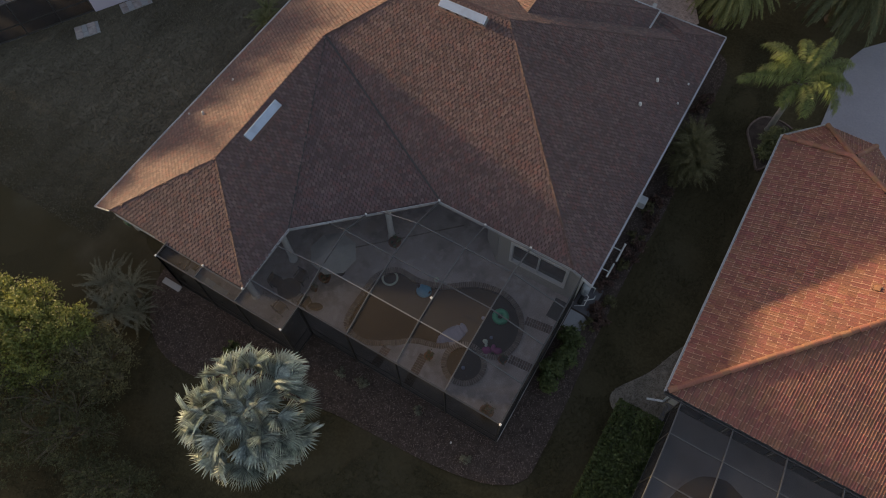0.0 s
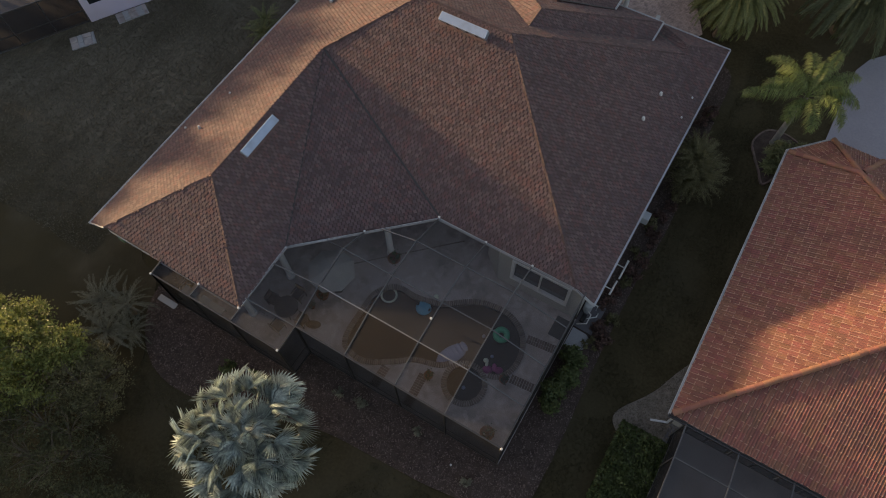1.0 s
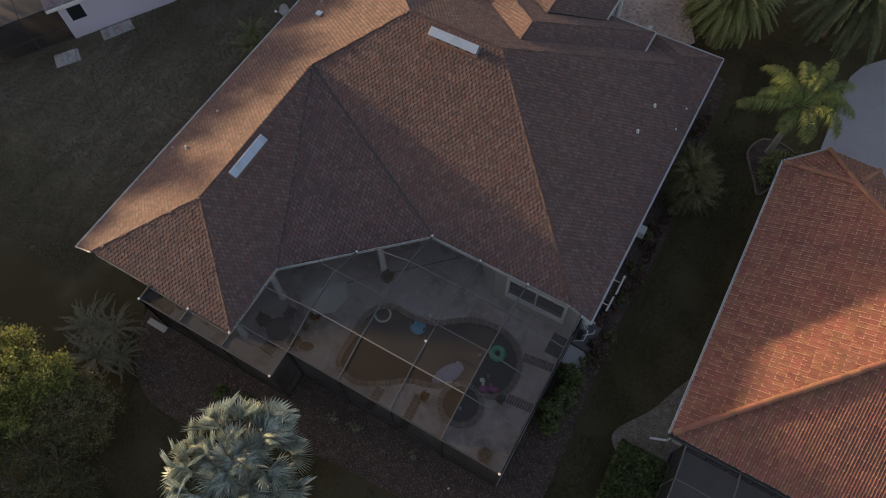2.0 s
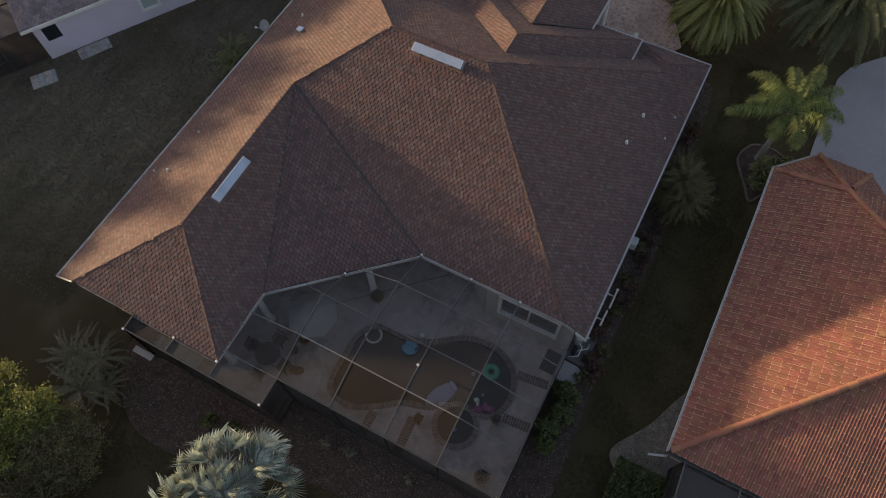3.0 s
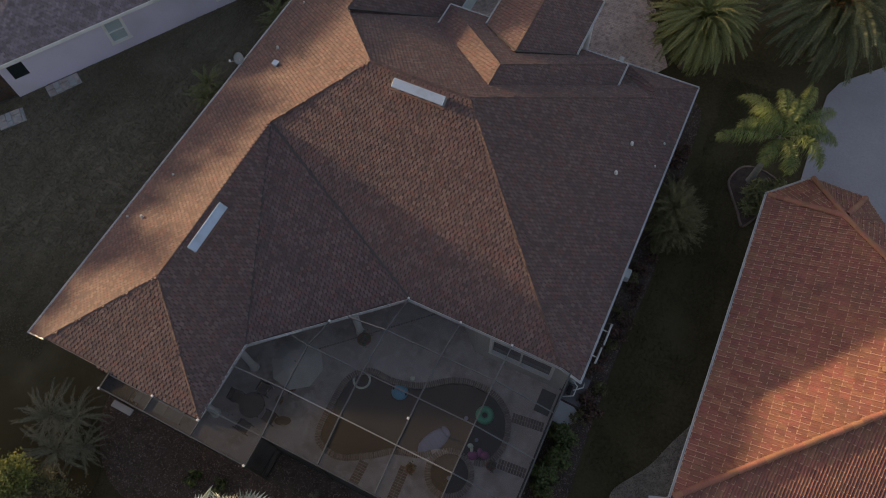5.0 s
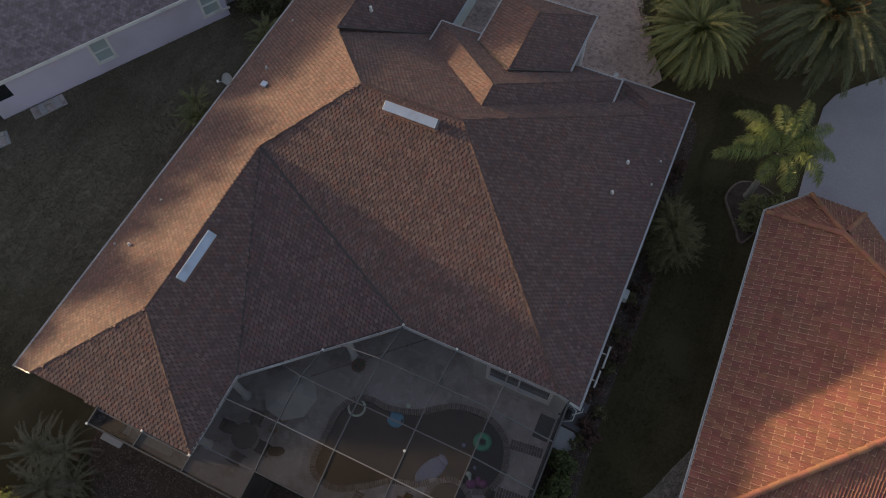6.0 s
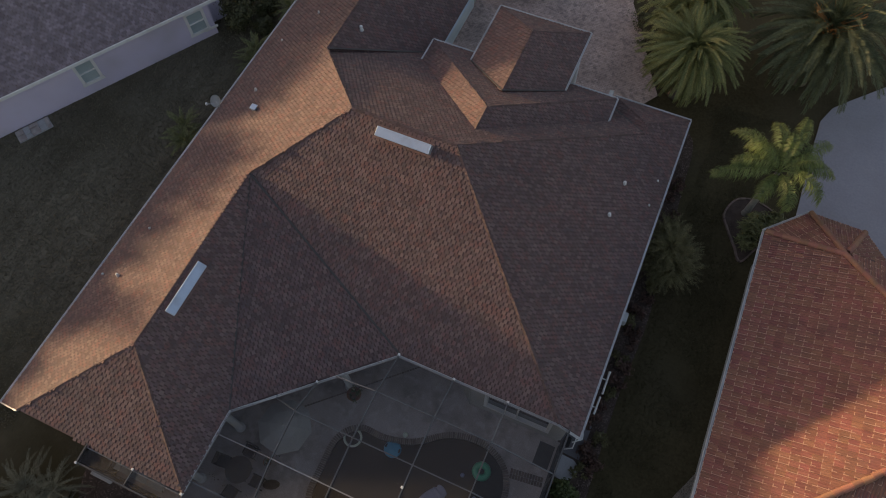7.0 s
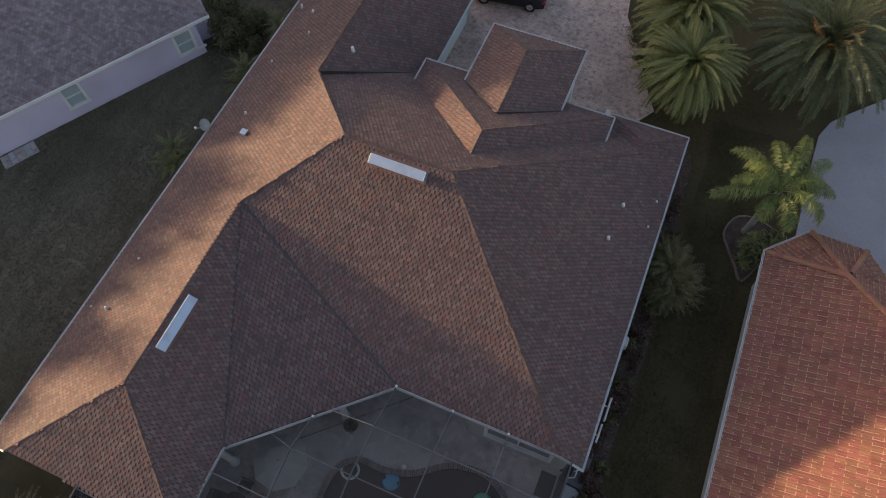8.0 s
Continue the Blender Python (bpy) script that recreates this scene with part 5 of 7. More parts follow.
# ---- plants ----
def frond_data(name, length, pairs, leaflet, width, droop, fold, material, seed, ragged=0.0, plume=0.22, taper=0.35, sweep=0.6, curl=0.0, blunt=0.84):
    """A feather frond along +x from its base: an arching stalk with leaflets on both sides."""
    r = random.Random(seed)
    verts, faces = [], []
    pts = []
    turn = curl * r.choice((-1, 1)) * r.uniform(0.5, 1.2)
    for i in range(15):
        t = i / 14
        pts.append(Vector((length * (t - 0.12 * droop * t * t * t), (0.03 * math.sin(3 * t) * r.uniform(0, 1) + turn * t * t) * length, length * (0.16 * t - droop * 0.52 * t * t))))
    for i in range(14):                            # stalk
        w0, w1 = 0.022 * (1 - i / 15), 0.022 * (1 - (i + 1) / 15)
        k = len(verts)
        for p, w in ((pts[i], w0), (pts[i + 1], w1)):
            verts += [tuple(p + Vector((0, w, 0))), tuple(p + Vector((0, 0, w))), tuple(p + Vector((0, -w, 0)))]
        faces += [(k, k + 1, k + 4, k + 3), (k + 1, k + 2, k + 5, k + 4)]
    for i in range(pairs):
        t = 0.12 + 0.88 * i / (pairs - 1)
        f = t * 14
        j = min(int(f), 13)
        p = pts[j].lerp(pts[j + 1], f - j)
        d = (pts[j + 1] - pts[j]).normalized()
        ln = leaflet * (0.45 + 0.55 * math.sin(math.pi * min(1.0, 0.12 + blunt * t))) * (1.05 - taper * t)
        for s in (-1, 1):
            if r.random() < ragged:
                continue
            out = (Vector((0, s, 0)) * (0.8 - 0.3 * t) + d * (sweep + 0.5 * t) + Vector((0, 0, fold + r.uniform(-plume, plume)))).normalized()
            l2 = ln * r.uniform(0.85, 1.12)
            a = p + out * l2 * 0.5 + Vector((0, 0, -0.03 * l2))
            e = p + out * l2 + Vector((0, 0, -0.28 * l2 * l2 / leaflet * r.uniform(0.5, 1.4)))
            q = d * width * 0.5
            k = len(verts)
            verts += [tuple(p), tuple(a - q), tuple(e), tuple(a + q)]
            faces.append((k, k + 1, k + 2, k + 3))
    me = bpy.data.meshes.new(name)
    me.from_pydata(verts, [], faces)
    me.materials.append(material)
    return me


def fan_data(name, petiole, radius, blades, spread, material, seed, droop=0.3, cup=0.25, tilt=0.0):
    """A fan leaf along +x: a stalk and folded blades that part towards their tips."""
    r = random.Random(seed)
    verts, faces = [], []
    c = Vector((petiole, 0, petiole * 0.12))
    bend = Matrix.Rotation(radians(tilt), 3, "Y")
    k = 0
    for p, q in (((0, 0, 0), c),):
        verts += [(0, 0.02, 0), (0, -0.02, 0), tuple(c + Vector((0, -0.014, 0))), tuple(c + Vector((0, 0.014, 0))), (0, 0, 0.025), tuple(c + Vector((0, 0, 0.016)))]
        faces += [(0, 4, 5, 3), (4, 1, 2, 5)]
    for i in range(blades):
        a = spread * ((i + 0.5) / blades - 0.5) * 2
        half = spread / blades * 1.02
        ln = radius * (0.72 + 0.28 * math.cos(a * 0.75)) * r.uniform(0.92, 1.06)
        k = len(verts)

        def at(rr, ang, lift):
            z = cup * rr * abs(math.sin(ang)) * 0.55 - droop * rr * rr / radius * (0.6 + 0.4 * abs(math.cos(ang))) + lift
            return tuple(c + bend @ Vector((rr * math.cos(ang), rr * math.sin(ang), z)))
        tipz = r.uniform(-0.10, 0.03) * radius
        verts += [at(0.05, a, 0), at(ln * 0.5, a - half * 0.86, -0.05), at(ln * 0.5, a, 0.05), at(ln * 0.5, a + half * 0.86, -0.05), at(ln, a + r.uniform(-0.03, 0.03), tipz)]
        faces += [(k, k + 1, k + 2), (k, k + 2, k + 3), (k + 1, k + 4, k + 2), (k + 2, k + 4, k + 3)]
    me = bpy.data.meshes.new(name)
    me.from_pydata(verts, [], faces)
    me.materials.append(material)
    return me


def palm(name, x, y, height, label, leaves, tiers, r0=0.2, r1=0.15, lean=(0, 0), trunk_mat=None, seed=1, leaf_name="frond", category="palm tree", boots=0.0, base=0.0, group="", roll=16):
    """A palm: a ringed trunk and tiers of leaves (count, rise in degrees, size)."""
    r = random.Random(seed)
    p = thing(name, x, y, base, label, category, group)
    n = 10
    pts, radii = [], []
    for i in range(2 * n + 1):
        t = i / (2 * n)
        pts.append((x + lean[0] * t * t, y + lean[1] * t * t, base - 0.05 + (height + 0.05 - base) * t))
        radii.append((r0 + (r1 - r0) * t) * (1.06 if i % 2 else 0.98) * (1.35 if i == 0 else 1))
    part("trunk", tube(bmesh.new(), pts, radii, 12), trunk_mat or BARK, p, smooth=True)
    top = Vector(pts[-1])
    if boots:
        bm = bmesh.new()
        for i in range(130):
            a, h = i * 2.399, r.uniform(-0.25, 0.45)
            d = Vector((math.cos(a), math.sin(a), 0.9))
            q = top + Vector((math.cos(a) * boots * 0.6, math.sin(a) * boots * 0.6, h))
            bar(bm, q, q + d * boots * r.uniform(0.7, 1.5), 0.06, 0.03)
        part("crownshaft", bm, BOOT, p, "orange-brown fibrous crownshaft")
    crown_ring(p, top, leaves, tiers, seed + 500, leaf_name, roll)
    return p


def crown_ring(p, top, leaves, tiers, seed, leaf_name, roll=16):
    """Tiers of leaves round a palm's top: count, rise in degrees, size."""
    r = random.Random(seed)
    ang = r.uniform(0, 360)
    for count, rise, size in tiers:
        for i in range(count):
            ang += 137.5 + r.uniform(-14, 14)
            m = Matrix.Translation(top + Vector((0, 0, r.uniform(-0.1, 0.12)))) @ pose(0, 0, 0, 0, 0, ang) @ pose(0.04, 0, 0, 0, -(rise + r.uniform(-9, 9)), 0) @ pose(0, 0, 0, r.uniform(-roll, roll)) @ Matrix.Scale(size * r.uniform(0.86, 1.1), 4)
            piece(leaf_name, r.choice(leaves), m, p)


silver_top = [fan_data("fan_leaf", 0.92, 0.70, 22, 1.25, SILVER_LEAF, s, 0.45, 1.6, 30 + 8 * (s % 3)) for s in (1, 2, 3, 7)]
silver_low = [fan_data("fan_leaf", 1.32, 0.74, 22, 1.25, SILVER_LEAF, s, 0.5, 1.8, 16 + 8 * (s % 3)) for s in (4, 5, 6, 8)]
sp = palm("silver_palm", -9.72, 1.42, 3.75, "silver-blue fan palm with a dense round crown", silver_top,
          [(6, 80, 0.8), (11, 62, 1.05), (16, 42, 1.2)], 0.26, 0.24, seed=3, leaf_name="fan_leaf", roll=48)
crown_ring(sp, Vector((-9.72, 1.42, 3.72)), silver_low, [(17, 26, 1.28), (18, 10, 1.36), (17, -6, 1.36), (14, -22, 1.28), (10, -40, 1.14)], 77, "fan_leaf", 48)
part("dry_stalk", tube(bmesh.new(), [(-9.5, 1.5, 3.9), (-9.0, 1.72, 4.75), (-8.75, 1.82, 4.9), (-8.5, 1.9, 4.86), (-8.38, 1.92, 4.7)], [0.03, 0.03, 0.028, 0.025, 0.012], 8), surface("dry_stalk", (0.55, 0.45, 0.30), (0.75, 0.64, 0.45), 4, 30, 0.7, 0.1), sp, "dry cream flower stalk", smooth=True)
dates = [frond_data("frond", 2.7, 110, 0.31, 0.036, 1.15, 0.6, DATE_LEAF, s, curl=0.08) for s in (1, 2, 3)]
palm("date_palm", -1.8, 33.6, 3.4, "full green date palm beside the driveway", dates,
     [(10, 82, 0.6), (14, 68, 0.85), (22, 52, 0.95), (32, 36, 1.0), (40, 18, 1.0), (42, 0, 1.0), (40, -18, 0.98), (36, -36, 0.95), (28, -54, 0.88), (18, -70, 0.8)], 0.26, 0.24, trunk_mat=WOOD_BARK, seed=5, group="date palms by the drive")
palm("date_palm", -2.6, 37.1, 3.7, "green date palm at the driveway's edge", dates,
     [(10, 80, 0.7), (16, 64, 0.95), (26, 46, 1.05), (34, 28, 1.08), (38, 10, 1.06), (38, -8, 1.02), (34, -26, 0.97), (28, -44, 0.9), (20, -62, 0.85)], 0.26, 0.24, trunk_mat=WOOD_BARK, seed=6, group="date palms by the drive")
big = [frond_data("frond", 4.2, 120, 0.46, 0.046, 0.95, 0.6, CANARY_LEAF, s, curl=0.06) for s in (4, 5, 6)]
palm("canary_palm", 4.1, 37.3, 3.8, "large dark green date palm with an orange-brown heart", big,
     [(5, 84, 0.72), (7, 62, 0.92), (18, 42, 1.0), (28, 22, 1.04), (28, 4, 1.0), (28, -14, 0.96), (24, -32, 0.92), (20, -50, 0.85), (14, -66, 0.75)], 0.42, 0.40, trunk_mat=WOOD_BARK, seed=7, boots=0.62)


def arched_frond(name, length, rise, bend, pairs, leaflet, material, seed):
    """A plume along +x that climbs, arches over and hangs; its long leaflets curve down on both sides."""
    r = random.Random(seed)
    pts, a, p = [], radians(rise), Vector((0, 0, 0))
    steps = 18
    side = r.uniform(-0.35, 0.35)
    for i in range(steps + 1):
        pts.append(p.copy())
        t = i / steps
        ang = a - radians(bend) * t ** 1.15
        p += Vector((math.cos(ang), side * t * 0.6, math.sin(ang))) * (length / steps)
    verts, faces = [], []
    for i in range(steps):
        w0, w1 = 0.030 * (1 - i / (steps + 1)), 0.030 * (1 - (i + 1) / (steps + 1))
        k = len(verts)
        for q, w in ((pts[i], w0), (pts[i + 1], w1)):
            verts += [tuple(q + Vector((0, w, 0))), tuple(q + Vector((0, 0, w))), tuple(q + Vector((0, -w, 0)))]
        faces += [(k, k + 1, k + 4, k + 3), (k + 1, k + 2, k + 5, k + 4)]
    for i in range(pairs):
        t = 0.16 + 0.84 * (i + r.uniform(-0.3, 0.3)) / (pairs - 1)
        f = min(max(t, 0), 0.999) * steps
        j = int(f)
        o = pts[j].lerp(pts[j + 1], f - j)
        d = (pts[j + 1] - pts[j]).normalized()
        ln = leaflet * min(1.0, 0.35 + 2.2 * (t - 0.1)) * (1.0 - 0.55 * max(0, t - 0.6) / 0.4)
        for s in (-1, 1):
            l2 = ln * r.uniform(0.65, 1.25)
            out = (Vector((0, s, 0)) * r.uniform(0.35, 1.0) + d * r.uniform(0.1, 0.7) + Vector((0, 0, r.uniform(-0.35, 0.75)))).normalized()
            b = o + out * l2 * 0.32
            c = b + (out * 0.6 + Vector((r.uniform(-0.2, 0.2), 0, -0.75))).normalized() * l2 * 0.34
            e = c + (out * 0.2 + Vector((0, 0, -1.0))).normalized() * l2 * 0.36
            q = d * 0.012
            k = len(verts)
            verts += [tuple(o - q * 0.6), tuple(o + q * 0.6), tuple(b - q), tuple(b + q), tuple(c - q * 0.8), tuple(c + q * 0.8), tuple(e)]
            faces += [(k, k + 1, k + 3, k + 2), (k + 2, k + 3, k + 5, k + 4), (k + 4, k + 5, k + 6)]
    me = bpy.data.meshes.new(name)
    me.from_pydata(verts, [], faces)
    me.materials.append(material)
    return me


qp = palm("queen_palm", 3.38, 27.72, 3.95, "slender palm with arching bright green fronds and a pale trunk", [], [], 0.17, 0.11, (0.04, -0.12), seed=9)
for i, (turn, rise, bend, ln) in enumerate(((207, 30, 75, 3.1), (188, 55, 120, 2.5), (146, 45, 95, 3.0), (112, 62, 120, 2.9), (75, 50, 85, 3.2), (48, 42, 85, 3.1), (18, 40, 95, 2.7), (345, 50, 125, 2.6),
                                            (300, 40, 115, 2.2), (255, 20, 100, 1.7), (165, 72, 130, 2.3), (85, 78, 120, 2.2), (30, 70, 130, 2.3))):
    piece("frond", arched_frond("frond", ln, rise, bend, 170, 0.74, QUEEN_LEAF, 700 + i), pose(3.42, 27.6, 3.92, 0, 0, turn), qp)
wisp = [frond_data("frond", 1.15, 40, 0.24, 0.022, 0.9, 0.15, OLIVE_LEAF, s, 0.08, 0.7, curl=0.25) for s in (11, 12, 13)]
for i, (x, y, h, s) in enumerate(((0.35, 23.4, 1.55, 1.0), (0.85, 22.7, 1.25, 0.9), (0.05, 24.1, 1.25, 0.85), (0.7, 23.7, 1.0, 0.8), (0.3, 22.5, 1.0, 0.8))):
    palm("clump_palm", x, y, h, "wispy olive clump palm close to the wall", wisp, [(8, 72, 1.1 * s), (12, 50, 1.25 * s), (14, 28, 1.3 * s), (12, 4, 1.25 * s), (8, -22, 1.15 * s)], 0.07, 0.06, seed=20 + i, group="clump palms by the wall", trunk_mat=WOOD_BARK)
grey = [frond_data("frond", 1.6, 30, 0.2, 0.034, 1.0, 0.45, GREY_LEAF, s, 0.05, 0.5, curl=0.16) for s in (21, 22, 23)]
for i, (x, y, h, s) in enumerate(((-20.4, 3.0, 0.8, 0.95), (-19.2, 3.4, 0.9, 0.85), (-19.0, 2.0, 1.0, 1.0), (-18.3, 2.6, 0.7, 0.7))):
    palm("pindo_palm", x, y, h, "low grey-green feathery palm on the lawn", grey, [(5, 68, 0.75 * s), (8, 46, 1.0 * s), (11, 24, 1.05 * s), (9, 2, 1.0 * s)], 0.13, 0.12, seed=30 + i, trunk_mat=WOOD_BARK, group="low feathery palms")
lowp = [frond_data("frond", 1.4, 40, 0.28, 0.04, 0.8, 0.1, FAN_LEAF, s) for s in (31, 32)]
for i, (x, y, h) in enumerate(((-24.7, 20.9, 0.7), (-24.2, 20.1, 0.6), (-23.9, 26.9, 0.8), (-23.5, 26.0, 0.7), (-23.5, 30.2, 1.0))):
    palm("small_palm", x, y, h, "small dark feathery palm beside the house", lowp, [(5, 68, 0.65), (7, 46, 0.82), (8, 24, 0.86), (6, 0, 0.8)], 0.08, 0.07, seed=40 + i, trunk_mat=WOOD_BARK, group="small palms by the wall")


def tree(name, x, y, height, crown, label, leaf=TREE_LEAF, n=9000, size=0.13, seed=1, category="tree"):
    """A tapered trunk with forked limbs and clumps of single leaves. crown: half sizes."""
    r = random.Random(seed)
    t = thing(name, x, y, 0, label, category)
    a, b, c = crown
    zc = height - c
    bm = bmesh.new()
    tube(bm, [(x, y, -0.1), (x + r.uniform(-0.1, 0.1), y, zc * 0.5), (x, y + r.uniform(-0.1, 0.1), zc)], [0.22, 0.16, 0.12], 9)
    for i in range(7):
        an = i * 0.9 + r.uniform(-0.2, 0.2)
        e = Vector((x + math.cos(an) * a * 0.7, y + math.sin(an) * b * 0.7, zc + r.uniform(-0.2, 0.7) * c))
        s = Vector((x, y, zc * r.uniform(0.55, 1.0)))
        tube(bm, [tuple(s), tuple(s.lerp(e, 0.5) + Vector((0, 0, 0.2))), tuple(e)], [0.09, 0.055, 0.02], 6)
        for _ in range(2):
            f = e + Vector((r.uniform(-0.4, 0.4) * a, r.uniform(-0.4, 0.4) * b, r.uniform(0, 0.4) * c))
            tube(bm, [tuple(s.lerp(e, 0.6)), tuple(f)], [0.035, 0.012], 5)
    part("trunk", bm, WOOD_BARK, t)
    foliage(t, x, y, zc, a, b, c, n, size, leaf, "crown", seed, 0.45, clumps=int(34 + n / 900))
    return t


def clumped_tree(name, lumps, label, leaf, clusters, per, size, seed, trunk=(0, 0), bare=0):
    """A broadleaf tree whose crown is sprays of leaves on the outside of several uneven lumps (x, y, z, radius)."""
    r = random.Random(seed)
    x, y = trunk
    t = thing(name, x, y, 0, label, "tree")
    bm = bmesh.new()
    low = min(c[2] for c in lumps) * 0.5
    tube(bm, [(x, y, -0.1), (x + 0.05, y - 0.04, low * 0.6), (x, y, low)], [0.2, 0.15, 0.12], 9)
    for cx, cy, cz, rad in lumps:
        e = Vector((cx, cy, cz + rad * 0.2))
        o = Vector((x, y, low * r.uniform(0.7, 1.0)))
        tube(bm, [tuple(o), tuple(o.lerp(e, 0.5) + Vector((r.uniform(-0.15, 0.15), r.uniform(-0.15, 0.15), -0.1))), tuple(e)], [0.08, 0.05, 0.02], 6)
        for _ in range(5 + bare):
            v = Vector((r.gauss(0, 1), r.gauss(0, 1), r.uniform(0.0, 1.2))).normalized()
            f = e + v * rad * r.uniform(0.7, 1.02 + 0.04 * bare)
            m = e.lerp(f, 0.5) + Vector((r.uniform(-0.12, 0.12), r.uniform(-0.12, 0.12), 0.05))
            tube(bm, [tuple(o.lerp(e, 0.75)), tuple(m), tuple(f)], [0.026, 0.016, 0.006], 5)
    part("trunk", bm, WOOD_BARK, t)
    verts, faces = [], []
    weights = [c[3] ** 2 for c in lumps]
    made = 0
    while made < clusters:
        cx, cy, cz, rad = r.choices(lumps, weights)[0]
        v = Vector((r.gauss(0, 1), r.gauss(0, 1), r.gauss(0.25, 0.9))).normalized()
        ripple = 1 + 0.5 * noise.noise((v.x * 2.9 + cx, v.y * 2.9 + cy, v.z * 2.9 + seed))
        p = Vector((cx, cy, cz)) + v * rad * ripple * r.uniform(0.62, 1.04)
        if any((p - Vector(c[:3])).length < 0.6 * c[3] for c in lumps):
            continue
        made += 1
        spread = r.uniform(0.10, 0.20)
        for _ in range(int(per * r.uniform(0.6, 1.4))):
            q = p + Vector((r.gauss(0, 1), r.gauss(0, 1), r.gauss(0, 0.7))) * spread
            d = (v * 0.8 + Vector((r.gauss(0, 0.7), r.gauss(0, 0.7), r.gauss(0.1, 0.5)))).normalized()
            n = (Vector((0, 0, 1)) + v * 0.5 + Vector((r.gauss(0, 0.6), r.gauss(0, 0.6), r.gauss(0, 0.4)))).normalized()
            u = n.cross(d)
            if u.length < 0.05:
                continue
            u.normalize()
            w = size * r.uniform(0.6, 1.35)
            k = len(verts)
            fold = n * w * 0.12
            verts += [tuple(q - d * w * 0.5), tuple(q + u * w * 0.32 + fold), tuple(q + d * w * 0.75), tuple(q - u * w * 0.32 + fold)]
            faces += [(k, k + 1, k + 2), (k, k + 2, k + 3)]
    data_part("crown", verts, faces, leaf, t)
    return t


clumped_tree("shade_tree", [(-21.7, -1.2, 3.1, 1.6), (-20.2, -0.3, 3.3, 1.25), (-18.95, 0.45, 2.9, 0.95), (-20.4, -2.2, 2.7, 1.4), (-22.8, -0.4, 2.7, 1.2), (-19.3, -1.3, 2.7, 1.1), (-21.2, 0.6, 2.7, 0.9)],
             "broadleaf tree with yellow-green leaves", TREE_LEAF, 560, 46, 0.105, 51, (-20.6, -1.0))
clumped_tree("shade_tree", [(-17.7, -0.4, 2.5, 1.0), (-17.0, 0.5, 2.0, 0.85), (-16.5, -0.5, 1.9, 0.8), (-18.0, 0.6, 2.0, 0.7)],
             "young broadleaf tree with olive leaves", OLIVE_LEAF, 240, 34, 0.08, 52, (-17.3, -0.1), 2)
clumped_tree("dark_tree", [(-17.9, -2.2, 2.2, 1.25), (-16.7, -1.9, 2.0, 1.0), (-16.2, -3.2, 2.0, 1.15), (-17.6, -3.8, 2.1, 1.2), (-15.4, -2.3, 1.5, 0.8)],
             "dark sparse broadleaf tree with bare twigs in the shade", DARK_LEAF, 380, 28, 0.075, 53, (-16.8, -2.7), 6)
clumped_tree("dark_tree", [(-19.6, -3.9, 2.5, 1.4), (-20.9, -4.6, 2.6, 1.5), (-19.6, -5.6, 2.4, 1.4), (-18.3, -5.2, 2.2, 1.3), (-21.9, -3.2, 2.6, 1.3)],
             "dark broadleaf tree in the shade", DARK_LEAF, 420, 32, 0.08, 54, (-19.9, -4.7), 3)
clumped_tree("dark_tree", [(-13.6, -3.6, 1.6, 1.0), (-12.6, -3.3, 1.5, 0.8), (-14.6, -3.9, 1.5, 0.8)],
             "low broadleaf bush at the edge of the lawn", DARK_LEAF, 200, 30, 0.085, 55, (-13.5, -3.6), 1)


def shrub(x, y, a, b, c, label, leaf=HEDGE_LEAF, n=2500, size=0.09, seed=1, name="shrub", group="", z=0.0, stems=5, stretch=1.6):
    r = random.Random(seed)
    s = thing(name, x, y, z, label, "shrub", group)
    for i in range(stems):
        an = 2 * math.pi * i / stems
        part("stem", tube(bmesh.new(), [(x + 0.05 * math.cos(an), y + 0.05 * math.sin(an), z - 0.05), (x + 0.55 * a * math.cos(an), y + 0.55 * b * math.sin(an), z + c)], [0.025, 0.01], 5), WOOD_BARK, s)
    foliage(s, x, y, z + c, a, b, c, n, size, leaf, "foliage", seed, 0.4, clumps=max(14, n // 60), stretch=stretch)
    return s


for i, (x, y, a, b, c) in enumerate(((-0.55, 11.6, 0.55, 0.5, 0.55), (-0.35, 10.8, 0.55, 0.55, 0.6), (-0.6, 10.0, 0.5, 0.55, 0.55), (-0.55, 9.3, 0.45, 0.45, 0.5))):
    shrub(x, y, a, b, c, "dense green shrub against the pool screen", HEDGE_LEAF, 2600, 0.085, 60 + i, group="shrubs along the pool screen")
RED_LEAF = leafy("reddish_leaf", (0.085, 0.045, 0.036), (0.20, 0.12, 0.095), 0.55, 0.4)
for i in range(26):
    y = 12.6 + i * 0.62 + rng.uniform(-0.2, 0.2)
    if 22 < y < 24.6:
        continue
    x, h = rng.uniform(-0.35, 0.3), rng.uniform(0.16, 0.32)
    tuft = thing("bed_plant", x, y, 0.0, "scruffy reddish-brown plant in the side bed" if i % 3 else "scruffy olive plant in the side bed", "plant", "plants in the side bed")
    for k in range(3):
        part("stem", tube(bmesh.new(), [(x, y, -0.02), (x + 0.12 * math.cos(k * 2.1), y + 0.12 * math.sin(k * 2.1), h)], [0.012, 0.006], 5), WOOD_BARK, tuft)
    foliage(tuft, x, y, h, h * 1.7, h * 1.9, h * 0.8, 300, 0.07, RED_LEAF if i % 3 else OLIVE_LEAF, "foliage", 80 + i, 0.3, 9, 3.4)
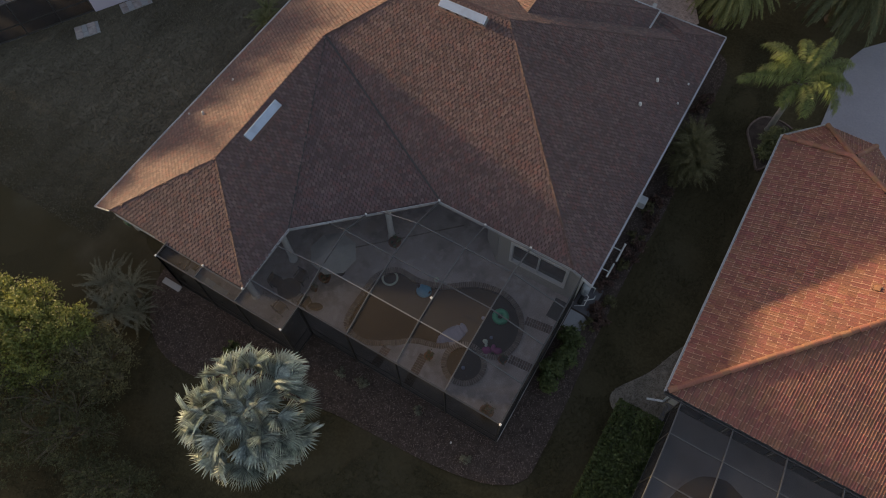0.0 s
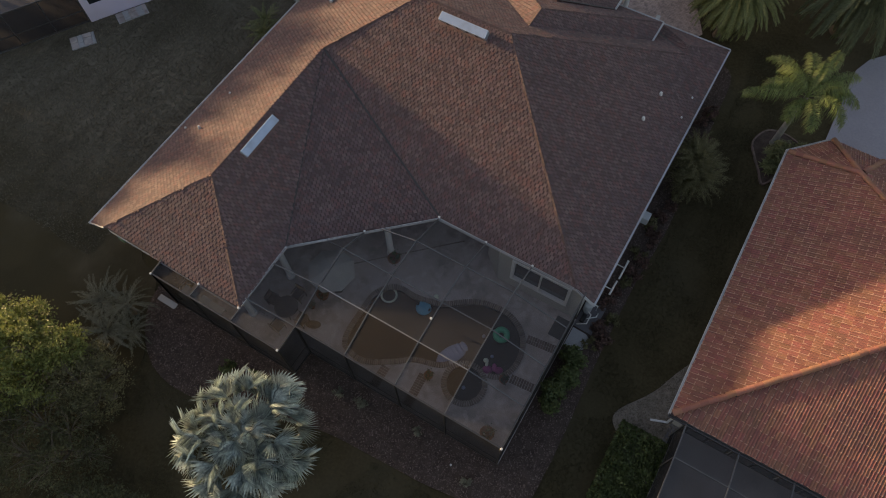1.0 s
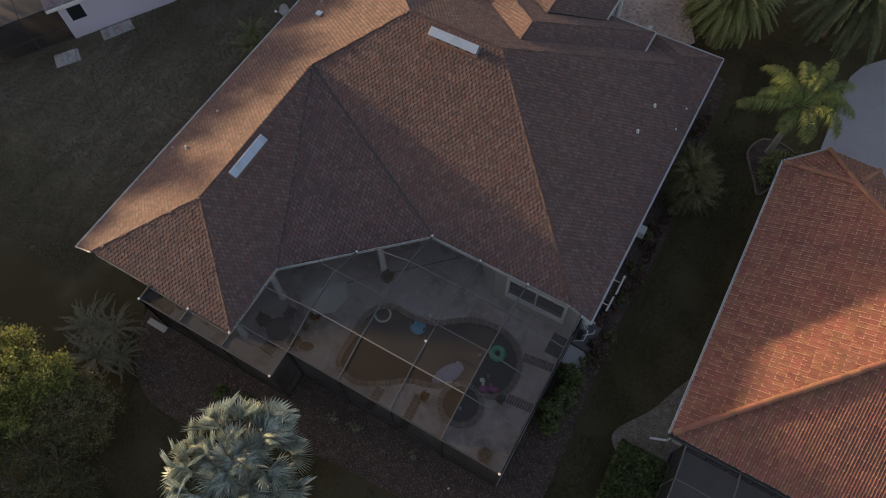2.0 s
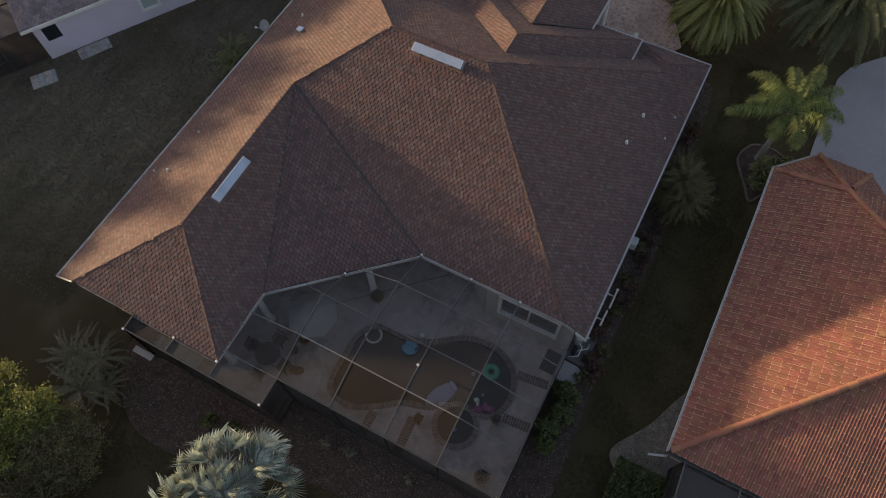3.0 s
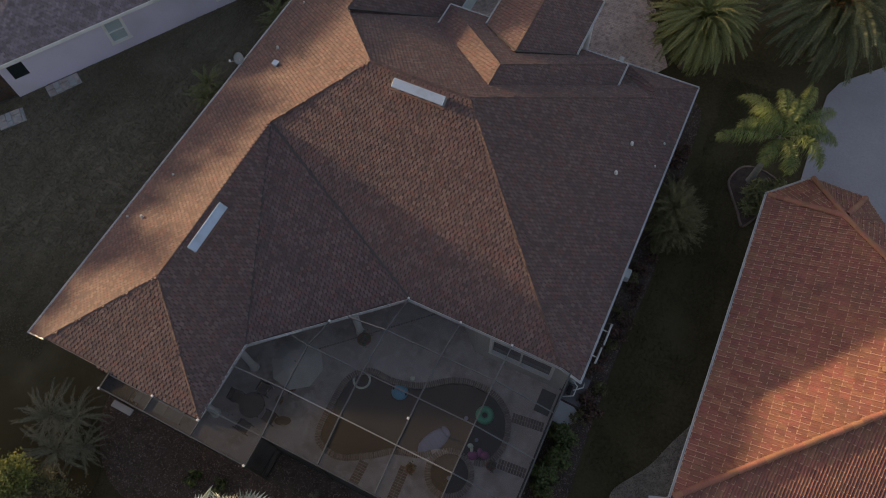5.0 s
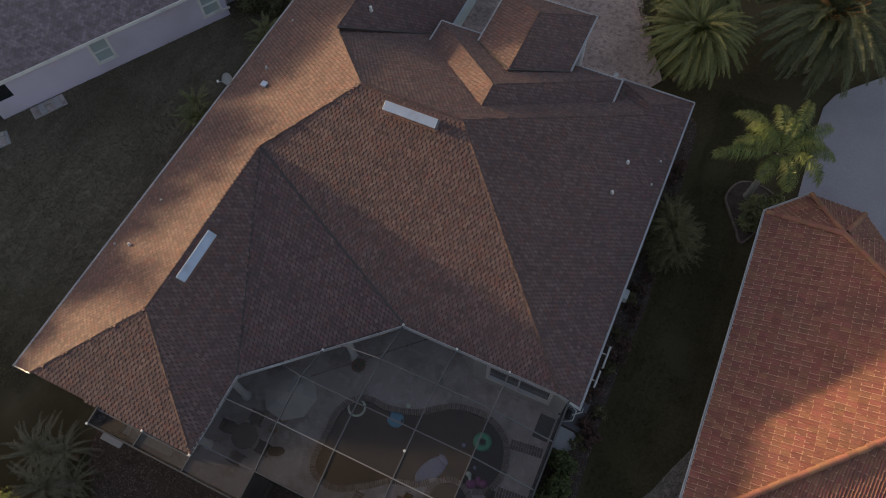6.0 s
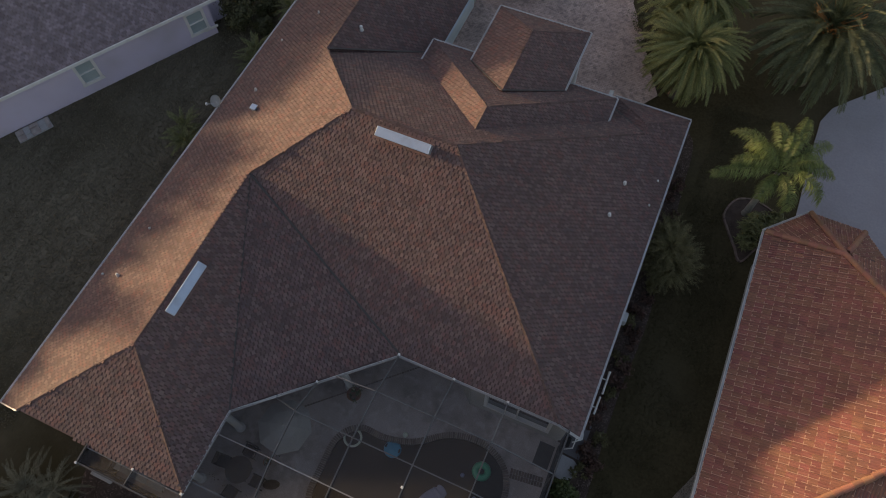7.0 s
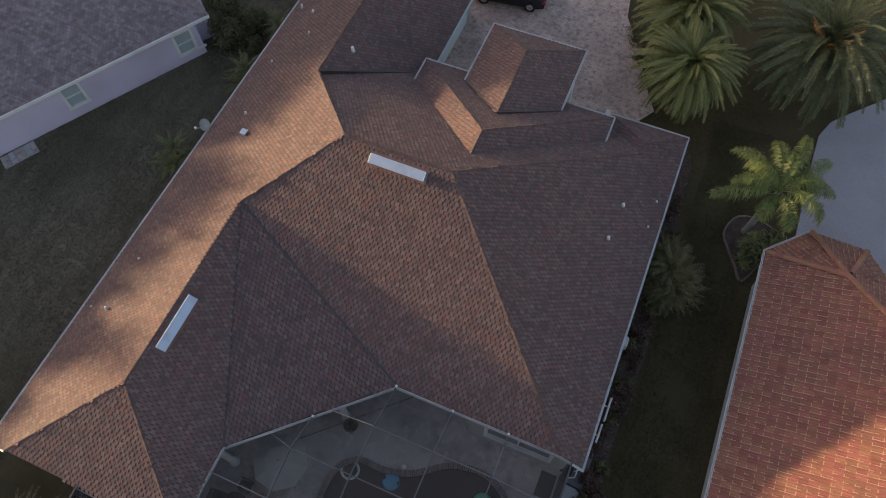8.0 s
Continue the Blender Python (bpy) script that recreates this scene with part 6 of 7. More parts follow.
for i, (x, y, s) in enumerate(((-13.6, 3.55, 0.3), (-12.5, 3.75, 0.22), (-8.7, 5.1, 0.2), (-7.6, 5.2, 0.25), (-4.8, 5.4, 0.2), (-2.0, 4.7, 0.2))):
    shrub(x, y, s * 1.2, s * 1.1, s, "small leafy plant in the mulch bed", HEDGE_LEAF if i < 2 else GREY_LEAF, 420, 0.1 if i < 2 else 0.05, 95 + i, group="small plants in the mulch")
for i, (x, y, s) in enumerate(((-4.3, 36.2, 0.7), (-4.9, 37.6, 0.8), (-3.5, 35.0, 0.5), (-5.6, 30.5, 0.45), (-4.9, 30.7, 0.35), (-6.3, 30.3, 0.35), (-3.0, 31.0, 0.4), (-2.0, 31.2, 0.35))):
    shrub(x, y, s, s, s * 0.8, "dark shrub at the front wall", DARK_LEAF, 900, 0.07, 110 + i, group="shrubs at the front wall")
for i, (x, y, s) in enumerate(((3.95, 26.9, 0.75), (4.5, 27.5, 0.6), (3.75, 26.1, 0.45))):
    shrub(x, y, s, s, s * 0.75, "spiky green shrub in the planter ring", FAN_LEAF, 1300, 0.065, 120 + i, group="shrubs in the planter ring", stretch=7.0)
for i, (x, y, s, h) in enumerate(((-26.2, 28.6, 1.0, 1.1), (-25.2, 30.2, 0.9, 0.9), (-27.2, 30.4, 1.2, 1.4), (-24.6, 28.8, 0.6, 0.5))):
    shrub(x, y, s, s, h, "large dark shrub between the houses", DARK_LEAF, 3200, 0.09, 130 + i, group="shrubs between the houses")


def hedge(x0, y0, x1, y1, h, label, n=15000):
    r = random.Random(140)
    hg = thing("hedge", (x0 + x1) / 2, (y0 + y1) / 2, 0, label, "hedge")
    part("core", boxed(x0 + 0.25, y0 + 0.25, -0.05, x1 - 0.25, y1 - 0.25, h - 0.25, bevel=0.15), DARK_LEAF, hg)
    verts, faces = [], []
    for _ in range(n):
        x, y = r.uniform(x0, x1), r.uniform(y0, y1)
        top = h * (0.9 + 0.16 * noise.noise((x * 1.6, y * 1.6, 3))) * (1 - 0.35 * max(0, 1 - min(x - x0, x1 - x, y - y0, y1 - y) / 0.35) ** 2)
        z = top - abs(r.gauss(0, 0.08))
        if r.random() < 0.25:
            z = r.uniform(0.1, top)
            x = r.choice((x0, x1)) + r.uniform(-0.06, 0.06)
        v = Vector((r.gauss(0, 1), r.gauss(0, 1), r.gauss(0, 0.7))).normalized()
        w = v.cross(Vector((r.gauss(0, 1), r.gauss(0, 1), r.gauss(0, 1)))).normalized()
        s = r.uniform(0.05, 0.11)
        k = len(verts)
        p = Vector((x, y, z))
        for e, f in ((-0.5, 0), (0, 0.4), (0.9, 0), (0, -0.4)):
            verts.append(tuple(p + v * e * s + w * f * s))
        faces.append((k, k + 1, k + 2, k + 3))
    data_part("foliage", verts, faces, HEDGE_LEAF, hg)


hedge(2.55, 4.6, 4.55, 10.25, 1.0, "clipped green hedge beside the tiled house")


# ---- loose cover on the ground ----
HOLES = ((-10.96, 6.0, -1.12, 13.6), (-17.8, 4.8, -10.9, 6.3), (-1.3, 13.15, -0.2, 14.82), (-1.3, 12.1, -0.15, 13.2))


def chips(name, outline, n, size, material, z, label, seed, holes=()):
    r = random.Random(seed)
    xs, ys = [p[0] for p in outline], [p[1] for p in outline]
    verts, faces = [], []
    while n:
        x, y = r.uniform(min(xs), max(xs)), r.uniform(min(ys), max(ys))
        if not inside(x, y, outline) or any(a < x < c and b < y < d for a, b, c, d in holes):
            n -= 0.3 if n > 0.3 else n
            continue
        n = max(0, n - 1)
        m = pose(x, y, z + r.uniform(0, 0.03), r.uniform(-35, 35), r.uniform(-35, 35), r.uniform(0, 360))
        a, b, c = size * r.uniform(0.5, 1.6), size * r.uniform(0.25, 0.6), size * r.uniform(0.12, 0.3)
        k = len(verts)
        for q in ((-a, -b, 0), (a, -b, 0), (a, b, 0), (-a, b, 0), (-a * 0.8, -b * 0.7, c), (a * 0.8, -b * 0.7, c), (a * 0.8, b * 0.7, c), (-a * 0.8, b * 0.7, c)):
            verts.append(tuple(m @ Vector(q)))
        faces += [(k + 4, k + 5, k + 6, k + 7), (k, k + 1, k + 5, k + 4), (k + 1, k + 2, k + 6, k + 5), (k + 2, k + 3, k + 7, k + 6), (k + 3, k, k + 4, k + 7)]
    ob = data_part(name, verts, faces, material, None, label, kind="stuff")
    ob["category"] = "bark chips" if material is CHIP else "gravel"


chips("bark_chips", BED_S, 46000, 0.031, CHIP, 0.03, "loose reddish-brown bark chips on the bed", 150, HOLES)
chips("gravel_stones", BED_NW, 2500, 0.04, GRAVEL, 0.035, "loose pale gravel stones", 151)


def blades(n, seed, areas, material, label):
    """Tufts of grass over the lawns that lie near the houses."""
    r = random.Random(seed)
    verts, faces = [], []
    wts = [(b[0] - a[0]) * (b[1] - a[1]) for a, b in areas]
    for _ in range(n):
        (x0, y0), (x1, y1) = r.choices(areas, wts)[0]
        x, y = r.uniform(x0, x1), r.uniform(y0, y1)
        if inside(x, y, BED_S) or inside(x, y, BED_NW):
            continue
        thick = noise.noise((x * 0.5, y * 0.5, 9))
        if material is not DRY_BLADE and thick < -0.25 + 0.3 * r.random():
            continue
        z = -0.02 if material is DRY_BLADE else -0.06 + 0.04 * noise.noise((x * 0.13, y * 0.13, 0))
        h = r.uniform(0.03, 0.09)
        for _ in range(3):
            a = r.uniform(0, 6.283)
            dx, dy = math.cos(a), math.sin(a)
            k = len(verts)
            bx, by = x + r.uniform(-0.05, 0.05), y + r.uniform(-0.05, 0.05)
            verts += [(bx - dy * 0.014, by + dx * 0.014, z), (bx + dy * 0.014, by - dx * 0.014, z), (bx + dx * h * 0.9, by + dy * h * 0.9, z + h)]
            faces.append((k, k + 1, k + 2))
    ob = data_part("grass", verts, faces, material, None, label, kind="stuff")
    ob["category"] = "grass"


blades(75000, 160, (((0.7, 4), (3.7, 34)), ((-18, -6), (0, 3.5)), ((-30, -6), (-18, 5.5))), BLADE, "short uneven lawn grass")
blades(70000, 161, (((-40, 4.5), (-23.2, 34)),), DRY_BLADE, "dry uneven lawn grass")

# ---- planter ring round the slender palm ----
RING = smooth_loop([(2.45, 27.3), (2.8, 28.3), (3.6, 28.6), (4.6, 28.3), (5.0, 27.4), (4.3, 26.0), (3.75, 25.0), (3.3, 25.7), (2.8, 26.5)], 8)
planter = thing("planter_ring", 3.6, 27.2, 0, "curved stone edging round a planting bed", "edging", kind="structure")
part("soil", prism(bmesh.new(), RING, -0.06, 0.035), MULCH, planter)
stone_data = mesh_of("stone", boxed(-0.14, -0.045, -0.04, 0.14, 0.045, 0.10, bevel=0.012), EDGING)
EDGE = []
carry = 0.0
for i in range(len(RING)):
    p, q = Vector(RING[i]), Vector(RING[(i + 1) % len(RING)])
    d = q - p
    t = carry
    while t < d.length:
        c = p + d.normalized() * t
        EDGE.append((pose(c.x, c.y, rng.uniform(-0.01, 0.01), 0, 0, math.degrees(math.atan2(d.y, d.x))), planter))
        t += 0.29
    carry = t - d.length

# ---- house to the north-west ----
BO, BU = Vector((-34.29, 16.09)), Vector((0.519, 0.855)).normalized()
BN = Vector((-BU.y, BU.x))                      # into the house
BM = Matrix(((BU.x, BN.x, 0, BO.x), (BU.y, BN.y, 0, BO.y), (0, 0, 1, 0), (0, 0, 0, 1)))


def bp(s, d, z=0.0):
    return BM @ Vector((s, d, z))


blue_house = thing("grey_house", bp(6, 5).x, bp(6, 5).y, 0, "pale lavender-grey stucco house with a grey shingle roof", "house")
WINS = [(0.42, 1.24, 1.13, 2.06), (5.84, 6.76, 0.76, 2.16), (12.22, 13.16, 0.62, 2.0)]
cuts = [0.0] + [v for a, b, _, _ in WINS for v in (a, b)] + [13.6]
for s0, s1 in zip(cuts[::2], cuts[1::2]):
    part("wall", boxed(s0, 0, -0.05, s1, 0.2, 2.7, m=BM), STUCCO, blue_house)
for a, b, z0, z1 in WINS:
    part("wall", boxed(a, 0, -0.05, b, 0.2, z0, m=BM), STUCCO, blue_house)
    part("wall", boxed(a, 0, z1, b, 0.2, 2.7, m=BM), STUCCO, blue_house)
    w = part("window", boxed(a, 0.04, z0, b, 0.06, z1, m=BM), PALE_PANE if a > 1 else GLASS, blue_house, "sash window with a white surround")
    if a > 1:
        for x0, x1, y0, y1 in ((a - 0.16, b + 0.16, z0 - 0.14, z0 + 0.03), (a - 0.12, b + 0.12, z1 - 0.02, z1 + 0.12), (a - 0.12, a + 0.04, z0, z1), (b - 0.04, b + 0.12, z0, z1), (a, b, (z0 + z1) / 2 - 0.02, (z0 + z1) / 2 + 0.02)):
            part("window_frame", boxed(x0, -0.05, y0, x1, 0.09, y1, m=BM, bevel=0.006), WHITE, w)
part("wall", boxed(0, 0.2, -0.05, 0.2, 12, 2.7, m=BM), STUCCO, blue_house)
part("wall", boxed(13.4, 0.2, -0.05, 13.6, 12, 2.7, m=BM), STUCCO, blue_house)
part("wall", boxed(0.2, 11.8, -0.05, 13.4, 12, 2.7, m=BM), STUCCO, blue_house)
part("wall", boxed(13.6, 0.9, -0.05, 14.6, 1.1, 2.7, m=BM), STUCCO, blue_house)
part("trim", boxed(12.95, -0.06, 0.45, 13.72, 0.02, 0.58, m=BM), WHITE, blue_house, "white band at the corner")
EAVE = 2.68
bmr = bmesh.new()
BK = 0.42
corners = [bp(-0.5, -0.47), bp(14.4, -0.47), bp(14.4, 12.5), bp(-0.5, 12.5)]
r1, r2 = bp(5.98, 6.0), bp(7.92, 6.0)
faces2 = []
for tri in ((corners[0], corners[1], r2, r1), (corners[1], corners[2], r2), (corners[2], corners[3], r1, r2), (corners[3], corners[0], r1)):
    pts = [(v.x, v.y, EAVE if v in corners else EAVE + BK * 6.475) for v in tri]
    pl = plane_of(pts[0], pts[1], pts[2])
    poly = [(q[0], q[1]) for q in pts]
    slab_face(bmr, pl, poly, 0.12)
    faces2.append((pl, poly))
brf = part("roof", bmr, UNDERLAY, blue_house, "grey shingle hip roof")
for pl, poly in faces2[:2] + faces2[3:]:
    shingles("shingles", pl, poly, brf, SLATE_ROOF, 0.15, 0.22, 0.012, gap=0.05)
for a, b in ((corners[0], r1), (corners[1], r2), (r1, r2)):
    za = EAVE if a in corners else EAVE + BK * 6.475
    caps("ridge_caps", (a.x, a.y, za), (b.x, b.y, EAVE + BK * 6.475), brf, SLATE_ROOF)
part("fascia", boxed(-0.5, -0.50, 2.51, 14.4, -0.46, 2.70, m=BM), WHITE, blue_house, "white fascia board")
part("soffit", boxed(-0.5, -0.46, 2.52, 14.4, 0.0, 2.54, m=BM), WHITE, blue_house)

ncage = thing("screen_enclosure", bp(-4, 3).x, bp(-4, 3).y, 0, "dark screened patio at the end of the grey house", "screen enclosure")
part("deck", boxed(-8, 0.1, -0.06, -0.05, 7, 0.05, m=BM), PATIO, ncage)
for s in (-8, -6, -4, -2, -0.06):
    part("post", bar(bmesh.new(), bp(s, 0.05, 0), bp(s, 0.05, 2.4), 0.06, 0.06), BRONZE, ncage)
    part("beam", bar(bmesh.new(), bp(s, 0.05, 2.4), bp(s, 7, 2.7), 0.06, 0.1), BRONZE, ncage)
for z in (0.12, 0.9, 2.4):
    part("rail", bar(bmesh.new(), bp(-8, 0.05, z), bp(-0.06, 0.05, z), 0.05, 0.07), BRONZE, ncage)
for d in (2.4, 4.7, 7):
    part("beam", bar(bmesh.new(), bp(-8, d, 2.4 + 0.3 * d / 7), bp(-0.06, d, 2.4 + 0.3 * d / 7), 0.05, 0.08), BRONZE, ncage)
for s0, s1 in ((-8, -6), (-6, -4), (-4, -2), (-2, -0.06)):
    bm = bmesh.new()
    bm.faces.new([bm.verts.new(bp(*q)) for q in ((s0, 0.05, 0.1), (s1, 0.05, 0.1), (s1, 0.05, 2.4), (s0, 0.05, 2.4))])
    part("screen", bm, SCREEN_SIDE, ncage)
    bm = bmesh.new()
    bm.faces.new([bm.verts.new(bp(*q)) for q in ((s0, 0.05, 2.4), (s1, 0.05, 2.4), (s1, 7, 2.7), (s0, 7, 2.7))])
    part("screen", bm, SCREEN, ncage)

# paver pads on the lawn
for cx, cy, ang, lx, ly in ((-32.62, 17.8, 60, 1.85, 0.85), (-33.65, 14.72, 55, 1.4, 1.0)):
    pad = thing("paver_pad", cx, cy, 0, "small pad of mixed pale pavers on the lawn", "paver pad", "paver pads")
    m = pose(cx, cy, 0, 0, 0, ang)
    part("base", boxed(-lx / 2, -ly / 2, -0.07, lx / 2, ly / 2, 0.02, m=m), CONCRETE, pad)
    k = 0
    x = -lx / 2 + 0.02
    while x < lx / 2 - 0.1:
        w = (0.42, 0.3, 0.5, 0.36)[k % 4]
        w = min(w, lx / 2 - 0.02 - x)
        split = (0.5, 0.35, 0.65)[k % 3]
        for y0, y1 in ((-ly / 2 + 0.02, -ly / 2 + ly * split - 0.015), (-ly / 2 + ly * split + 0.015, ly / 2 - 0.02)):
            part("paver", boxed(x + 0.01, y0, 0.02, x + w - 0.02, y1, 0.05 + 0.02 * ((k + (y0 > -0.1)) % 2), m=m, bevel=0.01), CONCRETE if k % 2 else DECK, pad)
        x += w
        k += 1

# ---- screened patio of the tiled house ----
tc = thing("screen_enclosure", 8.5, 7, 0, "screened patio behind the tiled house", "screen enclosure")
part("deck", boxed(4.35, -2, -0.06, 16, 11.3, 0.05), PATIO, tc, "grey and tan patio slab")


def tcz(y):
    return float(np.interp(y, [2.0, 7.3, 9.1, 10.7], [3.1, 3.0, 2.8, 2.4]))


TX, TY = [4.55, 6.72, 8.9, 11.1, 13.2], [10.8, 9.2, 7.3, 5.2, 2.0]
for x in TX:
    for y0, y1 in zip(TY, TY[1:]):
        part("beam", bar(bmesh.new(), (x, y0, tcz(y0)), (x, y1, tcz(y1)), 0.04, 0.1), PALE_ALU, tc)
for y in TY[1:]:
    part("beam", bar(bmesh.new(), (4.55, y, tcz(y) + 0.004), (13.2, y, tcz(y) + 0.004), 0.04, 0.07), PALE_ALU, tc)
for x0, x1 in zip(TX, TX[1:]):
    for y0, y1 in zip(TY, TY[1:]):
        bm = bmesh.new()
        bm.faces.new([bm.verts.new(q) for q in ((x0, y0, tcz(y0)), (x1, y0, tcz(y0)), (x1, y1, tcz(y1)), (x0, y1, tcz(y1)))])
        part("screen", bm, SCREEN, tc)
for y0, y1 in zip(TY, TY[1:]):
    part("post", bar(bmesh.new(), (4.55, y0, 0.05), (4.55, y0, tcz(y0)), 0.05, 0.08), BRONZE, tc)
    part("rail", bar(bmesh.new(), (4.55, y0, 0.95), (4.55, y1, 0.95), 0.04, 0.05), BRONZE, tc)
    bm = bmesh.new()
    bm.faces.new([bm.verts.new(q) for q in ((4.55, y0, 0.05), (4.55, y1, 0.05), (4.55, y1, tcz(y1)), (4.55, y0, tcz(y0)))])
    part("screen", bm, SCREEN_SIDE, tc)
# doors are not seen; dark glass added so the wall under the eave darkens
for x0 in (4.9, 6.9, 8.9, 10.9, 12.9):
    sd = part("sliding_door", boxed(x0 + 0.08, 11.26, 0.12, x0 + 1.84, 11.29, 2.06), GLASS, tiled_house, "glass sliding door added to darken the wall under the eave")
    for xa, xb, za, zb in ((x0, x0 + 1.92, 0.04, 0.12), (x0, x0 + 1.92, 2.06, 2.14), (x0, x0 + 0.08, 0.12, 2.06), (x0 + 1.84, x0 + 1.92, 0.12, 2.06), (x0 + 0.93, x0 + 0.99, 0.12, 2.06)):
        part("door_frame", boxed(xa, 11.24, za, xb, 11.30, zb), DARK_ALU, sd)
patio_pool = thing("plunge_pool", 7.6, 7.2, 0.05, "dark water of a pool set in the screened patio", "pool")
EDGE_LINE = smooth_loop([(6.6, 9.0), (7.6, 9.5), (8.2, 9.4), (8.9, 9.0), (9.3, 8.0), (8.8, 6.0), (7.0, 4.5), (5.9, 5.5), (5.9, 7.5)], 6)
part("water", prism(bmesh.new(), EDGE_LINE, 0.04, 0.06), WATER, patio_pool, "dark still water")
rim_bm = bmesh.new()
for p, q in zip(EDGE_LINE, EDGE_LINE[1:] + EDGE_LINE[:1]):
    bar(rim_bm, (p[0], p[1], 0.065), (q[0], q[1], 0.065), 0.12, 0.04)
part("coping", rim_bm, PATIO, patio_pool, "grey concrete coping")
dsp = thing("downspout", 3.95, 10.75, 0, "white downspout at the corner of the tiled house", "downspout")
part("pipe", bar(bmesh.new(), (4.22, 11.25, 0.05), (4.22, 11.25, 2.2), 0.08, 0.06), WHITE, dsp)
part("elbow", bar(bmesh.new(), (4.22, 11.25, 2.2), (3.86, 10.85, 2.42), 0.08, 0.06), WHITE, dsp)
part("outlet", bar(bmesh.new(), (4.22, 11.25, 0.08), (3.55, 11.0, 0.05), 0.09, 0.06), WHITE, dsp)

# ---- pool equipment and fittings on the east side ----
eq = tagged(part("equipment_pad", prism(bmesh.new(), [(-1.2, 13.25), (-0.28, 13.2), (-0.22, 14.75), (-1.2, 14.8)], -0.06, 0.05), PATIO, None), "concrete slab for the pool equipment", "slab", kind="structure")
stp = tagged(part("step_slab", prism(bmesh.new(), [(-1.16, 12.2), (-0.55, 12.15), (-0.22, 12.5), (-0.2, 12.95), (-0.5, 13.12), (-1.16, 13.15)], -0.06, 0.055), CONCRETE, None), "pale concrete step at the screen door", "slab", kind="structure")
pump = thing("pool_pump", -0.9, 13.9, 0.05, "dark pool pump and filter with white pipes", "pool pump")
part("filter", tube(bmesh.new(), [(-0.98, 14.25, 0.05), (-0.98, 14.25, 0.7), (-0.98, 14.25, 0.8)], [0.2, 0.2, 0.1], 14), UNIT_GREY, pump, smooth=False)
part("motor", tube(bmesh.new(), [(-0.95, 13.5, 0.22), (-0.95, 13.9, 0.22)], [0.1, 0.1], 12), RUBBER, pump)
for pts in (((-0.98, 14.05, 0.5), (-0.7, 13.9, 0.5), (-0.7, 13.5, 0.3), (-1.1, 13.3, 0.2)), ((-0.6, 14.4, 0.1), (-0.6, 14.4, 0.6), (-0.9, 14.4, 0.6)), ((-0.45, 14.3, 0.1), (-0.45, 14.0, 0.35), (-0.8, 13.7, 0.35))):
    part("pipe", tube(bmesh.new(), pts, [0.028] * len(pts), 8), GREY_PVC, pump, "white plastic pipe", smooth=True)
ub = thing("meter_box", -1.1, 19.7, 0.9, "pale grey utility box on the side wall", "utility box")
part("box", boxed(-1.25, 19.35, 0.72, -0.40, 19.82, 1.18, bevel=0.02), UNIT_GREY, ub)
part("lid", boxed(-0.42, 19.38, 0.78, -0.38, 19.79, 1.12, bevel=0.008), UNIT_GREY, ub)
part("conduit", bar(bmesh.new(), (-1.2, 19.72, 0.0), (-1.2, 19.72, 0.8), 0.05, 0.05), UNIT_GREY, ub)
rack = thing("pipe_rack", -0.45, 16, 1.0, "white plastic pipes hung on the side wall", "pipe rack")
part("pipe", tube(bmesh.new(), [(-0.34, 15.95, 1.0), (-0.34, 16.85, 1.0), (-0.34, 17.0, 1.05)], [0.045, 0.045, 0.06], 8), GREY_PVC, rack)
part("pipe", tube(bmesh.new(), [(-0.40, 15.0, 1.0), (-0.38, 15.8, 1.0)], [0.045, 0.045], 8), GREY_PVC, rack)
for y in (15.3, 16.6):
    part("bracket", bar(bmesh.new(), (-1.26, y, 0.98), (-0.34, y, 0.98), 0.04, 0.04), GREY_PVC, rack)
tagged(part("sprinkler_head", tube(bmesh.new(), [(-2.88, 4.97, 0.0), (-2.88, 4.97, 0.18), (-2.88, 4.97, 0.2)], [0.03, 0.03, 0.05], 8), GREY_PVC, None), "white sprinkler riser in the mulch", "sprinkler")
vb = thing("hose_reel", -21.25, 5.62, 1.5, "small green hose box under the eave", "hose box")
part("case", boxed(-0.16, -0.12, -0.16, 0.16, 0.12, 0.16, m=pose(-21.25, 5.78, 1.62), bevel=0.03), surface("green_plastic", (0.10, 0.17, 0.09), (0.14, 0.22, 0.12), 4, 30, 0.5, 0.05), vb)
part("bracket", boxed(-0.03, 0.1, -0.05, 0.03, 0.34, 0.05, m=pose(-21.25, 5.78, 1.62)), GUTTER, vb)
tagged(part("stepping_stone", boxed(-18.75, 4.45, -0.02, -17.7, 4.75, 0.08, bevel=0.02), CONCRETE, None), "pale concrete slab at the screen's corner", "slab")
part("fascia", boxed(-20.95, 5.50, 2.92, -17.78, 5.54, 3.27), GUTTER, house, "pale fascia board under the eave")


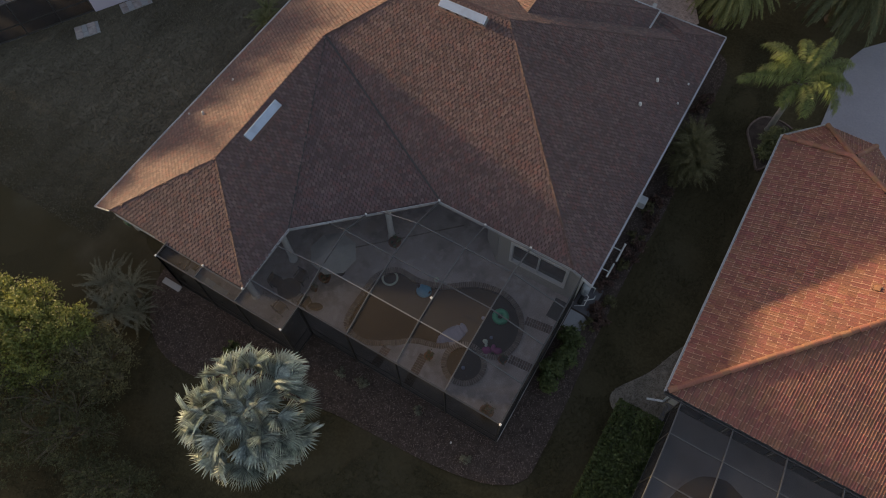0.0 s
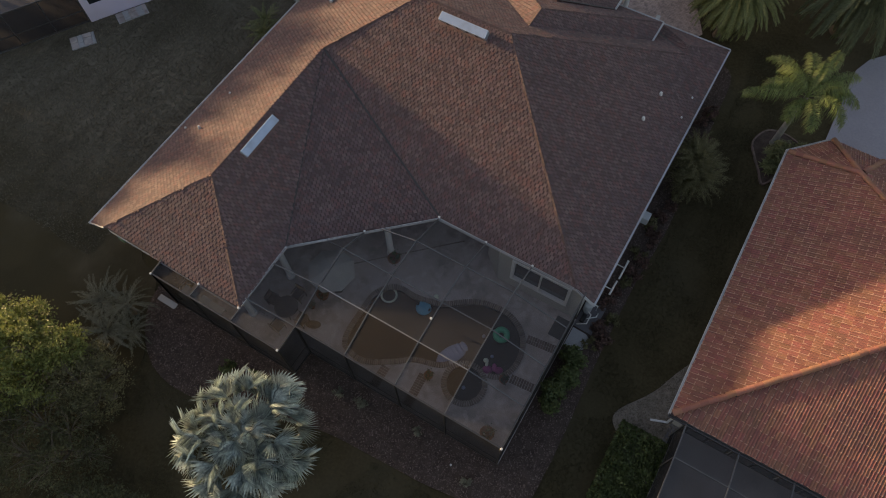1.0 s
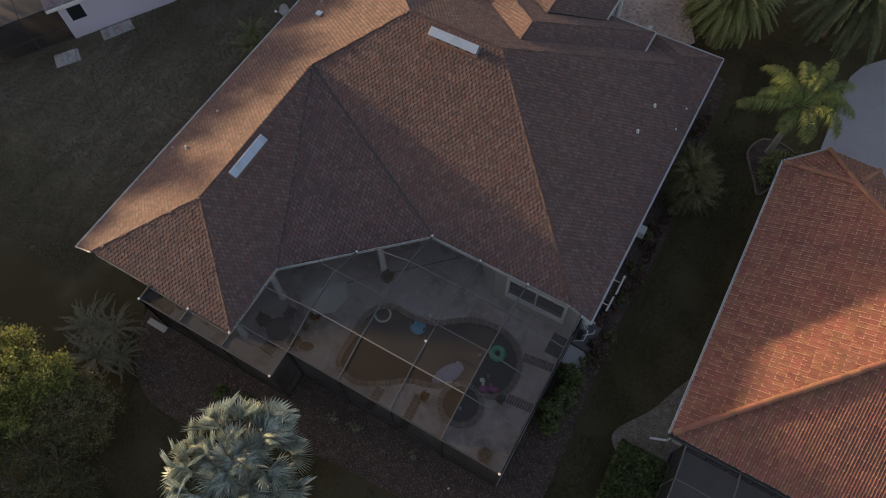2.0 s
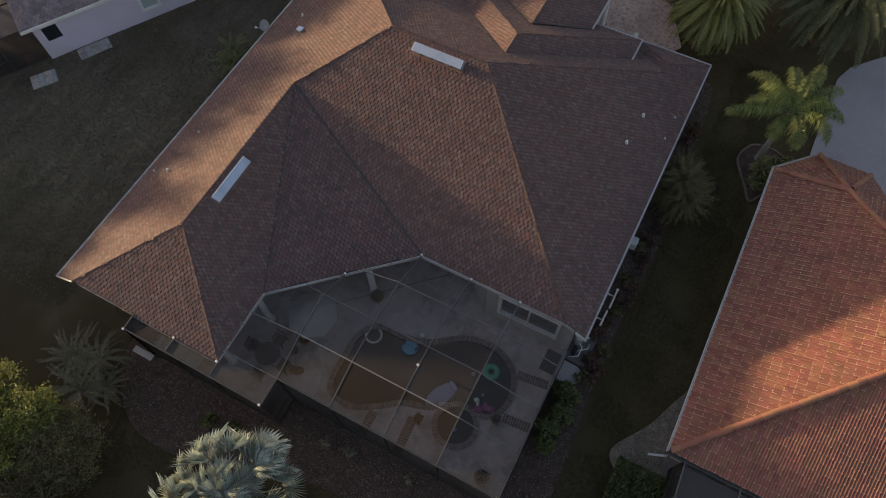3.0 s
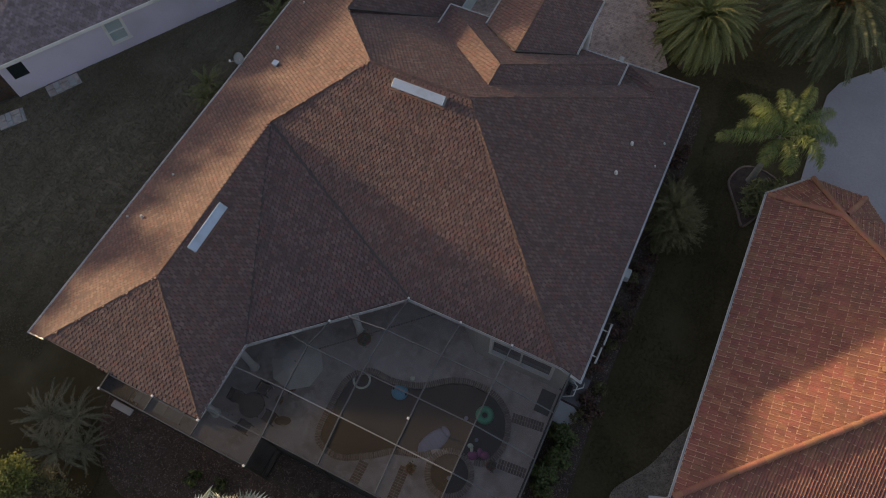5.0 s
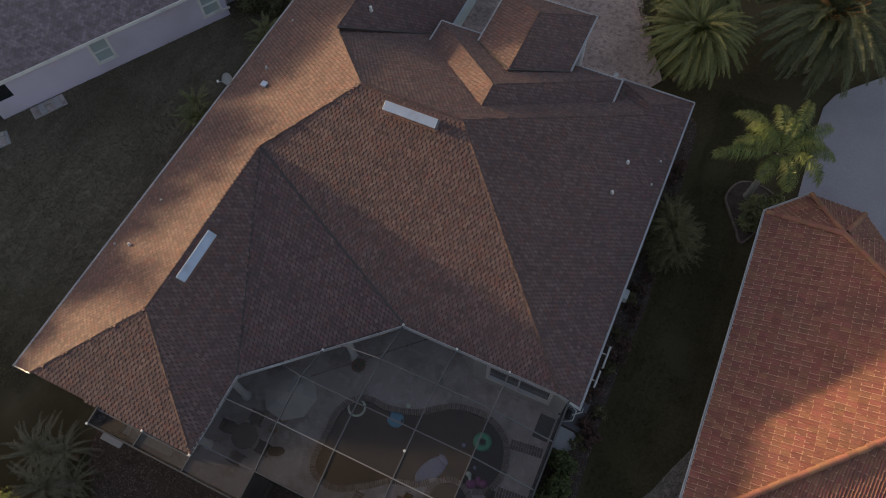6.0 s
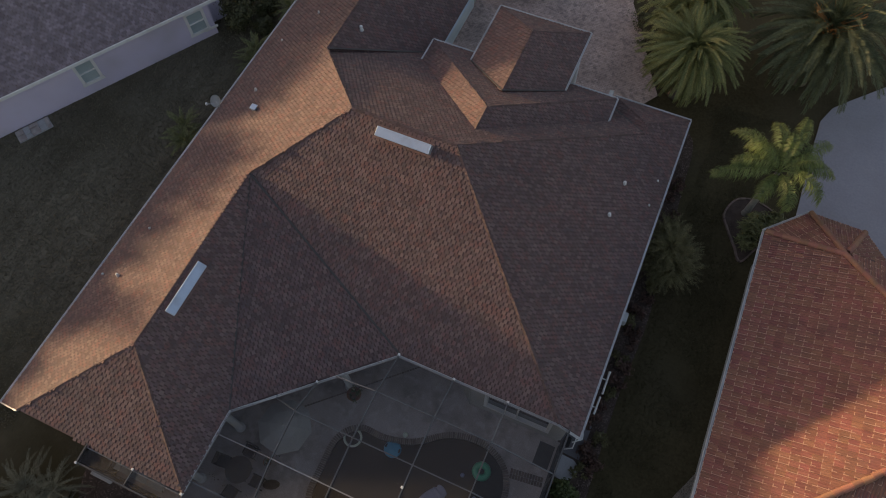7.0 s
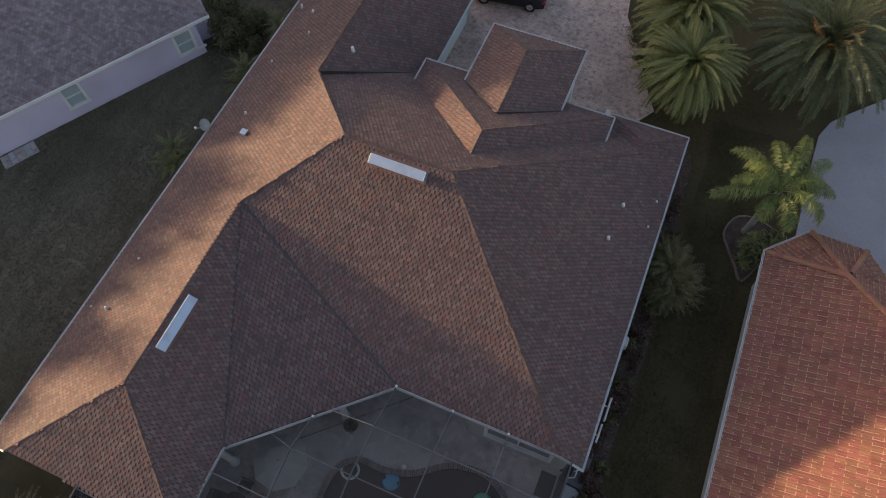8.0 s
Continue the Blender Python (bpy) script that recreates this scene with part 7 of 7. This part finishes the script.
# ---- car on the driveway ----
def car(x, y, turn):
    c = thing("car", x, y, 0.02, "dark parked sedan on the brick driveway", "car", turn=turn)
    m = pose(x, y, 0.02, 0, 0, turn)
    bm = bmesh.new()
    prof = [(-2.25, 0.35), (-2.3, 0.6), (-2.2, 0.82), (-1.2, 0.92), (-0.55, 1.34), (0.75, 1.40), (1.5, 1.02), (2.12, 0.95), (2.25, 0.7), (2.2, 0.35), (1.75, 0.25), (-1.8, 0.25)]
    rows = []
    for yy, inset in ((-0.88, 0.0), (-0.8, 0.03), (0.8, 0.03), (0.88, 0.0)):
        side = abs(yy) > 0.85
        row = []
        for px, pz in prof:
            w = yy * (0.78 if pz > 1.2 else 1.0)
            row.append(bm.verts.new(m @ Vector((px * (0.985 if side else 1), w, pz - (0.05 if side and pz > 0.6 else 0)))))
        rows.append(row)
    for a, b in zip(rows, rows[1:]):
        for i in range(len(prof)):
            j = (i + 1) % len(prof)
            bm.faces.new((a[i], a[j], b[j], b[i]))
    bm.faces.new(rows[0][::-1])
    bm.faces.new(rows[-1])
    part("body", bm, CARPAINT, c)
    for s in (-1, 1):
        for wx in (-1.38, 1.38):
            w = part("wheel", tube(bmesh.new(), [m @ Vector((wx, s * 0.72, 0.32)), m @ Vector((wx, s * 0.92, 0.32))], [0.33, 0.33], 20), RUBBER, c)
            part("rim", tube(bmesh.new(), [m @ Vector((wx, s * 0.90, 0.32)), m @ Vector((wx, s * 0.935, 0.32))], [0.22, 0.19], 14), CHROME, w)
        part("tail_light", boxed(2.05, s * 0.82 - 0.1, 0.68, 2.25, s * 0.82 + 0.08, 0.84, m=m, bevel=0.02), REDLAMP, c, "red tail light")
        part("side_window", boxed(-0.75, s * 0.80 - 0.012, 0.98, 1.0, s * 0.80 + 0.012, 1.28, m=m @ pose(0, -s * 0.06, 0.02, -s * 12), bevel=0.005), GLASS, c)
    part("rear_window", boxed(-0.02, -0.58, -0.24, 0.02, 0.58, 0.24, m=m @ pose(1.14, 0, 1.235, 0, -62, 0)), GLASS, c)
    part("windscreen", boxed(-0.02, -0.6, -0.32, 0.02, 0.6, 0.32, m=m @ pose(-0.89, 0, 1.15, 0, 57, 0)), GLASS, c)
    return c


car(-12.74, 38.22, 8)

# ---- trees west of the lots, which the low sun comes through ----
for i, (x, y, h, a, n) in enumerate(((-52, -8.9, 8.8, 2.6, 5000), (-52, -5.5, 8.6, 2.2, 5000), (-51, -2.2, 6.2, 2.0, 3600), (-52, 0.8, 6.0, 2.0, 3800), (-51, 3.7, 6.4, 1.8, 3400), (-52, 6.3, 6.3, 1.8, 3200), (-51, 8.8, 8.8, 1.6, 2300),
                                      (-52, 11.2, 7.0, 1.7, 2300), (-53, 14.0, 8.8, 2.0, 2300), (-51, 17.0, 9.1, 2.0, 2300), (-52, 20.3, 8.3, 2.5, 3600), (-52, 23.6, 9.4, 2.4, 5500), (-54, 26.5, 11.6, 2.8, 7500), (-54, 30.1, 12.4, 3.0, 8500), (-54, 34.1, 12.4, 3.0, 8500), (-54, 38.6, 12.4, 3.0, 8500))):
    tree("street_tree", x, y, h, (a, a * 1.1, h * 0.46), "distant leafy tree beyond the lots", DARK_LEAF, n, 0.42, 200 + i)

# ---- single pieces: coping and band bricks, edging stones, roof tiles ----
for m, parent in BRICKS:
    piece("brick", brick_data, m, parent)
for m, parent in BAND:
    piece("brick", band_data if parent is band else joint_data, m, parent)
for m, parent in EDGE:
    piece("stone", stone_data, m, parent)
cap_data = {mt: cap_mesh(mt) for mt in (CAP, SLATE_ROOF)}
for m, parent, mt in CAPS:
    piece("ridge_cap", cap_data[mt], m, parent)
barrel_data = barrel_mesh()
for m, parent in BARRELS:
    piece("ridge_tile", barrel_data, m, parent)
tv, tf = tile_mesh()
tile_data = bpy.data.meshes.new("tile")
tile_data.from_pydata(tv, [], tf)
tile_data.materials.append(TILE_PIECE)
tile_data.materials.append(TILE_PALE)
variants = []
for _ in range(9):
    me = tile_data.copy()
    for j in pale_faces(rng):
        me.polygons[j].material_index = 1
    variants.append(me)
for m, parent in PIECES:
    piece("tile", rng.choice(variants), m, parent)
